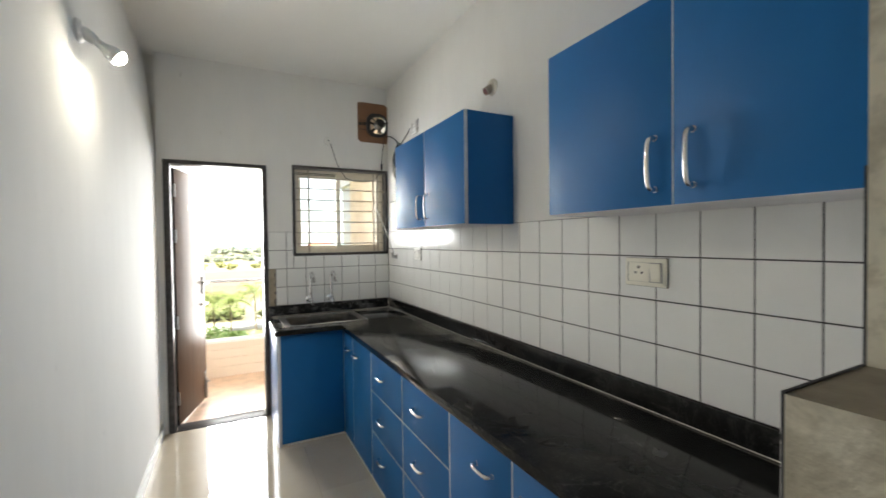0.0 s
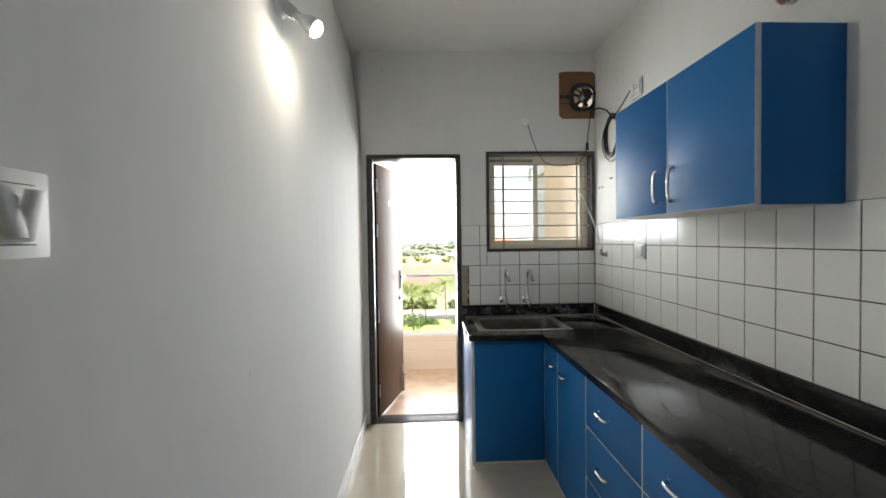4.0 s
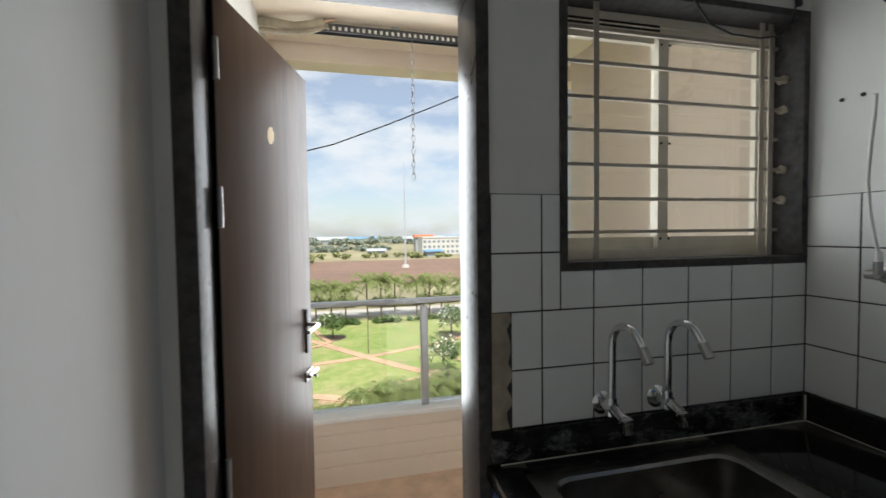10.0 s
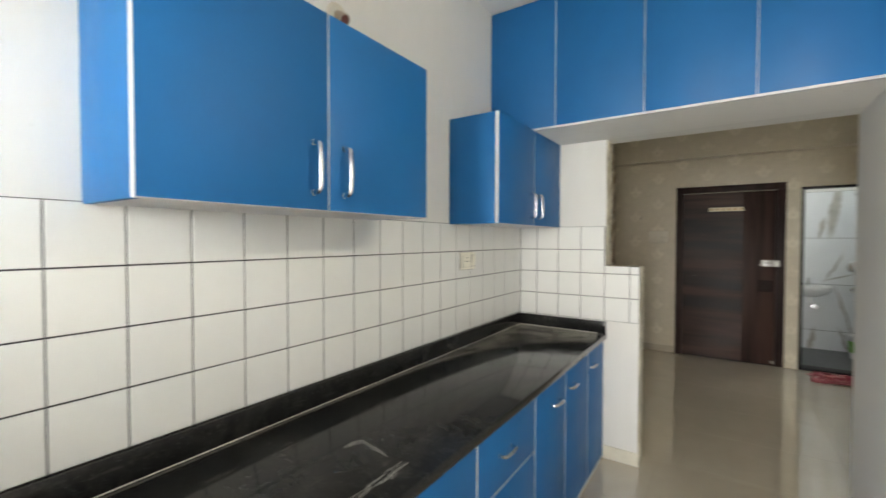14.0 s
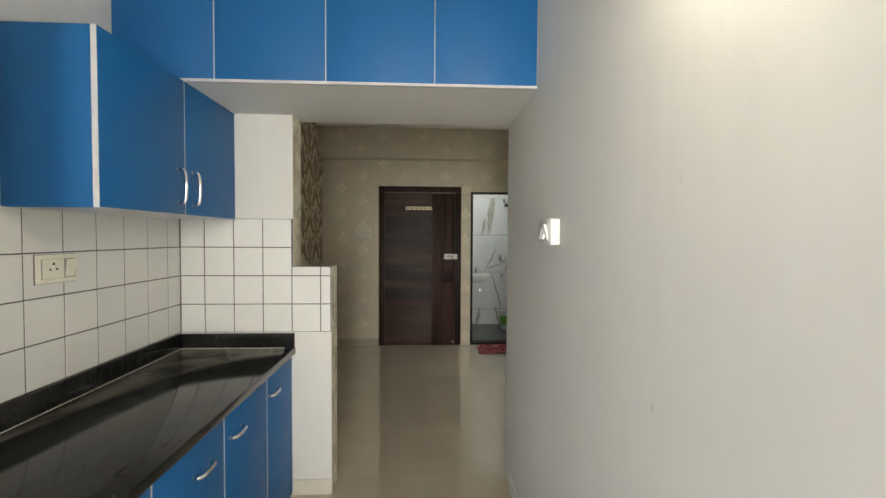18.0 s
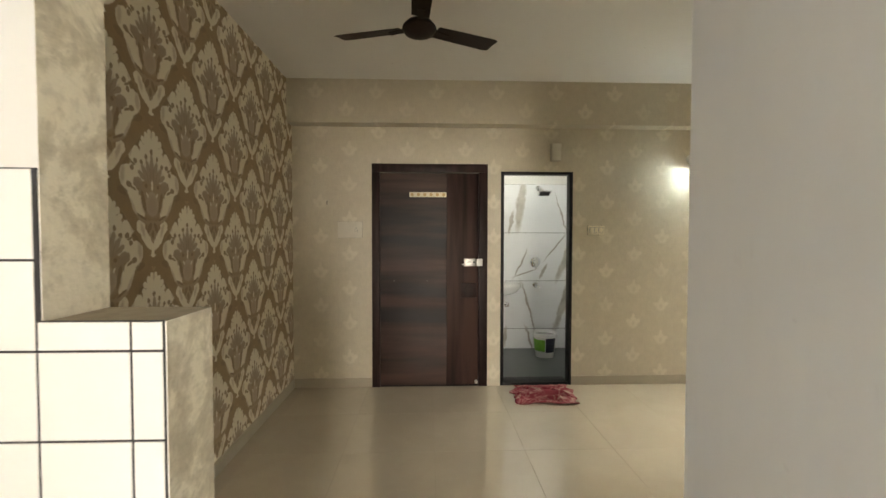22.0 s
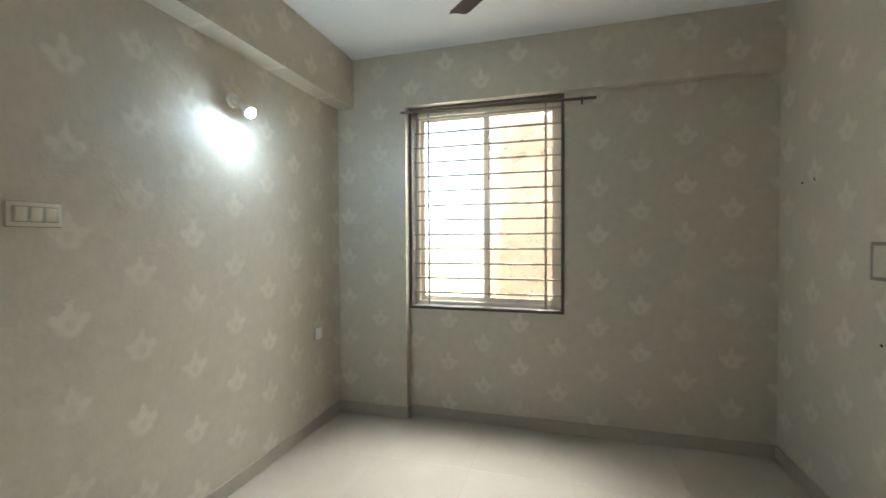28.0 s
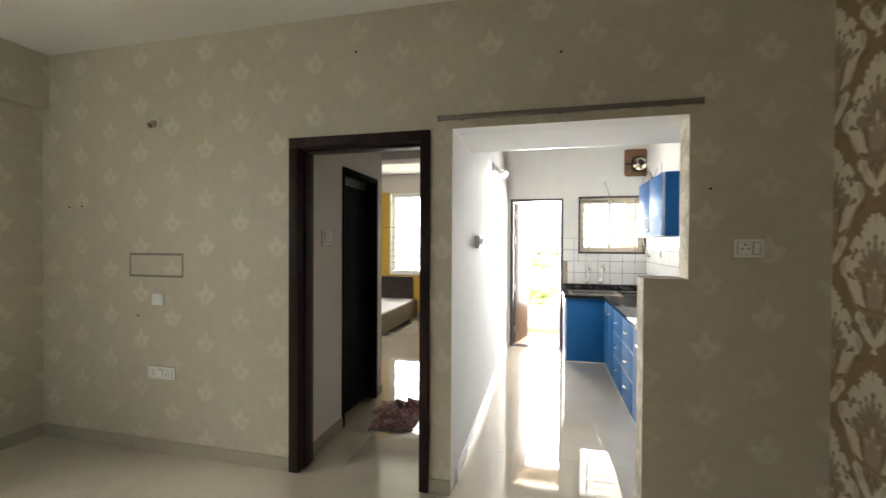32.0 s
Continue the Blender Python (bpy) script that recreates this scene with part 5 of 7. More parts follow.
part("tail", tube(bmesh.new(), arc((XR - 0.008, 3.62, 2.275), (XR - 0.006, 3.36, 2.39), 0.008), 0.0035, 7), M_BLACK, coil, "flex running up to the switch plate", 60)
part("tail", tube(bmesh.new(), arc((XR - 0.006, 3.60, 2.245), (XR - 0.006, 3.20, 2.185), 0.02), 0.0035, 7), M_BLACK, coil, "flex running behind the cabinet", 60)
part("tail", tube(bmesh.new(), [(1.44, YB - 0.012, 2.42), (1.452, 3.93, 2.415), (XR - 0.010, 3.85, 2.395), (XR - 0.010, 3.74, 2.345), (XR - 0.010, 3.66, 2.275)], 0.005, 8), M_BLACK, coil, "flex running to the fan", 60)
rose = thing("ceiling_rose", (0.904, YB, 2.328), "round white cable outlet on the kitchen wall", "cable outlet")
part("disc", lathe(bmesh.new(), [(0.034, 0.0), (0.034, 0.010), (0.028, 0.016), (0.004, 0.017)], None, 24, pose(0.904, YB, 2.328, 90, 0, 0)), M_PVC, rose, "", 30)
part("knockout", cyl(bmesh.new(), (0.910, YB - 0.0165, 2.330), (0.910, YB - 0.018, 2.330), 0.004, n=10), M_BLACK, rose, "dark hole")
flex = thing("hanging_flex", (1.10, YB - 0.02, 2.0), "thin black flex with an inline switch looping over the window", "cable")
part("flex", tube(bmesh.new(), [(0.925, YB - 0.012, 2.315), (0.945, YB - 0.012, 2.25), (0.965, YB - 0.012, 2.18), (1.00, YB - 0.018, 2.09), (1.05, YB - 0.03, 2.01), (1.12, YB - 0.036, 1.985), (1.22, YB - 0.036, 1.983), (1.31, YB - 0.034, 2.0), (1.36, YB - 0.02, 2.055), (1.385, YB - 0.013, 2.11), (1.395, YB - 0.012, 2.17), (1.402, YB - 0.012, 2.26), (1.415, YB - 0.02, 2.36), (1.42, YB - 0.03, 2.45)], 0.0028, 7), M_BLACK, flex, "", 60)
part("inline_switch", box(bmesh.new(), 1.384, 1.404, YB - 0.020, YB - 0.006, 2.105, 2.165, 0.005), M_BLACK, flex, "black inline switch", 40)

# empty angled lamp holder above the cabinets
M_HOLDER = plain("holder_grey_brown", (0.36, 0.30, 0.23), 0.5, 0, 0.2)
M_HOLDER_RIM = plain("holder_mouth_red_brown", (0.16, 0.045, 0.03), 0.5)


def empty_holder(at, face, label):
    root = thing("lamp_holder", at, label, "lamp holder", "empty lamp holders")
    M = pose(*at, 0, 0, {"-x": -90, "-y": 0}[face])
    part("rose", lathe(bmesh.new(), [(0.046, 0.0), (0.046, 0.006), (0.040, 0.014), (0.026, 0.016), (0.004, 0.016)], None, 26, M @ pose(0, 0, 0, 90, 0, 0)), M_PVC_PAPER, root, "worn round base", 30)
    T = M @ pose(0, -0.008, -0.004, 124, 0, 0)
    part("socket", lathe(bmesh.new(), [(0.021, 0.0), (0.023, 0.018), (0.0225, 0.050), (0.018, 0.050), (0.018, 0.030)], None, 22, T), M_HOLDER, root, "tilted grey-brown socket", 35)
    part("mouth", lathe(bmesh.new(), [(0.0175, 0.046), (0.0178, 0.049), (0.006, 0.0485)], None, 20, T), M_HOLDER_RIM, root, "dark red-brown mouth", 35)
    return root


empty_holder((XR, 2.209, 2.302), "-x", "empty tilted lamp holder on the white kitchen wall")


def bulb_holder(name, at, face, label, strength, color):
    rz = {"+x": 90, "+y": 180}[face]
    M = pose(*at, 0, 0, rz)
    root = thing(name, at, label, "wall lamp")
    bm = lathe(bmesh.new(), [(0.042, 0.0), (0.042, 0.010), (0.034, 0.018), (0.006, 0.020)], None, 24, M @ pose(0, 0, 0, 90, 0, 0))
    part("rose", bm, M_PVC, root, "white round base", 30)
    bm = lathe(bmesh.new(), [(0.020, 0.0), (0.022, 0.02), (0.019, 0.050), (0.016, 0.052)], None, 20, M @ pose(0, -0.018, 0.0, 130, 0, 0))
    part("lamp_holder", bm, M_PVC, root, "angled white holder", 30)
    bm = lathe(bmesh.new(), [(0.014, 0.0), (0.016, 0.022), (0.021, 0.034), (0.027, 0.048), (0.0305, 0.064), (0.0305, 0.074), (0.0282, 0.0845)], None, 22, M @ pose(0, -0.054, -0.030, 126, 0, 0))
    part("bulb_housing", bm, M_PVC, root, "white opaque bulb base", 40)
    bm = lathe(bmesh.new(), [(0.0280, 0.085), (0.0245, 0.092), (0.016, 0.100), (0.002, 0.104)], None, 22, M @ pose(0, -0.054, -0.030, 126, 0, 0))
    part("bulb", bm, glowing(name + "_glow", color, strength), root, "lit white LED bulb", 60)
    return root


bulb_holder("kitchen_lamp", (XL, 2.19, 2.22), "+x", "lit LED bulb in a white angled holder on the kitchen wall", 95.0, (1.0, 0.93, 0.80))


# ---------- living room ----------
mdoor = thing("door_2", (0.186, YF, 0), "closed dark wenge entrance door with a steel lock", "door", kind="structure")
for nm, d in (("jamb", (-0.355, -0.274, -2.86, YF + 0.018, 0, 2.017)), ("jamb", (0.655, 0.727, -2.86, YF + 0.018, 0, 2.017)), ("head", (-0.355, 0.727, -2.86, YF + 0.018, 2.0175, 2.095))):
    solid(nm, d, M_FRAME_W, mdoor, "dark wenge frame", 0.003)
mleaf = solid("leaf", (-0.272, 0.653, -2.80, YF - 0.012, 0.006, 2.012), M_DOOR_V, mdoor, "dark wenge laminate leaf", 0.002)
# added strip that blocks daylight leaking in below the leaf
solid("sill_strip", (-0.2735, 0.6545, -2.88, YF - 0.004, -0.0022, 0.0055), M_NEARBLACK, mdoor, "dark strip added under the leaf to stop light")
solid("grain_panel", (0.03, 0.651, YF - 0.0118, YF - 0.0095, 0.008, 2.010), M_DOOR_H, mleaf, "cross-grained laminate panel")
solid("panel_groove", (0.0265, 0.0295, YF - 0.0118, YF - 0.0105, 0.008, 2.010), M_NEARBLACK, mleaf)
lock = solid("rim_lock", (-0.245, -0.135, YF - 0.0115, YF + 0.020, 1.140, 1.212), M_STEEL, mleaf, "steel rim lock", 0.006)
solid("keeper", (-0.306, -0.250, YF + 0.0185, YF + 0.040, 1.142, 1.210), M_STEEL, mdoor, "steel lock keeper", 0.005)
bm = bmesh.new()
box(bm, -0.205, -0.165, YF + 0.0202, YF + 0.022, 1.170, 1.176), box(bm, -0.205, -0.165, YF + 0.0202, YF + 0.022, 1.184, 1.190)
cyl(bm, (-0.226, YF + 0.020, 1.178), (-0.226, YF + 0.026, 1.178), 0.008, n=14)
part("lock_button", bm, M_BLACK, lock, "dark lock slots and button")
part("lock_knob", cyl(bmesh.new(), (-0.118, YF + 0.002, 1.155), (-0.140, YF + 0.002, 1.160), 0.006, n=12), M_STEEL, lock, "", 40)
plq = solid("carved_plate", (-0.256, -0.108, YF - 0.0115, YF - 0.002, 0.842, 0.978), M_FRAME_W, mleaf, "dark carved square plate", 0.003)
bm = bmesh.new()
for k in range(4):
    a0 = k * math.pi / 2
    for r in (0.030, 0.052):
        tube(bm, [(-0.182 + r * math.cos(a0 + t) * (1.1 - 0.25 * math.sin(2 * t)), YF - 0.002, 0.910 + r * math.sin(a0 + t) * (1.1 - 0.25 * math.sin(2 * t))) for t in np.linspace(0.1, 1.47, 7)], 0.0025, 6)
part("carving", bm, M_NEARBLACK, plq, "carved relief", 60)
strip = solid("name_strip", (0.032, 0.378, YF - 0.0093, YF - 0.0065, 1.788, 1.834), plain("strip_cream", (0.66, 0.58, 0.42), 0.5), mleaf, "cream adhesive strip with round marks")
for k in range(6):
    x = 0.058 + k * 0.0588
    part("round_mark", cyl(bmesh.new(), (x, YF - 0.0066, 1.811), (x, YF - 0.0052, 1.811), 0.015, n=16), plain("mark_gold", (0.45, 0.30, 0.12), 0.4), strip, "gold round mark")
for x, z in ((0.52, 1.0), (0.21, 1.0)):
    part("screw_head", cyl(bmesh.new(), (x, YF - 0.0095, z), (x, YF - 0.008, z), 0.004, n=10), M_STEEL, mleaf, "small screw head")
part("door_stopper", cyl(bmesh.new(), (-0.252, YF - 0.012, 0.040), (-0.252, YF + 0.026, 0.040), 0.014, n=18), M_STEEL, mleaf, "round steel stopper", 40)

bdoor = thing("door_3", (-0.824, YF, 0), "dark steel-grey bathroom door frame standing open", "door frame", kind="structure")
M_DARKFRAME = plain("frame_dark_grey", (0.012, 0.011, 0.012), 0.45, 0, 0.2, Specular_IOR_Level=0.2)
for nm, d in (("jamb", (-1.166, -1.136, -2.815, YF + 0.006, 0, 2.005)), ("jamb", (-0.512, -0.482, -2.815, YF + 0.006, 0, 2.005)), ("head", (-1.166, -0.482, -2.815, YF + 0.006, 2.0055, 2.03)), ("threshold", (-1.1355, -0.5125, -2.90, YF - 0.004, -0.05, 0.022))):
    solid(nm, d, M_DARKFRAME, bdoor, "", 0.002)
for z in (1.72, 1.0):
    solid("hinge", (-0.5135, -0.5125, -2.812, -2.772, z - 0.05, z + 0.05), M_STEEL, bdoor, "steel hinge plate")
solid("strike_plate", (-0.5140, -0.5124, -2.80, -2.775, 0.82, 0.95), M_PVC, bdoor, "white strike plate")

plate("switch_plate", "+y", (0.930, YF, 1.480), 0.226, 0.150, "large flat beige socket plate on the flower wallpaper", ["blank", "blank", "blank", "socket5"], M_PVC_PAPER)
plate("switch_plate", "+y", (-1.392, YF, 1.480), 0.158, 0.084, "white four-gang switch plate beside the bathroom door", ["switch", "switch", "switch"], M_PVC_OLD)
plate("socket_plate", "+y", (-3.10, YF, 0.70), 0.08, 0.085, "small white outlet low on the wallpaper", ["blank"], M_PVC)
plate("socket_plate", "-y", (-2.395, YL, 0.545), 0.225, 0.085, "white double socket plate low on the wallpaper", ["socket5", "switch", "socket5"])
plate("blank_plate", "-y", (-2.424, YL, 1.050), 0.094, 0.082, "small white cover plate on the wallpaper", ["blank"])
bell = thing("door_chime", (-0.993, YF, 2.13), "old cream door chime box high on the wallpaper", "door chime")
solid("case", (-1.042, -0.945, YF, YF + 0.045, 2.127, 2.288), M_PVC_PAPER, bell, "", 0.008)
solid("grille", (-1.030, -0.958, YF + 0.0452, YF + 0.0475, 2.16, 2.25), M_PVC_PAPER, bell, "pale front grille", 0.001)
hookn = thing("wall_hook", (1.138, YF, 1.73), "small dark hook in the wallpaper", "hook")
part("hook", tube(bmesh.new(), [(1.138, YF, 1.745), (1.138, YF + 0.02, 1.742), (1.138, YF + 0.024, 1.725), (1.138, YF + 0.012, 1.716)], 0.004, 8), M_BLACK, hookn, "", 50)
bulb_holder("living_lamp", (-2.30, YF, 2.16), "+y", "lit cool white LED bulb in an angled holder on the wallpaper", 84.0, (0.64, 0.85, 1.0))

# marks on the window-side wall
tape = thing("tape_outline", (-2.445, YL, 1.20), "rectangle of old grey tape stuck on the wallpaper", "tape")
M_TAPE = plain("tape_grey", (0.22, 0.195, 0.15), 0.7)
for x0, x1, z0, z1 in ((-2.673, -2.216, 1.352, 1.368), (-2.673, -2.216, 1.202, 1.218), (-2.673, -2.662, 1.2185, 1.3515), (-2.227, -2.216, 1.2185, 1.3515)):
    solid("tape_strip", (x0, x1, YL - 0.0022, YL - 0.0004, z0, z1), M_TAPE, tape)
empty_holder((-2.439, YL, 2.262), "-y", "empty tilted lamp holder high on the wallpaper")
for x, z in ((-3.227, 1.695), (-3.11, 1.700), (-0.954, 2.592), (0.233, 2.469), (-2.60, 0.93), (0.95, 1.72)):
    pl = thing("wall_plug", (x, YL, z), "small dark plug hole in the wallpaper", "wall plug", "wall plugs")
    part("sleeve", cyl(bmesh.new(), (x, YL + 0.003, z), (x, YL - 0.003, z), 0.007, n=10), M_DARKHOLE, pl)

# curtain track over the kitchen opening
track = thing("curtain_track", (0.23, YL, 2.15), "brown metal curtain track above the kitchen opening", "curtain track")
M_TRACK = plain("track_brown_grey", (0.20, 0.17, 0.145), 0.45, 0.5)
solid("channel", (-0.435, 0.905, YL - 0.028, YL - 0.004, 2.142, 2.166), M_TRACK, track, "", 0.002)
solid("end_cap", (-0.440, -0.4355, YL - 0.030, YL - 0.002, 2.138, 2.170), M_TRACK, track, "", 0.001)
solid("end_cap", (0.9055, 0.911, YL - 0.030, YL - 0.002, 2.138, 2.170), M_TRACK, track, "", 0.001)
for x in (-0.30, 0.23, 0.76):
    solid("bracket", (x - 0.012, x + 0.012, YL - 0.0038, YL, 2.138, 2.172), M_TRACK, track)

# bedroom door frame
brd = thing("door_4", (-0.944, YL, 0), "dark wenge bedroom door frame with the leaf out of sight", "door frame", kind="structure")
for nm, d in (("jamb", (-1.40, -1.335, YL - 0.018, YE, 0, 2.035)), ("jamb", (-0.545, -0.487, YL - 0.018, YE, 0, 2.035)), ("head", (-1.40, -0.487, YL - 0.018, YE, 2.0355, 2.095))):
    solid(nm, d, M_FRAME_W, brd, "dark wenge frame", 0.003)
for x0, x1 in ((-1.3345, -1.326), (-0.553, -0.5455)):
    solid("door_stop", (x0, x1, 0.36, YE, 0, 2.035), M_FRAME_W, brd, "", 0.001)
solid("door_stop", (-1.3255, -0.5535, 0.36, YE, 2.020, 2.035), M_FRAME_W, brd, "", 0.001)

# living room window
lb = [(2.340 - 0.1138 * k, LW[0] + 0.022, LW[1] - 0.022) for k in range(13)]
M_LWSTEEL = plain("window_lining_dark", (0.085, 0.070, 0.055), 0.5, 0, 0.25)
window_set("window_2", "barred two-leaf sliding window, one dusty pane, in the papered wall", "x", -3.615, LW[0], LW[1], LW[2], LW[3], 1, (-3.70, XW + 0.006), lb, (-2.000, -1.105), -3.545, -1.552, (M_LWSTEEL, M_ALU, M_BARS, M_GLASS, M_FROST), 1)
M_RODDARK = plain("rod_dull_bronze", (0.12, 0.095, 0.075), 0.38, 0.7, 0.2, 30)
rod = thing("curtain_rod", (-3.40, -1.47, 2.37), "thin dull bronze curtain rod sagging over the window", "curtain rod")
part("rod", cyl(bmesh.new(), (-3.402, -2.178, 2.361), (-3.402, -0.768, 2.338), 0.0105, n=14), M_RODDARK, rod, "", 40)
for y, z in ((-2.06, 2.359), (-0.86, 2.3395)):
    bm = box(bmesh.new(), -3.4215, -3.405, y - 0.007, y + 0.007, z - 0.030, z + 0.018, 0.002)
    cyl(bm, (-3.402, y, z), (-3.402, y, z - 0.040), 0.009, n=10)
    part("bracket", bm, M_RODDARK, rod, "", 40)

# ceiling fans
def ceiling_fan(x, y, z, first, r, label):
    f = thing("ceiling_fan", (x, y, ZC), label, "ceiling fan", "ceiling fans")
    part("canopy", lathe(bmesh.new(), [(0.045, 0.0), (0.062, -0.012), (0.048, -0.055), (0.016, -0.075)], (x, y, ZC), 28), M_FANBROWN, f, "", 35)
    part("down_rod", cyl(bmesh.new(), (x, y, ZC - 0.07), (x, y, z + 0.05), 0.0105, n=14), M_FANBROWN, f, "", 40)
    part("motor", lathe(bmesh.new(), [(0.018, 0.055), (0.030, 0.048), (0.072, 0.028), (0.088, 0.010), (0.091, -0.008), (0.080, -0.026), (0.045, -0.042), (0.010, -0.046)], (x, y, z), 36), M_FANBROWN, f, "dark brown motor housing", 35)
    part("trim_ring", lathe(bmesh.new(), [(0.0895, 0.006), (0.0925, 0.002), (0.0930, -0.004), (0.0905, -0.008)], (x, y, z), 36), M_FANBROWN, f, "thin raised trim ring", 35)
    for k in range(3):
        M = pose(x, y, z, 0, 0, first + 120 * k)
        bm = box(bmesh.new(), 0.06, 0.185, -0.018, 0.018, 0.004, 0.009, 0.001)
        bm.transform(M)
        arm = part("blade_iron", bm, M_FANBROWN, f)
        bm = bmesh.new()
        prof = [(0.105, 0.046), (0.24, 0.050), (0.40, 0.054), (r - 0.03, 0.056), (r, 0.047)]
        rowsv = []
        for px, w in prof:
            rowsv.append([bm.verts.new((px, sgn * w, 0.012 + dz - sgn * w * 0.18 + 0.092 * (px - 0.15))) for sgn, dz in ((-1, 0), (0, 0.004), (1, 0))])
        for a, b in zip(rowsv, rowsv[1:]):
            for i in range(2):
                bm.faces.new((a[i], a[i + 1], b[i + 1], b[i]))
        ex = bmesh.ops.extrude_face_region(bm, geom=bm.faces[:])
        bmesh.ops.translate(bm, verts=[v for v in ex["geom"] if isinstance(v, bmesh.types.BMVert)], vec=(0, 0, 0.003))
        bmesh.ops.recalc_face_normals(bm, faces=bm.faces[:])
        bm.transform(M)
        part("blade", bm, M_FANBROWN, f, "dark brown blade", 40)
    return f


ceiling_fan(0.25, -1.11, 2.545, -26, 0.535, "dark brown three-blade ceiling fan at rest near the kitchen opening")
ceiling_fan(-2.17, -1.15, 2.545, 341, 0.57, "dark brown three-blade ceiling fan at rest near the window")


# crumpled cloths on the floor
def cloth(name, corners, label, mat, seed, lift=0.060):
    rnd = random.Random(seed)
    N = 44
    bm = bmesh.new()
    c = [Vector((*p, 0)) for p in corners]
    grid = []
    for i in range(N + 1):
        row = []
        for j in range(N + 1):
            u, v = i / N, j / N
            p = c[0] * (1 - u) * (1 - v) + c[1] * u * (1 - v) + c[2] * u * v + c[3] * (1 - u) * v
            w = Vector((noise.noise(Vector((u * 4 + seed, v * 4, 1))), noise.noise(Vector((u * 4, v * 4 + seed, 7))), 0)) * 0.075
            rim = min(u, v, 1 - u, 1 - v)
            fold = 1.3 * abs(noise.noise(Vector((u * 7.5 + seed + 0.8 * v, v * 1.6, 3)))) + 0.5 * abs(noise.noise(Vector((u * 12, v * 5 + seed, 5))))
            z = 0.006 + lift * fold * min(1, rim * 7 + 0.35)
            row.append(bm.verts.new(p + w + Vector((0, 0, z))))
        grid.append(row)
    for i in range(N):
        for j in range(N):
            bm.faces.new((grid[i][j], grid[i + 1][j], grid[i + 1][j + 1], grid[i][j + 1]))
    ex = bmesh.ops.extrude_face_region(bm, geom=bm.faces[:])
    bmesh.ops.translate(bm, verts=[v for v in ex["geom"] if isinstance(v, bmesh.types.BMVert)], vec=(0, 0, -0.005))
    bmesh.ops.recalc_face_normals(bm, faces=bm.faces[:])
    ob = part(name, bm, mat, None, "", 60)
    return tagged(ob, label, "floor cloth")


def patterned_cloth(name, a, b, scale):
    n = Nodes(name)
    v = n.world()
    w = n.noise(v, scale, 3, 0.6, 1.2)
    c = n.ramp(w, (0.44, a), (0.50, b), (0.56, a))
    weave = n.noise(v, 300, 2)
    n.bump(weave, 0.4, 0.003)
    pale = n.ramp(n.noise(n.world((1.2, 4, 1)), 4.5, 3, 0.5, 0.4), (0.58, 0.0), (0.63, 1.0))
    c = n.mix(n.m("MULTIPLY", pale, 0.75), c, (0.50, 0.36, 0.31))
    return n.done(n.mix(n.m("MULTIPLY", weave, 0.35), c, tuple(x * 0.5 for x in a)), 0.95)


cloth("floor_cloth", [(-0.545, -2.28), (-0.60, -2.69), (-1.12, -2.70), (-1.075, -2.24)], "crumpled maroon cloth on the floor before the bathroom", patterned_cloth("cloth_maroon_print", (0.23, 0.03, 0.045), (0.36, 0.16, 0.15), 9), 3)
cloth("floor_cloth", [(-1.16, 0.96), (-0.80, 1.02), (-0.90, 1.60), (-1.27, 1.54)], "crumpled rose and grey cloth on the passage floor", patterned_cloth("cloth_rose_print", (0.27, 0.11, 0.12), (0.42, 0.30, 0.28), 11), 8, 0.065)

# skirtings
sk = lambda name, d, lab: setting(name, box(bmesh.new(), *d, 0.002, 1), M_SKIRT, lab, "skirting", 40)
sk("baseboard_far_a", (-3.42, BD[0], YF, YF + 0.012, 0, 0.085), "taupe tile skirting along the far wall")
sk("baseboard_far_b", (0.7275, XR - 0.012, YF, YF + 0.012, 0, 0.085), "taupe tile skirting along the far wall")
sk("baseboard_damask", (XR - 0.012, XR, YF, YL, 0, 0.085), "taupe tile skirting under the damask wallpaper")
sk("baseboard_window", (XW, XW + 0.012, -2.149, YL - 0.012, 0, 0.085), "taupe tile skirting under the window")
sk("baseboard_pier", (-3.42, -3.408, YF + 0.012, -2.15, 0, 0.085), "taupe tile skirting round the column")
sk("baseboard_pier_side", (XW + 0.012, -3.408, -2.1495, -2.138, 0, 0.085), "taupe tile skirting round the column")
sk("baseboard_divider_a", (XW, -1.4005, YL - 0.012, YL, 0, 0.085), "taupe tile skirting along the dividing wall")
sk("baseboard_divider_b", (0.65, XR - 0.012, YL - 0.012, YL, 0, 0.085), "taupe tile skirting along the dividing wall")
sk("baseboard_divider_c", (-0.4865, -0.36, YL - 0.012, YL, 0, 0.085), "taupe tile skirting beside the kitchen opening")
M_SKIRTW = plain("skirting_tile_white", (0.78, 0.78, 0.76), 0.42, 0, 0.04, 6, Specular_IOR_Level=0.15)
wsk = lambda name, d, lab: setting(name, box(bmesh.new(), *d, 0.002, 1), M_SKIRTW, lab, "skirting", 40)
wsk("baseboard_kitchen_left", (XL, XL + 0.011, YE, YB, 0, 0.078), "white tile skirting along the plain kitchen wall")
setting("baseboard_stub", box(bmesh.new(), 0.645, 0.862, YE, YE + 0.010, 0, 0.085, 0.002, 1), M_CREAMEDGE, "cream tile skirting at the end of the dividing wall", "skirting", 40)
sk("baseboard_passage", (XP, XP + 0.012, YE, 0.95, 0, 0.085), "taupe tile skirting in the passage")
sk("baseboard_passage_b", (XP, XP + 0.012, 1.64, 1.76, 0, 0.085), "taupe tile skirting in the passage")
sk("baseboard_bedroom", (-4.35, -0.5, 5.838, 5.85, 0, 0.085), "taupe tile skirting under the bedroom window")

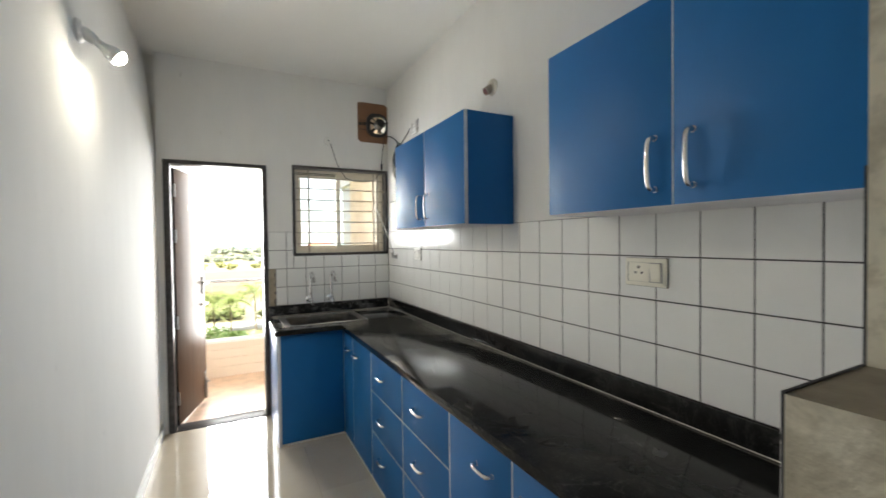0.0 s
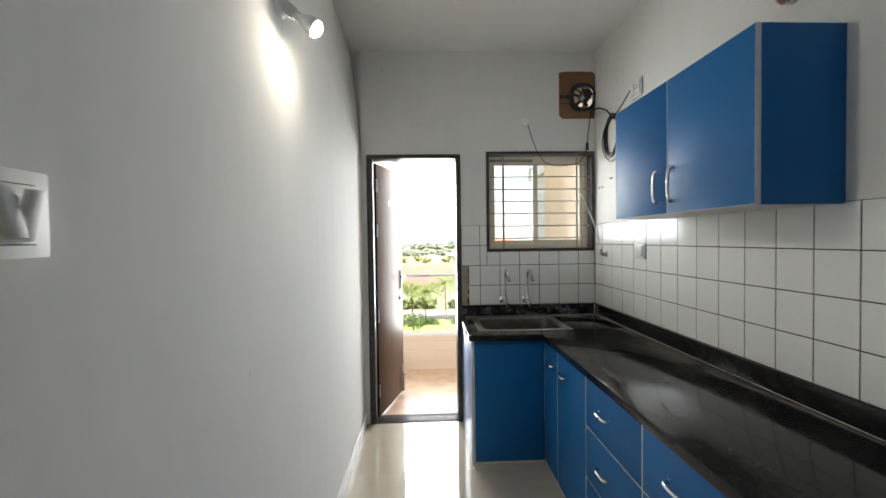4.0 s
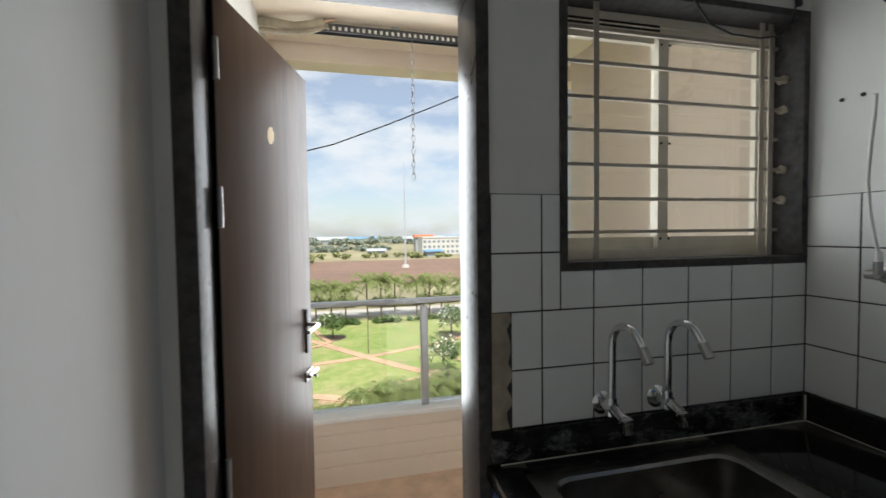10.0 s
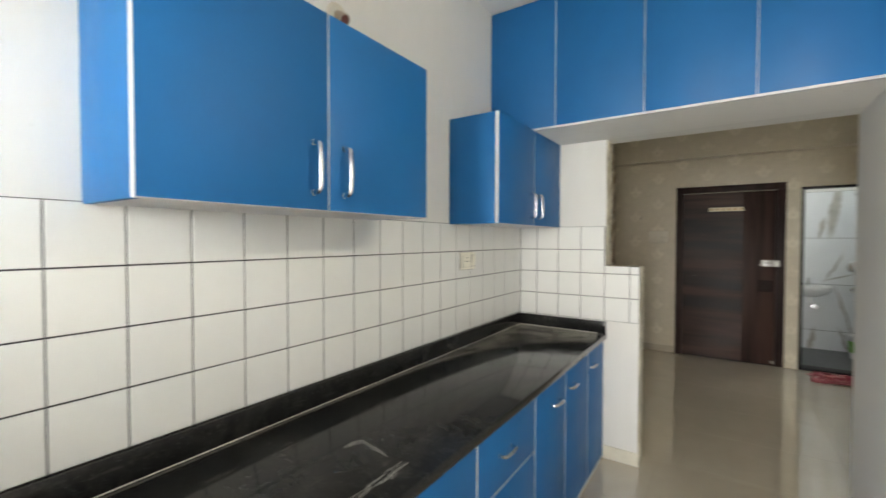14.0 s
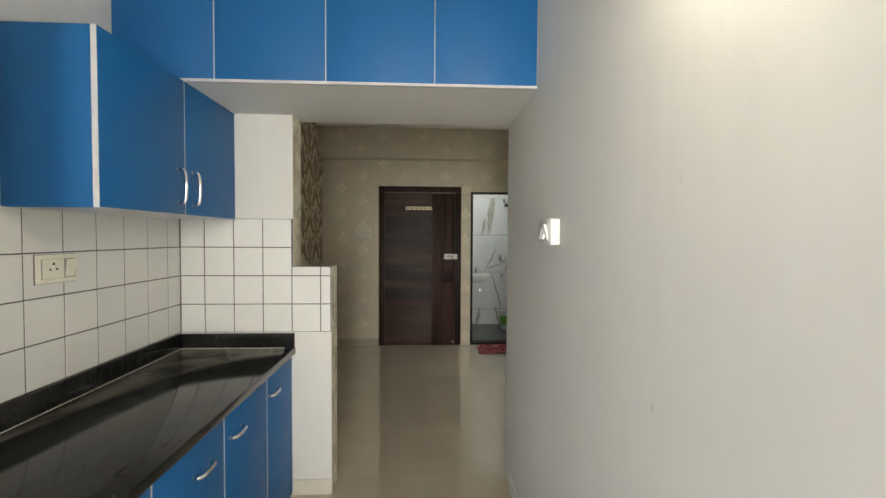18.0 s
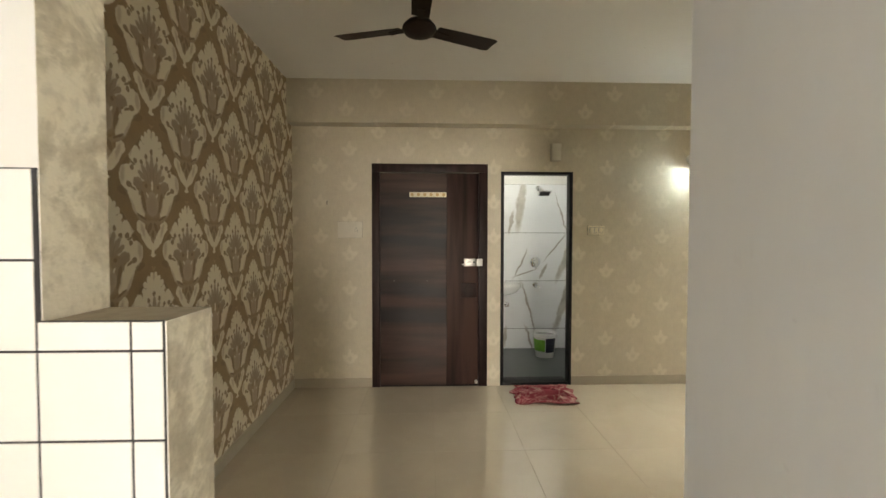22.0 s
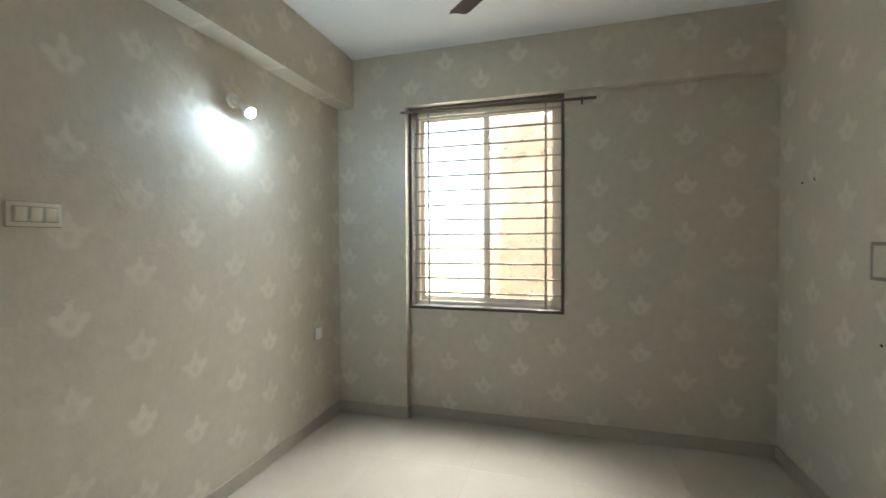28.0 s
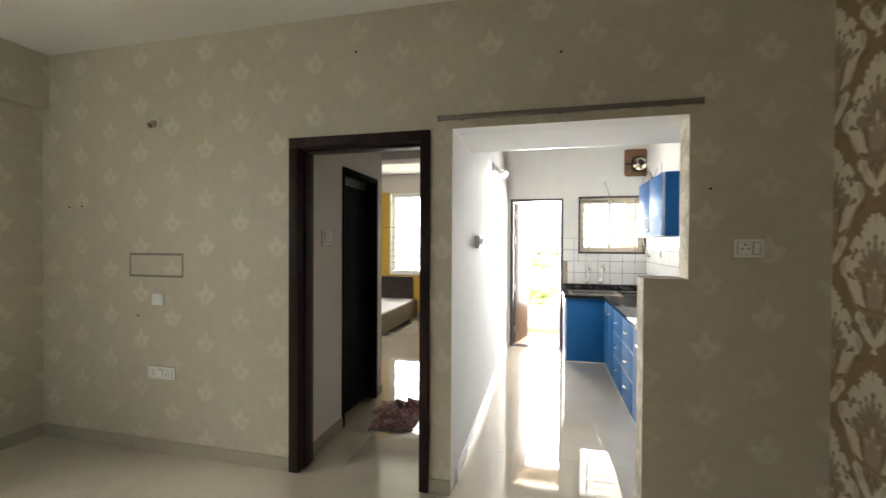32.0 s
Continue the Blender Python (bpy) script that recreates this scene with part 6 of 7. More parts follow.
# ---------- bathroom ----------
basin = thing("wash_basin", (-0.72, -4.11, 0.70), "small white ceramic wall basin with a chrome tap", "basin")
bm = bmesh.new()
lv = [(0.20, 0.16, 0.835), (0.215, 0.175, 0.845), (0.225, 0.182, 0.838), (0.222, 0.180, 0.80), (0.17, 0.14, 0.74), (0.09, 0.08, 0.705), (0.045, 0.045, 0.70)]
ins = [(0.20, 0.16, 0.835), (0.185, 0.145, 0.80), (0.13, 0.10, 0.755), (0.03, 0.03, 0.742)]
for seq in (lv, ins):
    rr = [[bm.verts.new((-0.72 + a * math.cos(t), -4.11 + 0.19 + max(-0.185, b * math.sin(t)), z)) for t in [k * math.tau / 32 for k in range(32)]] for a, b, z in seq]
    for p, q in zip(rr, rr[1:]):
        for k in range(32):
            bm.faces.new((p[k], p[(k + 1) % 32], q[(k + 1) % 32], q[k]))
    bm.faces.new(rr[-1])
bmesh.ops.recalc_face_normals(bm, faces=bm.faces[:])
part("bowl", bm, M_CERAMIC, basin, "", 50)
bm = cyl(bmesh.new(), (-0.72, -4.06, 0.835), (-0.72, -4.06, 0.93), 0.016, n=16)
tube(bm, [(-0.72, -4.06, 0.915), (-0.72, -4.0, 0.925), (-0.72, -3.96, 0.905)], 0.010, 10)
box(bm, -0.727, -0.713, -4.075, -4.0, 0.932, 0.942, 0.002)
part("basin_tap", bm, M_CHROME, basin, "chrome pillar tap", 40)
part("waste", cyl(bmesh.new(), (-0.72, -3.92, 0.62), (-0.72, -3.92, 0.702), 0.028, n=18), M_CERAMIC, basin, "white waste fitting", 40)
ang = thing("angle_valve", (-0.80, -4.10, 0.55), "chrome angle valve on the marble tiles", "valve")
part("body", cyl(cyl(bmesh.new(), (-0.80, -4.10, 0.55), (-0.80, -4.03, 0.55), 0.014, n=14), (-0.80, -4.05, 0.55), (-0.80, -4.05, 0.60), 0.009, n=12), M_CHROME, ang, "", 40)
part("wall_flange", cyl(bmesh.new(), (-0.80, -4.0995, 0.55), (-0.80, -4.093, 0.55), 0.032, n=20), M_CHROME, ang, "", 40)
part("knob", cyl(bmesh.new(), (-0.80, -4.03, 0.55), (-0.80, -4.005, 0.55), 0.018, 0.014, 14), M_CHROME, ang, "", 40)
shower = thing("overhead_shower", (-1.20, -4.10, 2.03), "square black-faced rain shower on a chrome arm", "shower")
part("wall_flange", lathe(bmesh.new(), [(0.034, 0), (0.034, 0.004), (0.018, 0.018)], None, 22, pose(-1.20, -4.0995, 2.035, -90, 0, 0)), M_CHROME, shower, "", 35)
part("arm", tube(bmesh.new(), [(-1.20, -4.09, 2.035), (-1.20, -4.02, 2.03), (-1.215, -3.96, 2.0), (-1.225, -3.94, 1.97)], 0.011, 12), M_CHROME, shower, "", 50)
bm = box(bmesh.new(), -0.075, 0.075, -0.052, 0.052, -0.008, 0.008, 0.006)
bm.transform(pose(-1.232, -3.93, 1.955, 28, 0, 0))
hd = part("head", bm, M_CHROME, shower, "", 40)
bm = box(bmesh.new(), -0.062, 0.062, -0.040, 0.040, -0.0115, -0.0085)
bm.transform(pose(-1.232, -3.93, 1.955, 28, 0, 0))
part("nozzle_plate", bm, M_BLACK, hd, "dark nozzle plate")
mixer = thing("shower_mixer", (-1.165, -4.10, 1.09), "round chrome shower mixer on the marble tiles", "mixer")
part("rosette", lathe(bmesh.new(), [(0.068, 0), (0.068, 0.006), (0.060, 0.012), (0.030, 0.014), (0.028, 0.05), (0.010, 0.052)], None, 32, pose(-1.165, -4.0995, 1.095, -90, 0, 0)), M_CHROME, mixer, "", 35)
part("lever", box(bmesh.new(), -1.174, -1.156, -4.056, -4.040, 1.0, 1.09, 0.004), M_CHROME, mixer, "", 40)
spout = thing("bath_spout", (-1.17, -4.10, 0.80), "chrome wall spout on the marble tiles", "spout")
part("spout", cyl(bmesh.new(), (-1.17, -4.0995, 0.80), (-1.18, -3.98, 0.79), 0.022, 0.020, 18), M_CHROME, spout, "", 40)
part("wall_flange", cyl(bmesh.new(), (-1.17, -4.0995, 0.80), (-1.17, -4.092, 0.80), 0.036, n=22), M_CHROME, spout, "", 40)
bucket = thing("bucket", (-1.20, -3.76, -0.02), "white plastic paint bucket with a green and black label", "bucket")
bm = lathe(bmesh.new(), [(0.001, 0.004), (0.105, 0.0), (0.110, 0.006), (0.136, 0.27), (0.141, 0.272), (0.141, 0.29), (0.133, 0.29), (0.107, 0.012), (0.001, 0.010)], (-1.20, -3.76, -0.02), 40)
part("tub", bm, M_CERAMIC, bucket, "", 35)
def band(r0, r1, z0, z1, a0, a1, n=14):
    bm = bmesh.new()
    lo = [bm.verts.new((-1.20 + r0 * math.cos(radians(a0 + (a1 - a0) * k / n)), -3.76 + r0 * math.sin(radians(a0 + (a1 - a0) * k / n)), z0)) for k in range(n + 1)]
    hi = [bm.verts.new((-1.20 + r1 * math.cos(radians(a0 + (a1 - a0) * k / n)), -3.76 + r1 * math.sin(radians(a0 + (a1 - a0) * k / n)), z1)) for k in range(n + 1)]
    for k in range(n):
        bm.faces.new((lo[k], lo[k + 1], hi[k + 1], hi[k]))
    return bm


part("label_green", band(0.1195, 0.1325, 0.06, 0.20, -8, 77), plain("label_green", (0.16, 0.42, 0.04), 0.4, 0, 0.4, 30), bucket, "green leafy label")
part("label_black", band(0.1198, 0.1345, 0.05, 0.22, 80, 138), plain("label_dark", (0.02, 0.02, 0.045), 0.4), bucket, "dark label panel")
part("rim_ring", lathe(bmesh.new(), [(0.138, 0.0), (0.146, 0.003), (0.146, 0.010), (0.138, 0.013)], (-1.20, -3.76, 0.225), 40), M_CERAMIC, bucket, "", 35)
boxb = thing("small_crate", (-1.72, -3.98, -0.02), "small dark brown crate in the bathroom corner", "crate")
solid("crate", (-1.85, -1.60, -4.09, -3.92, -0.02, 0.16), M_FRAME_W, boxb, "", 0.004)
blight = thing("ceiling_light", (-1.0, -3.35, 2.6), "round white bathroom ceiling light, lit", "ceiling light")
part("rim", lathe(bmesh.new(), [(0.10, 0.0), (0.10, -0.020), (0.088, -0.022)], (-1.0, -3.35, 2.6), 32), M_PVC, blight, "", 35)
part("diffuser", cyl(bmesh.new(), (-1.0, -3.35, 2.598), (-1.0, -3.35, 2.5765), 0.087, n=32), glowing("bath_glow", (0.88, 0.96, 1.0), 8.5), blight, "lit white diffuser")

# ---------- bedroom ----------
pd = thing("door_5", (XP, 1.295, 0), "nearly black frame of the dark bathroom doorway in the passage", "door", kind="structure")
for nm, d in (("jamb", (XP - 0.13, XP + 0.012, 0.95, 0.985, 0, 2.005)), ("jamb", (XP - 0.13, XP + 0.012, 1.605, 1.64, 0, 2.005)), ("head", (XP - 0.13, XP + 0.012, 0.95, 1.64, 2.0055, 2.04))):
    solid(nm, d, M_NEARBLACK, pd, "", 0.002)
# black sheet across the open doorway, coloured as the darkness beyond
solid("leaf", (XP - 0.125, XP - 0.09, 0.987, 1.603, 0.01, 1.93), M_NEARBLACK, pd, "near-black sheet standing for the unlit open doorway", 0.002)
solid("transom", (XP - 0.12, XP - 0.095, 0.987, 1.603, 1.935, 2.003), plain("transom_grey", (0.06, 0.06, 0.06), 0.3), pd, "grey transom strip")
plate("switch_plate", "+x", (XP, 0.71, 1.482), 0.125, 0.105, "white three-gang switch plate on the passage wall", ["switch", "switch", "switch"])
bed = thing("bed", (-3.05, 4.85, 0), "low olive-brown box bed with a bare pale board under the window", "bed")
solid("side_board", (-2.285, -2.25, 3.86, 5.74, 0.055, 0.36), M_BEDWOOD, bed, "olive-brown laminate side board", 0.003)
solid("foot_board", (-3.90, -2.2855, 3.86, 3.895, 0.055, 0.36), M_BEDWOOD, bed, "olive-brown laminate foot board", 0.003)
solid("side_board", (-3.935, -3.90, 3.86, 5.74, 0.055, 0.36), M_BEDWOOD, bed, "olive-brown laminate side board", 0.003)
solid("base_board", (-3.899, -2.286, 3.896, 5.74, 0.30, 0.375), plain("bed_board_pale", (0.62, 0.56, 0.54), 0.5), bed, "pale bare bed board", 0.002)
solid("headboard", (-3.95, -2.36, 5.745, 5.835, 0.0, 0.80), wood_dark("headboard_dark", (0.025, 0.017, 0.014), (0.05, 0.035, 0.03), (1, 1, 4)), bed, "dark brown headboard", 0.004)
for x, y in ((-2.30, 3.92), (-2.30, 5.60), (-3.88, 3.92), (-3.88, 5.60)):
    solid("leg", (x - 0.03, x + 0.03, y - 0.03, y + 0.03, 0, 0.055), M_PVC, bed, "pale foot")
bb = [(0.95 + 0.125 * k, BW[0] + 0.022, BW[1] - 0.022) for k in range(6)]
window_set("window_3", "wide bedroom window with level bars in a white frame", "y", 5.93, BW[0], BW[1], BW[2], BW[3], -1, (5.842, 6.015), bb, (-2.12, -1.6), 5.87, -2.03, (M_PVC, M_PVC, M_BARS, M_GLASS, M_GLASS), 1)


# ---------- balcony ----------
rail = thing("balcony_railing", (0.5, 5.48, 0.372), "grey metal balcony railing with clear glass panels", "railing")
M_RAIL = plain("rail_grey_metal", (0.45, 0.46, 0.48), 0.35, 0.6)
solid("top_rail", (-0.375, 1.46, 5.455, 5.505, 1.005, 1.035), M_RAIL, rail, "grey metal handrail", 0.006)
for x in (-0.33, 0.505, 1.40):
    solid("post", (x - 0.022, x + 0.022, 5.462, 5.498, 0.3725, 0.985), M_RAIL, rail, "square metal post", 0.003)
    part("post_pin", cyl(bmesh.new(), (x, 5.48, 0.98), (x, 5.48, 1.006), 0.008, n=12), M_RAIL, rail)
for x0, x1 in ((-0.305, 0.480), (0.530, 1.375)):
    g = solid("glass_panel", (x0, x1, 5.476, 5.484, 0.385, 0.965), M_GLASS, rail, "clear glass panel")
    g.visible_shadow = False
chan = thing("slotted_channel", (0.32, 5.2, 2.5), "grey slotted steel channel under the balcony ceiling", "channel")
bm = bmesh.new()
box(bm, -0.10, 1.30, 5.185, 5.225, 2.500, 2.504), box(bm, -0.10, 1.30, 5.185, 5.188, 2.462, 2.500), box(bm, -0.10, 1.30, 5.222, 5.225, 2.462, 2.500)
part("channel", bm, plain("channel_dark_steel", (0.07, 0.07, 0.075), 0.5, 0.5), chan)
solid("mount", (0.3, 0.34, 5.19, 5.22, 2.5042, 2.52), M_RAIL, chan)
bm = bmesh.new()
for k in range(46):
    box(bm, -0.09 + k * 0.03, -0.077 + k * 0.03, 5.1835, 5.1848, 2.472, 2.490)
part("slot_row", bm, M_PVC, chan, "light slots", kind="stuff")
M_CHAIN = plain("chain_dull_grey", (0.42, 0.43, 0.45), 0.5, 0.3, 0.2, 40)
chain = thing("hanging_chain", (0.41, 5.205, 1.7), "thin steel chain hanging from the channel", "chain")
part("hook", tube(bmesh.new(), [(0.41, 5.205, 2.464), (0.41, 5.205, 2.43), (0.418, 5.205, 2.41), (0.41, 5.205, 2.395)], 0.003, 8), M_STEEL, chain, "steel hook", 50)
for k in range(20):
    z = 2.385 - 0.034 * k
    pts = []
    for i in range(14):
        a = i * math.tau / 14
        du, dz = 0.009 * math.cos(a), 0.021 * math.sin(a)
        pts.append((0.41 + (du if k % 2 else 0), 5.205 + (0 if k % 2 else du), z + dz))
    part("link", tube(bmesh.new(), pts, 0.0022, 6, True), M_CHAIN, chain, "", 60)
wires = thing("taped_cables", (-0.2, 5.25, 2.48), "two grey taped cable ends sticking out below the balcony ceiling", "cable")
part("cable", tube(bmesh.new(), [(-0.37, 5.22, 2.50), (-0.28, 5.20, 2.488), (-0.18, 5.19, 2.474), (-0.10, 5.18, 2.486), (-0.04, 5.17, 2.50)], 0.021, 10), M_CEMENT, wires, "", 50)
part("cable", tube(bmesh.new(), [(-0.37, 5.25, 2.47), (-0.26, 5.22, 2.455), (-0.17, 5.20, 2.450), (-0.10, 5.19, 2.462), (-0.02, 5.18, 2.49)], 0.013, 10), M_CEMENT, wires, "", 50)
part("wire_end", tube(bmesh.new(), [(-0.04, 5.17, 2.50), (-0.01, 5.165, 2.507), (0.02, 5.16, 2.512)], 0.006, 8), plain("copper_tape", (0.55, 0.36, 0.25), 0.5), wires, "bare copper-coloured end", 50)
span = thing("overhead_wire", (1.1, 5.6, 2.43), "thin dark wire sagging across the view", "wire")
part("wire", tube(bmesh.new(), [(1.52, 5.60, 2.66), (1.2, 5.60, 2.51), (0.868, 5.60, 2.361), (0.65, 5.60, 2.262), (0.3, 5.60, 2.11), (-0.02, 5.60, 1.980), (-0.18, 5.60, 1.935), (-0.6, 5.60, 1.85), (-1.2, 5.60, 1.78), (-2.2, 5.60, 1.74), (-3.2, 5.60, 1.78)], 0.004, 6), M_BLACK, span, "", 60)

# ---------- garden and fields below ----------
def sheet(name, x0, x1, y0, y1, z, mat, label, cat, n=1):
    bm = bmesh.new()
    box(bm, x0, x1, y0, y1, z - 0.3, z)
    return setting(name, bm, mat, label, cat)


sheet("lawn", -45, 70, 12, 69, GZ + 0.05, M_LAWN, "green lawn of the garden below", "lawn")
sheet("road", -120, 160, 72, 79, GZ + 0.06, plain("concrete_road", (0.36, 0.33, 0.30), 0.9, 0, 0.1, 1.0), "pale concrete road beyond the palms", "road")
sheet("field", -180, 260, 116, 222, GZ + 0.05, M_FIELD, "bare brown ploughed field", "field")


def path_strip(name, pts, w, up=0.09):
    bm = bmesh.new()
    vs = []
    for i, p in enumerate(pts):
        p = Vector((*p, 0))
        d = (Vector((*pts[min(i + 1, len(pts) - 1)], 0)) - Vector((*pts[max(i - 1, 0)], 0))).normalized()
        s = Vector((-d.y, d.x, 0)) * w * (0.5 + 0.08 * math.sin(3.1 * i))
        vs.append([bm.verts.new((p.x + s.x, p.y + s.y, GZ + up)), bm.verts.new((p.x - s.x, p.y - s.y, GZ + up))])
    for a, b in zip(vs, vs[1:]):
        bm.faces.new((a[0], a[1], b[1], b[0]))
    ex = bmesh.ops.extrude_face_region(bm, geom=bm.faces[:])
    bmesh.ops.translate(bm, verts=[v for v in ex["geom"] if isinstance(v, bmesh.types.BMVert)], vec=(0, 0, -0.1))
    bmesh.ops.recalc_face_normals(bm, faces=bm.faces[:])
    return setting(name, bm, M_PATH, "sandy footpath worn across the lawn", "path")


path_strip("path_a", [(-16, 43.5), (-8, 46), (-3, 47.7), (2.1, 48.8), (7, 50.8), (11.2, 52.5), (18, 57)], 0.9)
path_strip("path_b", [(-9, 62), (-5.5, 58.5), (-3.7, 57.0), (-1, 53), (2.1, 48.8), (5, 45), (7, 42.6), (12, 40.5)], 1.1, 0.12)
path_strip("path_c", [(-12, 37), (-5, 36.5), (0, 37.2), (4, 39.6), (8, 40.8)], 1.2, 0.15)
path_strip("path_d", [(-12, 50.5), (-7, 52.6), (-3.4, 54.6), (-2.0, 56.2), (-3.2, 59.5), (-4.2, 63)], 0.7, 0.18)
path_strip("path_e", [(-6, 38.6), (-2.2, 38.2), (0.4, 36.8), (1.6, 34.6)], 1.1, 0.21)
path_strip("path_f", [(11.5, 44.5), (14.0, 46.2), (17, 49.0), (22, 51.5)], 1.0, 0.24)


def leaves(name, a, b):
    n = Nodes(name)
    c = n.ramp(n.node("ShaderNodeNewGeometry").outputs["Random Per Island"], (0.0, a), (1.0, b))
    mat = n.done(c, 0.7)
    thru, mx = n.node("ShaderNodeBsdfTranslucent"), n.node("ShaderNodeMixShader")
    n.put(thru.inputs["Color"], c)
    mx.inputs["Fac"].default_value = 0.45
    n.t.links.new(n.b.outputs["BSDF"], mx.inputs[1])
    n.t.links.new(thru.outputs["BSDF"], mx.inputs[2])
    n.t.links.new(mx.outputs["Shader"], n.t.nodes["Material Output"].inputs["Surface"])
    return mat


M_LEAFG = leaves("leaf_green", (0.08, 0.135, 0.035), (0.19, 0.25, 0.085))
M_LEAFY = leaves("leaf_scrub", (0.13, 0.155, 0.060), (0.23, 0.245, 0.110))
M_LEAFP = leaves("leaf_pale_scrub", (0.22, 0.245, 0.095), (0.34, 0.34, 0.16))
# leaf green paled and greyed: distance haze put into the colour
M_LEAFHAZE = leaves("leaf_hazed_grey_green", (0.21, 0.25, 0.19), (0.31, 0.335, 0.27))
M_PALM = leaves("palm_frond", (0.15, 0.20, 0.06), (0.32, 0.35, 0.13))
M_BARK = plain("bark_grey_brown", (0.17, 0.125, 0.085), 0.9, 0, 0.3, 6, 0.5)
M_FLOWER = plain("blossom_white", (0.75, 0.75, 0.62), 0.7)


def leaf_cloud(count, centre, rad, size, rnd, clumps=9, flat=1.0):
    vs, fs = [], []
    cs = []
    for _ in range(clumps):
        d = Vector((rnd.gauss(0, 1), rnd.gauss(0, 1), rnd.gauss(0, 0.7))).normalized() * rnd.uniform(0.35, 0.85)
        cs.append((Vector((d.x * rad, d.y * rad, d.z * rad * flat)), rnd.uniform(0.3, 0.5) * rad))
    for _ in range(count):
        c, r = rnd.choice(cs)
        d = Vector((rnd.gauss(0, 1), rnd.gauss(0, 1), rnd.gauss(0, 1))).normalized() * r * rnd.uniform(0.6, 1.0)
        p = Vector(centre) + c + d
        q = Euler((rnd.uniform(-0.9, 0.9), rnd.uniform(-0.9, 0.9), rnd.uniform(0, 6.3))).to_matrix()
        s = size * rnd.uniform(0.6, 1.3)
        i = len(vs)
        for u, v in ((-0.5, 0), (0, -0.22), (0.5, 0), (0, 0.22)):
            vs.append(tuple(p + q @ Vector((u * s, v * s, 0.05 * s * (u != 0)))))
        fs.append((i, i + 1, i + 2, i + 3))
    me = bpy.data.meshes.new("crown")
    me.from_pydata(vs, [], fs)
    return me


def tree(x, y, h, r, label, seed, mat=None, blossom=False, count=900):
    rnd = random.Random(seed)
    t = thing("tree", (x, y, GZ), label, "tree", "garden trees")
    bm = tube(bmesh.new(), [(x, y, GZ), (x + 0.05, y, GZ + h * 0.25), (x + 0.02, y + 0.05, GZ + h * 0.5)], 0.11 * h / 4, 8)
    for k in range(5):
        a = k * 1.26 + rnd.random()
        tube(bm, [(x + 0.03, y, GZ + h * 0.38), (x + 0.5 * r * math.cos(a) * 0.6, y + 0.3 * r * math.sin(a), GZ + h * 0.55), (x + 0.75 * r * math.cos(a), y + 0.75 * r * math.sin(a), GZ + h * 0.72)], 0.045 * h / 4, 6)
    part("trunk", bm, M_BARK, t, "", 60)
    me = leaf_cloud(count, (x, y, GZ + h * 0.64), r, 0.42, rnd, 14, 0.75)
    me.materials.append(mat or M_LEAFG)
    ob = new("crown", me)
    ob.parent, ob.matrix_parent_inverse = t, Matrix.Translation(-t.location)
    if blossom:
        me = leaf_cloud(120, (x, y, GZ + h * 0.66), r * 1.02, 0.3, rnd, 14, 0.75)
        me.materials.append(M_FLOWER)
        ob = new("blossom", me)
        ob.parent, ob.matrix_parent_inverse = t, Matrix.Translation(-t.location)
    bm = lathe(bmesh.new(), [(r * 0.95, 0.0), (r * 0.8, 0.06), (0.01, 0.10)], (x, y, GZ + 0.02), 18)
    part("soil_ring", bm, plain("dark_soil", (0.16, 0.10, 0.075), 0.95), t, "bare dark soil")
    return t


tree(-1.7, 58.6, 3.6, 1.9, "small round garden tree with white blossom", 1, blossom=True)
tree(9.0, 41.3, 3.8, 2.0, "small round garden tree with white blossom", 2, blossom=True)
tree(13.4, 55.5, 3.8, 2.0, "small round garden tree with white blossom", 3, blossom=True)
tree(15.5, 47.0, 3.6, 1.9, "small round garden tree with white blossom", 4, blossom=True)
tree(-11.0, 60.0, 3.6, 1.9, "small round garden tree", 5)
tree(24.0, 52.0, 4.0, 2.1, "small round garden tree", 6)


def palm(x, y, h, seed, label, fr=24, fl=3.7):
    rnd = random.Random(seed)
    t = thing("palm_tree", (x, y, GZ), label, "palm", "palms along the road")
    part("trunk", tube(bmesh.new(), [(x, y, GZ), (x + 0.1 * rnd.uniform(-1, 1), y, GZ + h * 0.5), (x + 0.15 * rnd.uniform(-1, 1), y, GZ + h)], 0.13, 8), M_BARK, t, "", 60)
    vs, fs = [], []
    for k in range(fr):
        a, up = k * 2.4 + rnd.random() * 0.5, rnd.uniform(0.35, 1.5)
        L = fl * rnd.uniform(0.8, 1.15)
        pts = []
        for i in range(15):
            s = i / 14
            pts.append(Vector((x, y, GZ + h)) + Vector((math.cos(a), math.sin(a), 0)) * L * s * (0.55 + 0.45 * math.cos(up) + 0.1 * s) + Vector((0, 0, L * (up * s * 0.95 - 1.05 * s * s))))
        side = Vector((-math.sin(a), math.cos(a), 0))
        for i in range(1, 15):
            for sg in (-1, 1):
                p, q = pts[i - 1], pts[i]
                w = 0.72 * math.sin(math.pi * (0.12 + 0.86 * i / 15)) * rnd.uniform(0.85, 1.1)
                n0 = len(vs)
                vs += [tuple(p), tuple(p.lerp(q, 0.55)), tuple(p.lerp(q, 0.9) + side * sg * w + Vector((0, 0, -0.45 * w))), tuple(p.lerp(q, 0.6) + side * sg * w * 0.9 + Vector((0, 0, -0.42 * w)))]
                fs.append((n0, n0 + 1, n0 + 2, n0 + 3))
    me = bpy.data.meshes.new("crown")
    me.from_pydata(vs, [], fs)
    me.materials.append(M_PALM)
    ob = new("crown", me)
    ob.parent, ob.matrix_parent_inverse = t, Matrix.Translation(-t.location)
    return t


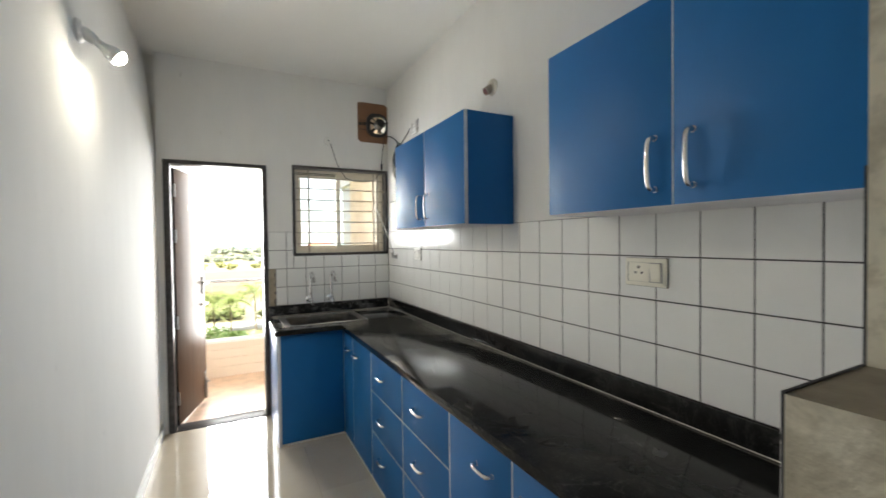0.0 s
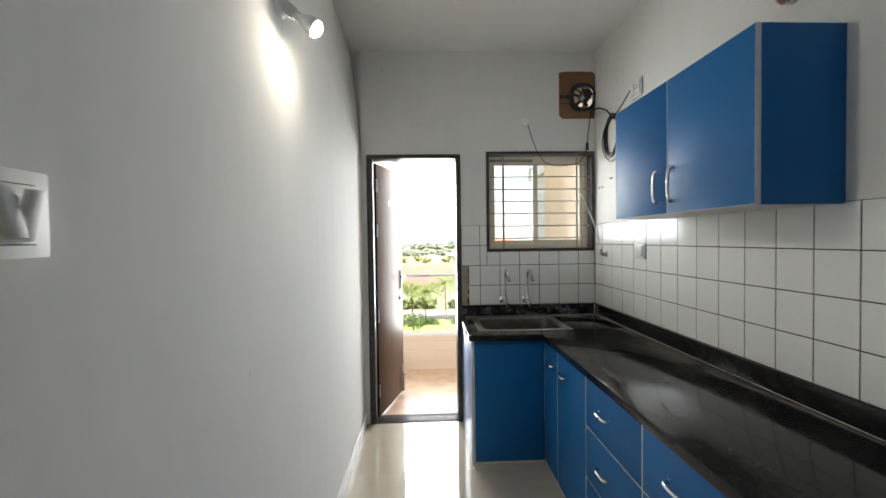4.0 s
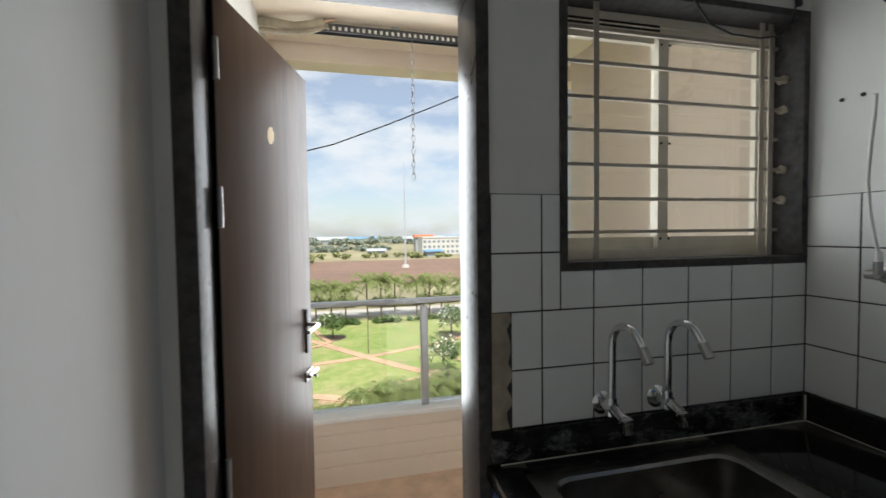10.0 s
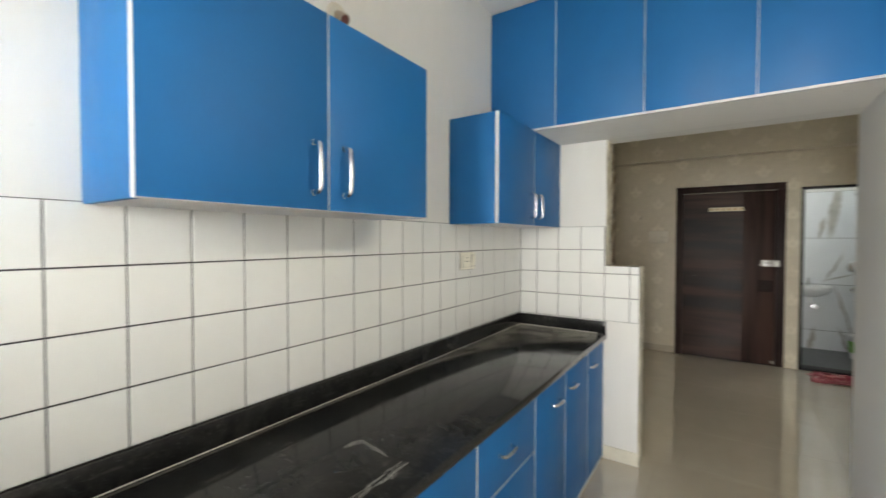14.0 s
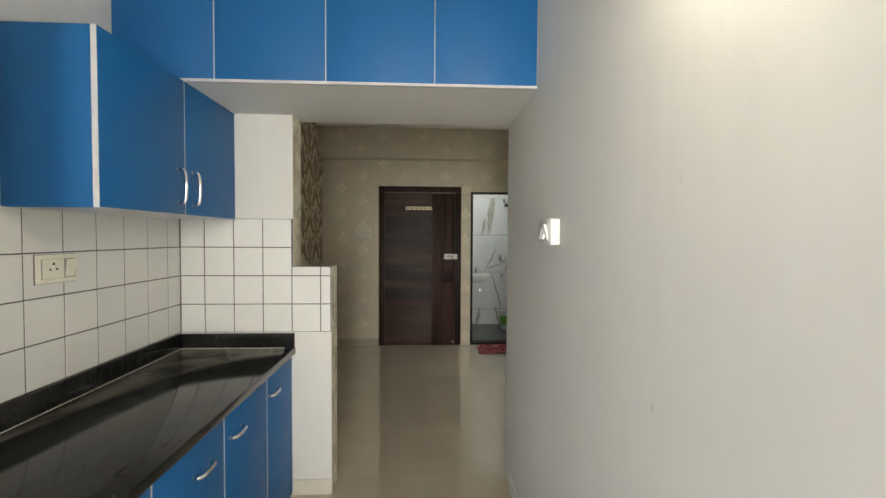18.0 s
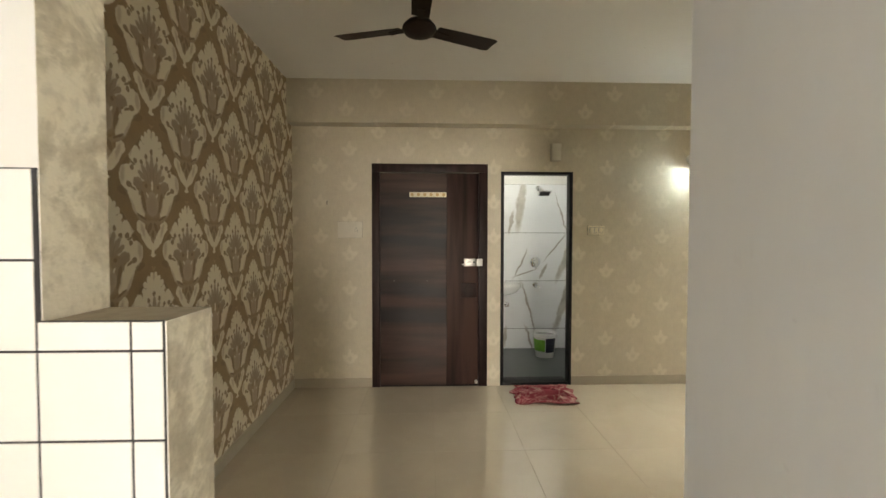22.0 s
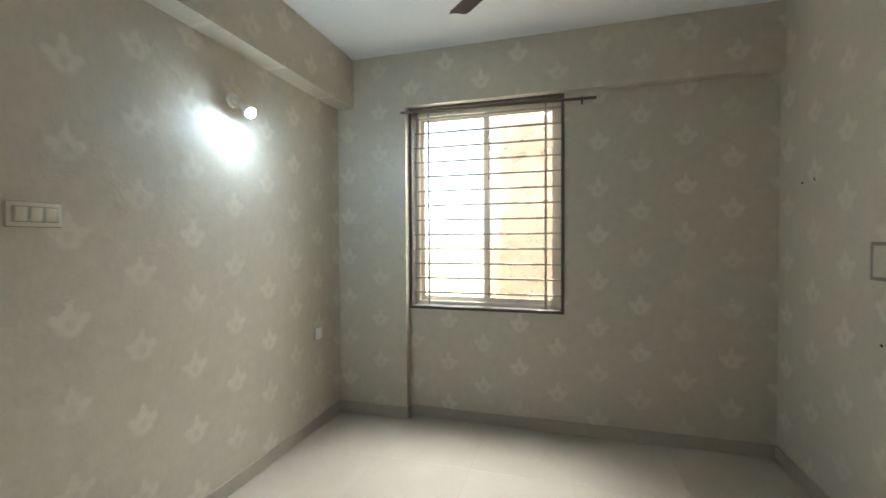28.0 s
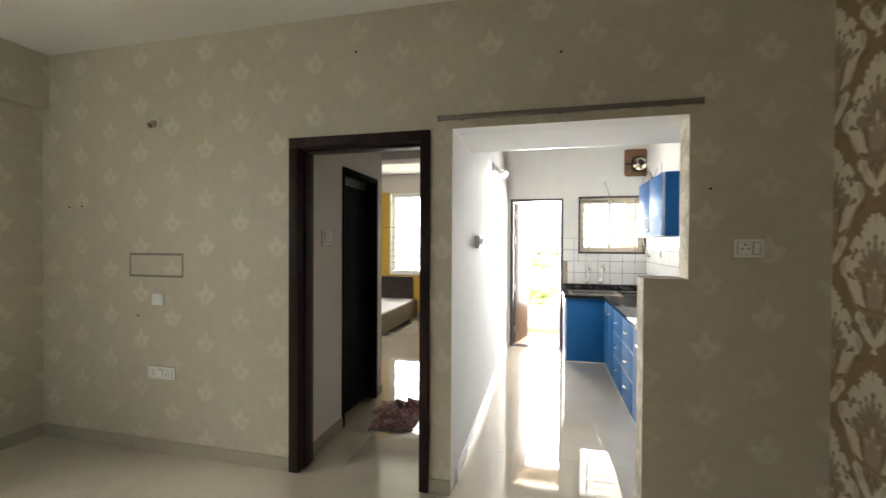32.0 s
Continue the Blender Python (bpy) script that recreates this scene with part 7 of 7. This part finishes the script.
for k in range(26):
    palm(-26 + 2.6 * k + (k * 37 % 10) * 0.12, 69.6 + (k * 53 % 10) * 0.22, 4.6 + (k * 29 % 10) * 0.14, 20 + k, "green palm tree along the concrete road")
for k, (x, y) in enumerate(((-0.6, 33.2), (1.6, 33.8), (3.6, 35.2), (5.5, 36.0), (7.4, 36.8), (-3.6, 32.6), (9.6, 36.6))):
    palm(x, y, 0.5 + (k * 7 % 4) * 0.25, 70 + k, "low bushy palm clump at the garden edge", 30, 2.3 + (k * 5 % 3) * 0.45)


def scrub(name, x0, x1, y0, y1, count, size, h, label, seed, mat):
    """Loose leaf cards gathered into bushes."""
    rnd = random.Random(seed)
    vs, fs = [], []
    for _ in range(count):
        bx_, by_ = rnd.uniform(x0, x1), rnd.uniform(y0, y1)
        br = rnd.uniform(0.5, 1.0)
        for _ in range(26):
            d = Vector((rnd.gauss(0, 1), rnd.gauss(0, 1), rnd.gauss(0, 1))).normalized() * br * rnd.uniform(0.5, 1)
            p = Vector((bx_ + d.x * size, by_ + d.y * size, GZ + max(0.1, (0.55 + 0.55 * d.z) * h * br)))
            q = Euler((rnd.uniform(-1, 1), rnd.uniform(-1, 1), rnd.uniform(0, 6))).to_matrix()
            s = size * 0.55 * rnd.uniform(0.7, 1.3)
            i = len(vs)
            vs += [tuple(p + q @ Vector(v) * s) for v in ((-0.5, -0.3, 0), (0.5, -0.3, 0), (0.6, 0.3, 0.1), (-0.4, 0.35, 0))]
            fs.append((i, i + 1, i + 2, i + 3))
    me = bpy.data.meshes.new(name)
    me.from_pydata(vs, [], fs)
    me.materials.append(mat)
    return tagged(new(name, me), label, "vegetation", kind="stuff")


scrub("hedge", -40, 60, 66.0, 67.2, 160, 0.9, 1.0, "low green hedge along the lawn's edge", 1, M_LEAFG)
scrub("roadside_bushes", -80, 110, 80.5, 84, 160, 1.6, 2.2, "green bushes along the far side of the road", 2, M_LEAFY)
scrub("grove", 25, 70, 69, 72, 60, 2.4, 5.5, "dense green trees beside the palms", 3, M_LEAFG)
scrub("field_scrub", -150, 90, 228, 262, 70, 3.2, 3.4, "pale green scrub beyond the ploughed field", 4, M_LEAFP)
scrub("far_thicket", -220, 40, 330, 420, 130, 5.0, 4.2, "thicket beyond the dry grass, haze-paled to grey-green", 8, M_LEAFHAZE)
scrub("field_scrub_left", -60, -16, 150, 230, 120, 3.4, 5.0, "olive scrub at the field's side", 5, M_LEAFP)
scrub("far_woods", -620, 720, 560, 1050, 1100, 10.0, 8.5, "woods near the horizon, haze-paled to grey-green", 6, M_LEAFHAZE)

# mast in the field
mast = thing("mast", (23.8, 169.7, GZ), "tall thin grey lamp mast standing in the field", "mast")
part("pole", cyl(bmesh.new(), (23.8, 169.7, GZ + 0.8), (23.8, 169.7, GZ + 42), 0.42, 0.12, 12), plain("galvanised", (0.55, 0.56, 0.58), 0.45, 0.3), mast, "", 40)
part("footing", cyl(bmesh.new(), (23.8, 169.7, GZ), (23.8, 169.7, GZ + 1.2), 1.6, 1.3, 14), plain("footing_concrete", (0.5, 0.48, 0.45), 0.9), mast, "concrete footing", 40)
slim = thing("garden_pole", (2.4, 50.2, GZ), "thin brown pole in the lawn", "pole")
part("pole", cyl(bmesh.new(), (2.4, 50.2, GZ), (2.4, 50.2, GZ + 4.6), 0.05, n=8), M_BARK, slim)

# far buildings
M_BLD = plain("far_wall_white", (0.64, 0.62, 0.58), 0.8, 0, 0.05, 0.2)
M_BLDWIN = plain("far_window_grey", (0.24, 0.26, 0.28), 0.4)
M_SHED = plain("shed_roof_blue", (0.13, 0.26, 0.40), 0.5, 0, 0.1, 0.2)
M_SHEDW = plain("shed_wall_pale", (0.34, 0.36, 0.38), 0.7, 0, 0.1, 0.2)


def far_block(x, y, w, d, floors, bays, label):
    hgt = floors * 3.3 + 1.0
    t = thing("far_building", (x, y, GZ), label, "building", "buildings beyond the field")
    solid("wall", (x - w / 2, x + w / 2, y, y + d, GZ, GZ + hgt), M_BLD, t)
    solid("parapet", (x - w / 2 - 0.3, x + w / 2 + 0.3, y - 0.3, y + d + 0.3, GZ + hgt, GZ + hgt + 0.8), M_BLD, t)
    for f in range(floors):
        for b in range(bays):
            cx = x - w / 2 + (b + 0.5) * w / bays
            solid("window", (cx - w / bays * 0.28, cx + w / bays * 0.28, y - 0.06, y + 0.1, GZ + 1.1 + f * 3.3, GZ + 2.7 + f * 3.3), M_BLDWIN, t)
    return t


far_block(66, 268, 34, 16, 3, 11, "long white three-storey building beyond the field")
wing = far_block(100, 262, 26, 18, 4, 8, "white four-storey building with roof rooms beyond the field")
solid("roof_room", (92, 99, 265, 272, GZ + 15.0, GZ + 17.6), M_BLD, wing)
solid("roof_room", (103, 110, 266, 273, GZ + 15.0, GZ + 17.2), M_BLD, wing)
far_block(190, 560, 50, 18, 6, 9, "pale distant block near the horizon")


def shed(x, y, w, d, h, label, roof):
    t = thing("shed", (x, y, GZ), label, "shed", "sheds beyond the field")
    solid("wall", (x - w / 2, x + w / 2, y, y + d, GZ, GZ + h), M_SHEDW, t)
    bm = bmesh.new()
    vs = [bm.verts.new(v) for v in ((x - w / 2 - 1, y - 1, GZ + h), (x + w / 2 + 1, y - 1, GZ + h), (x + w / 2 + 1, y + d + 1, GZ + h), (x - w / 2 - 1, y + d + 1, GZ + h), (x - w / 2 - 1, y + d / 2, GZ + h + d * 0.2), (x + w / 2 + 1, y + d / 2, GZ + h + d * 0.2))]
    for f in ((0, 1, 5, 4), (2, 3, 4, 5), (0, 4, 3), (1, 2, 5), (0, 3, 2, 1)):
        bm.faces.new([vs[i] for i in f])
    part("roof", bm, roof, t, "sheet metal roof")
    return t


shed(52, 246, 9, 6, 3, "small blue-roofed shed at the field's edge", M_SHED)
for k, (x, y, w) in enumerate(((-30, 640, 34), (30, 700, 46), (-120, 720, 80), (130, 690, 70), (-20, 820, 60), (200, 800, 60), (-220, 760, 90), (300, 860, 70))):
    shed(x, y, w, 22, 6, "long pale warehouse far beyond the field", M_SHED if k % 4 == 1 else M_SHEDW)
shed(62, 330, 14, 10, 11, "pale block with an orange roof beyond the white building", plain("roof_orange", (0.55, 0.13, 0.05), 0.6))
shed(22, 300, 12, 8, 2.0, "low pale shed in the dry grass", M_SHEDW)
shed(-33, 140, 8, 5, 3, "small grey shed at the field's side", M_SHED)


# ---------- tiles, piece by piece ----------
def tile_mesh(name, w, h, t, mat, b=0.0012):
    """A tile lying in its own xz plane, its face towards -y, its corner at the origin."""
    bm = box(bmesh.new(), 0, w, -t, 0, 0, h)
    es = [e for e in bm.edges if all(abs(v.co.y + t) < 1e-6 for v in e.verts)]
    bmesh.ops.bevel(bm, geom=es, offset=b, segments=1, affect="EDGES")
    me = bpy.data.meshes.new(name)
    bm.to_mesh(me), bm.free()
    me.materials.append(mat)
    return me


cache = {}


def lay(parent, w, h, m, mat=None, t=0.0058, name="tile"):
    key = (round(w, 4), round(h, 4), mat, t)
    if key not in cache:
        cache[key] = tile_mesh(name, w, h, t, mat or M_TILE, 0.0003 if mat == M_FLOOR else 0.0012)
    ob = new(name, cache[key])
    ob.parent = parent
    if parent.type == "EMPTY":
        ob.matrix_parent_inverse = Matrix.Translation(-parent.location)
    ob.matrix_basis = m
    return ob


PT, ZT, G = 0.155, 1.53, 0.0042
ZB = 0.911
rows_z = [(ZT - (j + 1) * PT, ZT - j * PT) for j in range(4)]
rows_z[3] = (ZB, rows_z[3][1])
jit = random.Random(5)


def jitter():
    return jit.uniform(-0.0004, 0.0004)


# long wall
long_tiles = thing("wall_tiles", (XR, 2.2, ZB), "white glazed square tiles with dark joints on the long kitchen wall", "wall tiles", kind="structure")
solid("grout", (XR - 0.0042, XR - 0.0002, YE + 0.002, YB - 0.002, ZB, ZT), M_GROUT, long_tiles, "dark joints")
ys = [YB - 0.004] + [YB - (0.94 + k) * PT for k in range(23)]
ys = [y for y in ys if y > YE + 0.02] + [YE + 0.007]
for y1, y0 in zip(ys, ys[1:]):
    for z0, z1 in rows_z:
        lay(long_tiles, y1 - y0 - G, z1 - z0 - G, pose(XR - 0.0002 + jitter(), y1 - G / 2, z0 + G / 2, jitter() * 60, 0, -90))
# back wall
back_tiles = thing("wall_tiles", (0.92, YB, ZB), "white glazed square tiles round the sink, chipped beside the door", "wall tiles", kind="structure")
bm = walled("y", YB - 0.0042, YB - 0.0002, 0.402, XR - 0.002, ZB, ZT, [(KW[0] - 0.001, KW[1] + 0.02, KW[2] - 0.001, ZT)])
part("grout", bm, M_GROUT, back_tiles, "dark joints")
xs = [XR - 0.007] + [XR - (0.9 + k) * PT for k in range(6)] + [0.402]
for n_col, (x1, x0) in enumerate(zip(xs, xs[1:])):
    for n_row, (z0, z1) in enumerate(rows_z):
        if x1 > KW[0] + 0.01:
            if z0 >= KW[2] - 0.01:
                if x0 < KW[0] - 0.02:
                    lay(back_tiles, KW[0] - x0 - G, z1 - z0 - G, pose(x0 + G / 2, YB - 0.0002, z0 + G / 2))
                continue
            if z1 > KW[2]:
                if x0 < KW[0] - 0.02:
                    lay(back_tiles, KW[0] - x0 - G, z1 - z0 - G, pose(x0 + G / 2, YB - 0.0002, z0 + G / 2))
                    lay(back_tiles, x1 - KW[0] - G, KW[2] - z0 - G, pose(KW[0] + G / 2, YB - 0.0002, z0 + G / 2))
                    continue
                z1 = KW[2]
        xa = x0
        if n_col == len(xs) - 2 and n_row >= 2:
            xa = x0 + 0.055        # the broken strip beside the door
        lay(back_tiles, x1 - xa - G, z1 - z0 - G, pose(xa + G / 2, YB - 0.0002 + jitter(), z0 + G / 2))
bm = bmesh.new()
rnd = random.Random(9)
prev = None
for k in range(15):
    z = ZB + k * (rows_z[2][1] - ZB) / 14
    w = 0.052 + rnd.uniform(-0.012, 0.010)
    cur = [bm.verts.new((0.403, YB - 0.0048, z)), bm.verts.new((0.403 + w * 0.5, YB - 0.0048 - rnd.uniform(0, 0.006), z)), bm.verts.new((0.403 + w, YB - 0.0046, z))]
    if prev:
        bm.faces.new((prev[0], prev[1], cur[1], cur[0])), bm.faces.new((prev[1], prev[2], cur[2], cur[1]))
    prev = cur
part("broken_mortar", bm, M_CEMENT, back_tiles, "rough bare mortar where the tile broke away")
# dividing wall
end_tiles = thing("wall_tiles", (1.05, YE, ZB), "white glazed square tiles with dark joints on the dividing wall", "wall tiles", kind="structure")
bm = walled("y", YE + 0.0002, YE + 0.0042, 0.652, XR - 0.006, ZB, ZT, [(0.652, 0.857, 1.272, ZT)])
part("grout", bm, M_GROUT, end_tiles, "dark joints")
xs = [XR - 0.007] + [XR - (0.86 + k) * PT for k in range(5)] + [0.652]
for x1, x0 in zip(xs, xs[1:]):
    for z0, z1 in rows_z:
        xm = 0.5 * (x0 + x1)
        if xm < 0.86:
            if z0 > 1.26:
                continue
            z1 = min(z1, 1.272)
        lay(end_tiles, x1 - x0 - G, z1 - z0 - G, pose(x1 - G / 2, YE + 0.0002, z0 + G / 2, 0, 0, 180))

# bathroom tiles
bath_tiles = thing("bath_tiles", (-1.2, -4.11, 0), "large white marble-veined tiles on the bathroom wall", "wall tiles", kind="structure")
solid("grout", (-1.95, -0.50, -4.1098, -4.106, -0.02, 2.085), plain("grout_grey", (0.16, 0.155, 0.15), 0.9), bath_tiles)
for z0, z1 in ((-0.02, 0.238), (0.238, 0.854), (0.854, 1.469), (1.469, 2.085)):
    lay(bath_tiles, 1.448, z1 - z0 - 0.006, pose(-0.501, -4.1098, z0 + 0.003, 0, 0, 180), M_MARBLE, 0.009)

# floor tiles, 60 cm, with hairline joints
floor_tiles = thing("floor_tiles", (0, 0, -0.0025), "glossy ivory vitrified floor tiles with hairline joints", "floor tiles", kind="structure")


def paving(x0, x1, y0, y1, ox, oy, size=0.6):
    i0, i1 = math.floor((x0 - ox) / size), math.ceil((x1 - ox) / size)
    j0, j1 = math.floor((y0 - oy) / size), math.ceil((y1 - oy) / size)
    for i in range(i0, i1):
        for j in range(j0, j1):
            a, b = max(x0, ox + i * size), min(x1, ox + (i + 1) * size)
            c, d = max(y0, oy + j * size), min(y1, oy + (j + 1) * size)
            if b - a < 0.01 or d - c < 0.01:
                continue
            g = 0.001
            # laid flat: the tile's face looks up
            lay(floor_tiles, b - a - g, d - c - g, pose(a + g / 2, c + g / 2, -0.0062 + jitter() * 0.3, -90, 0, 0), M_FLOOR, 0.0062)


paving(-3.49, 1.46, -2.73, 0.31, 0.16, -2.72)
paving(-0.375, 1.46, 0.31, 3.975, -0.04, 0.28)
paving(-1.375, -0.487, 0.31, 1.76, -1.10, 0.31)
paving(-4.35, -0.487, 1.76, 5.85, -1.10, 1.76)
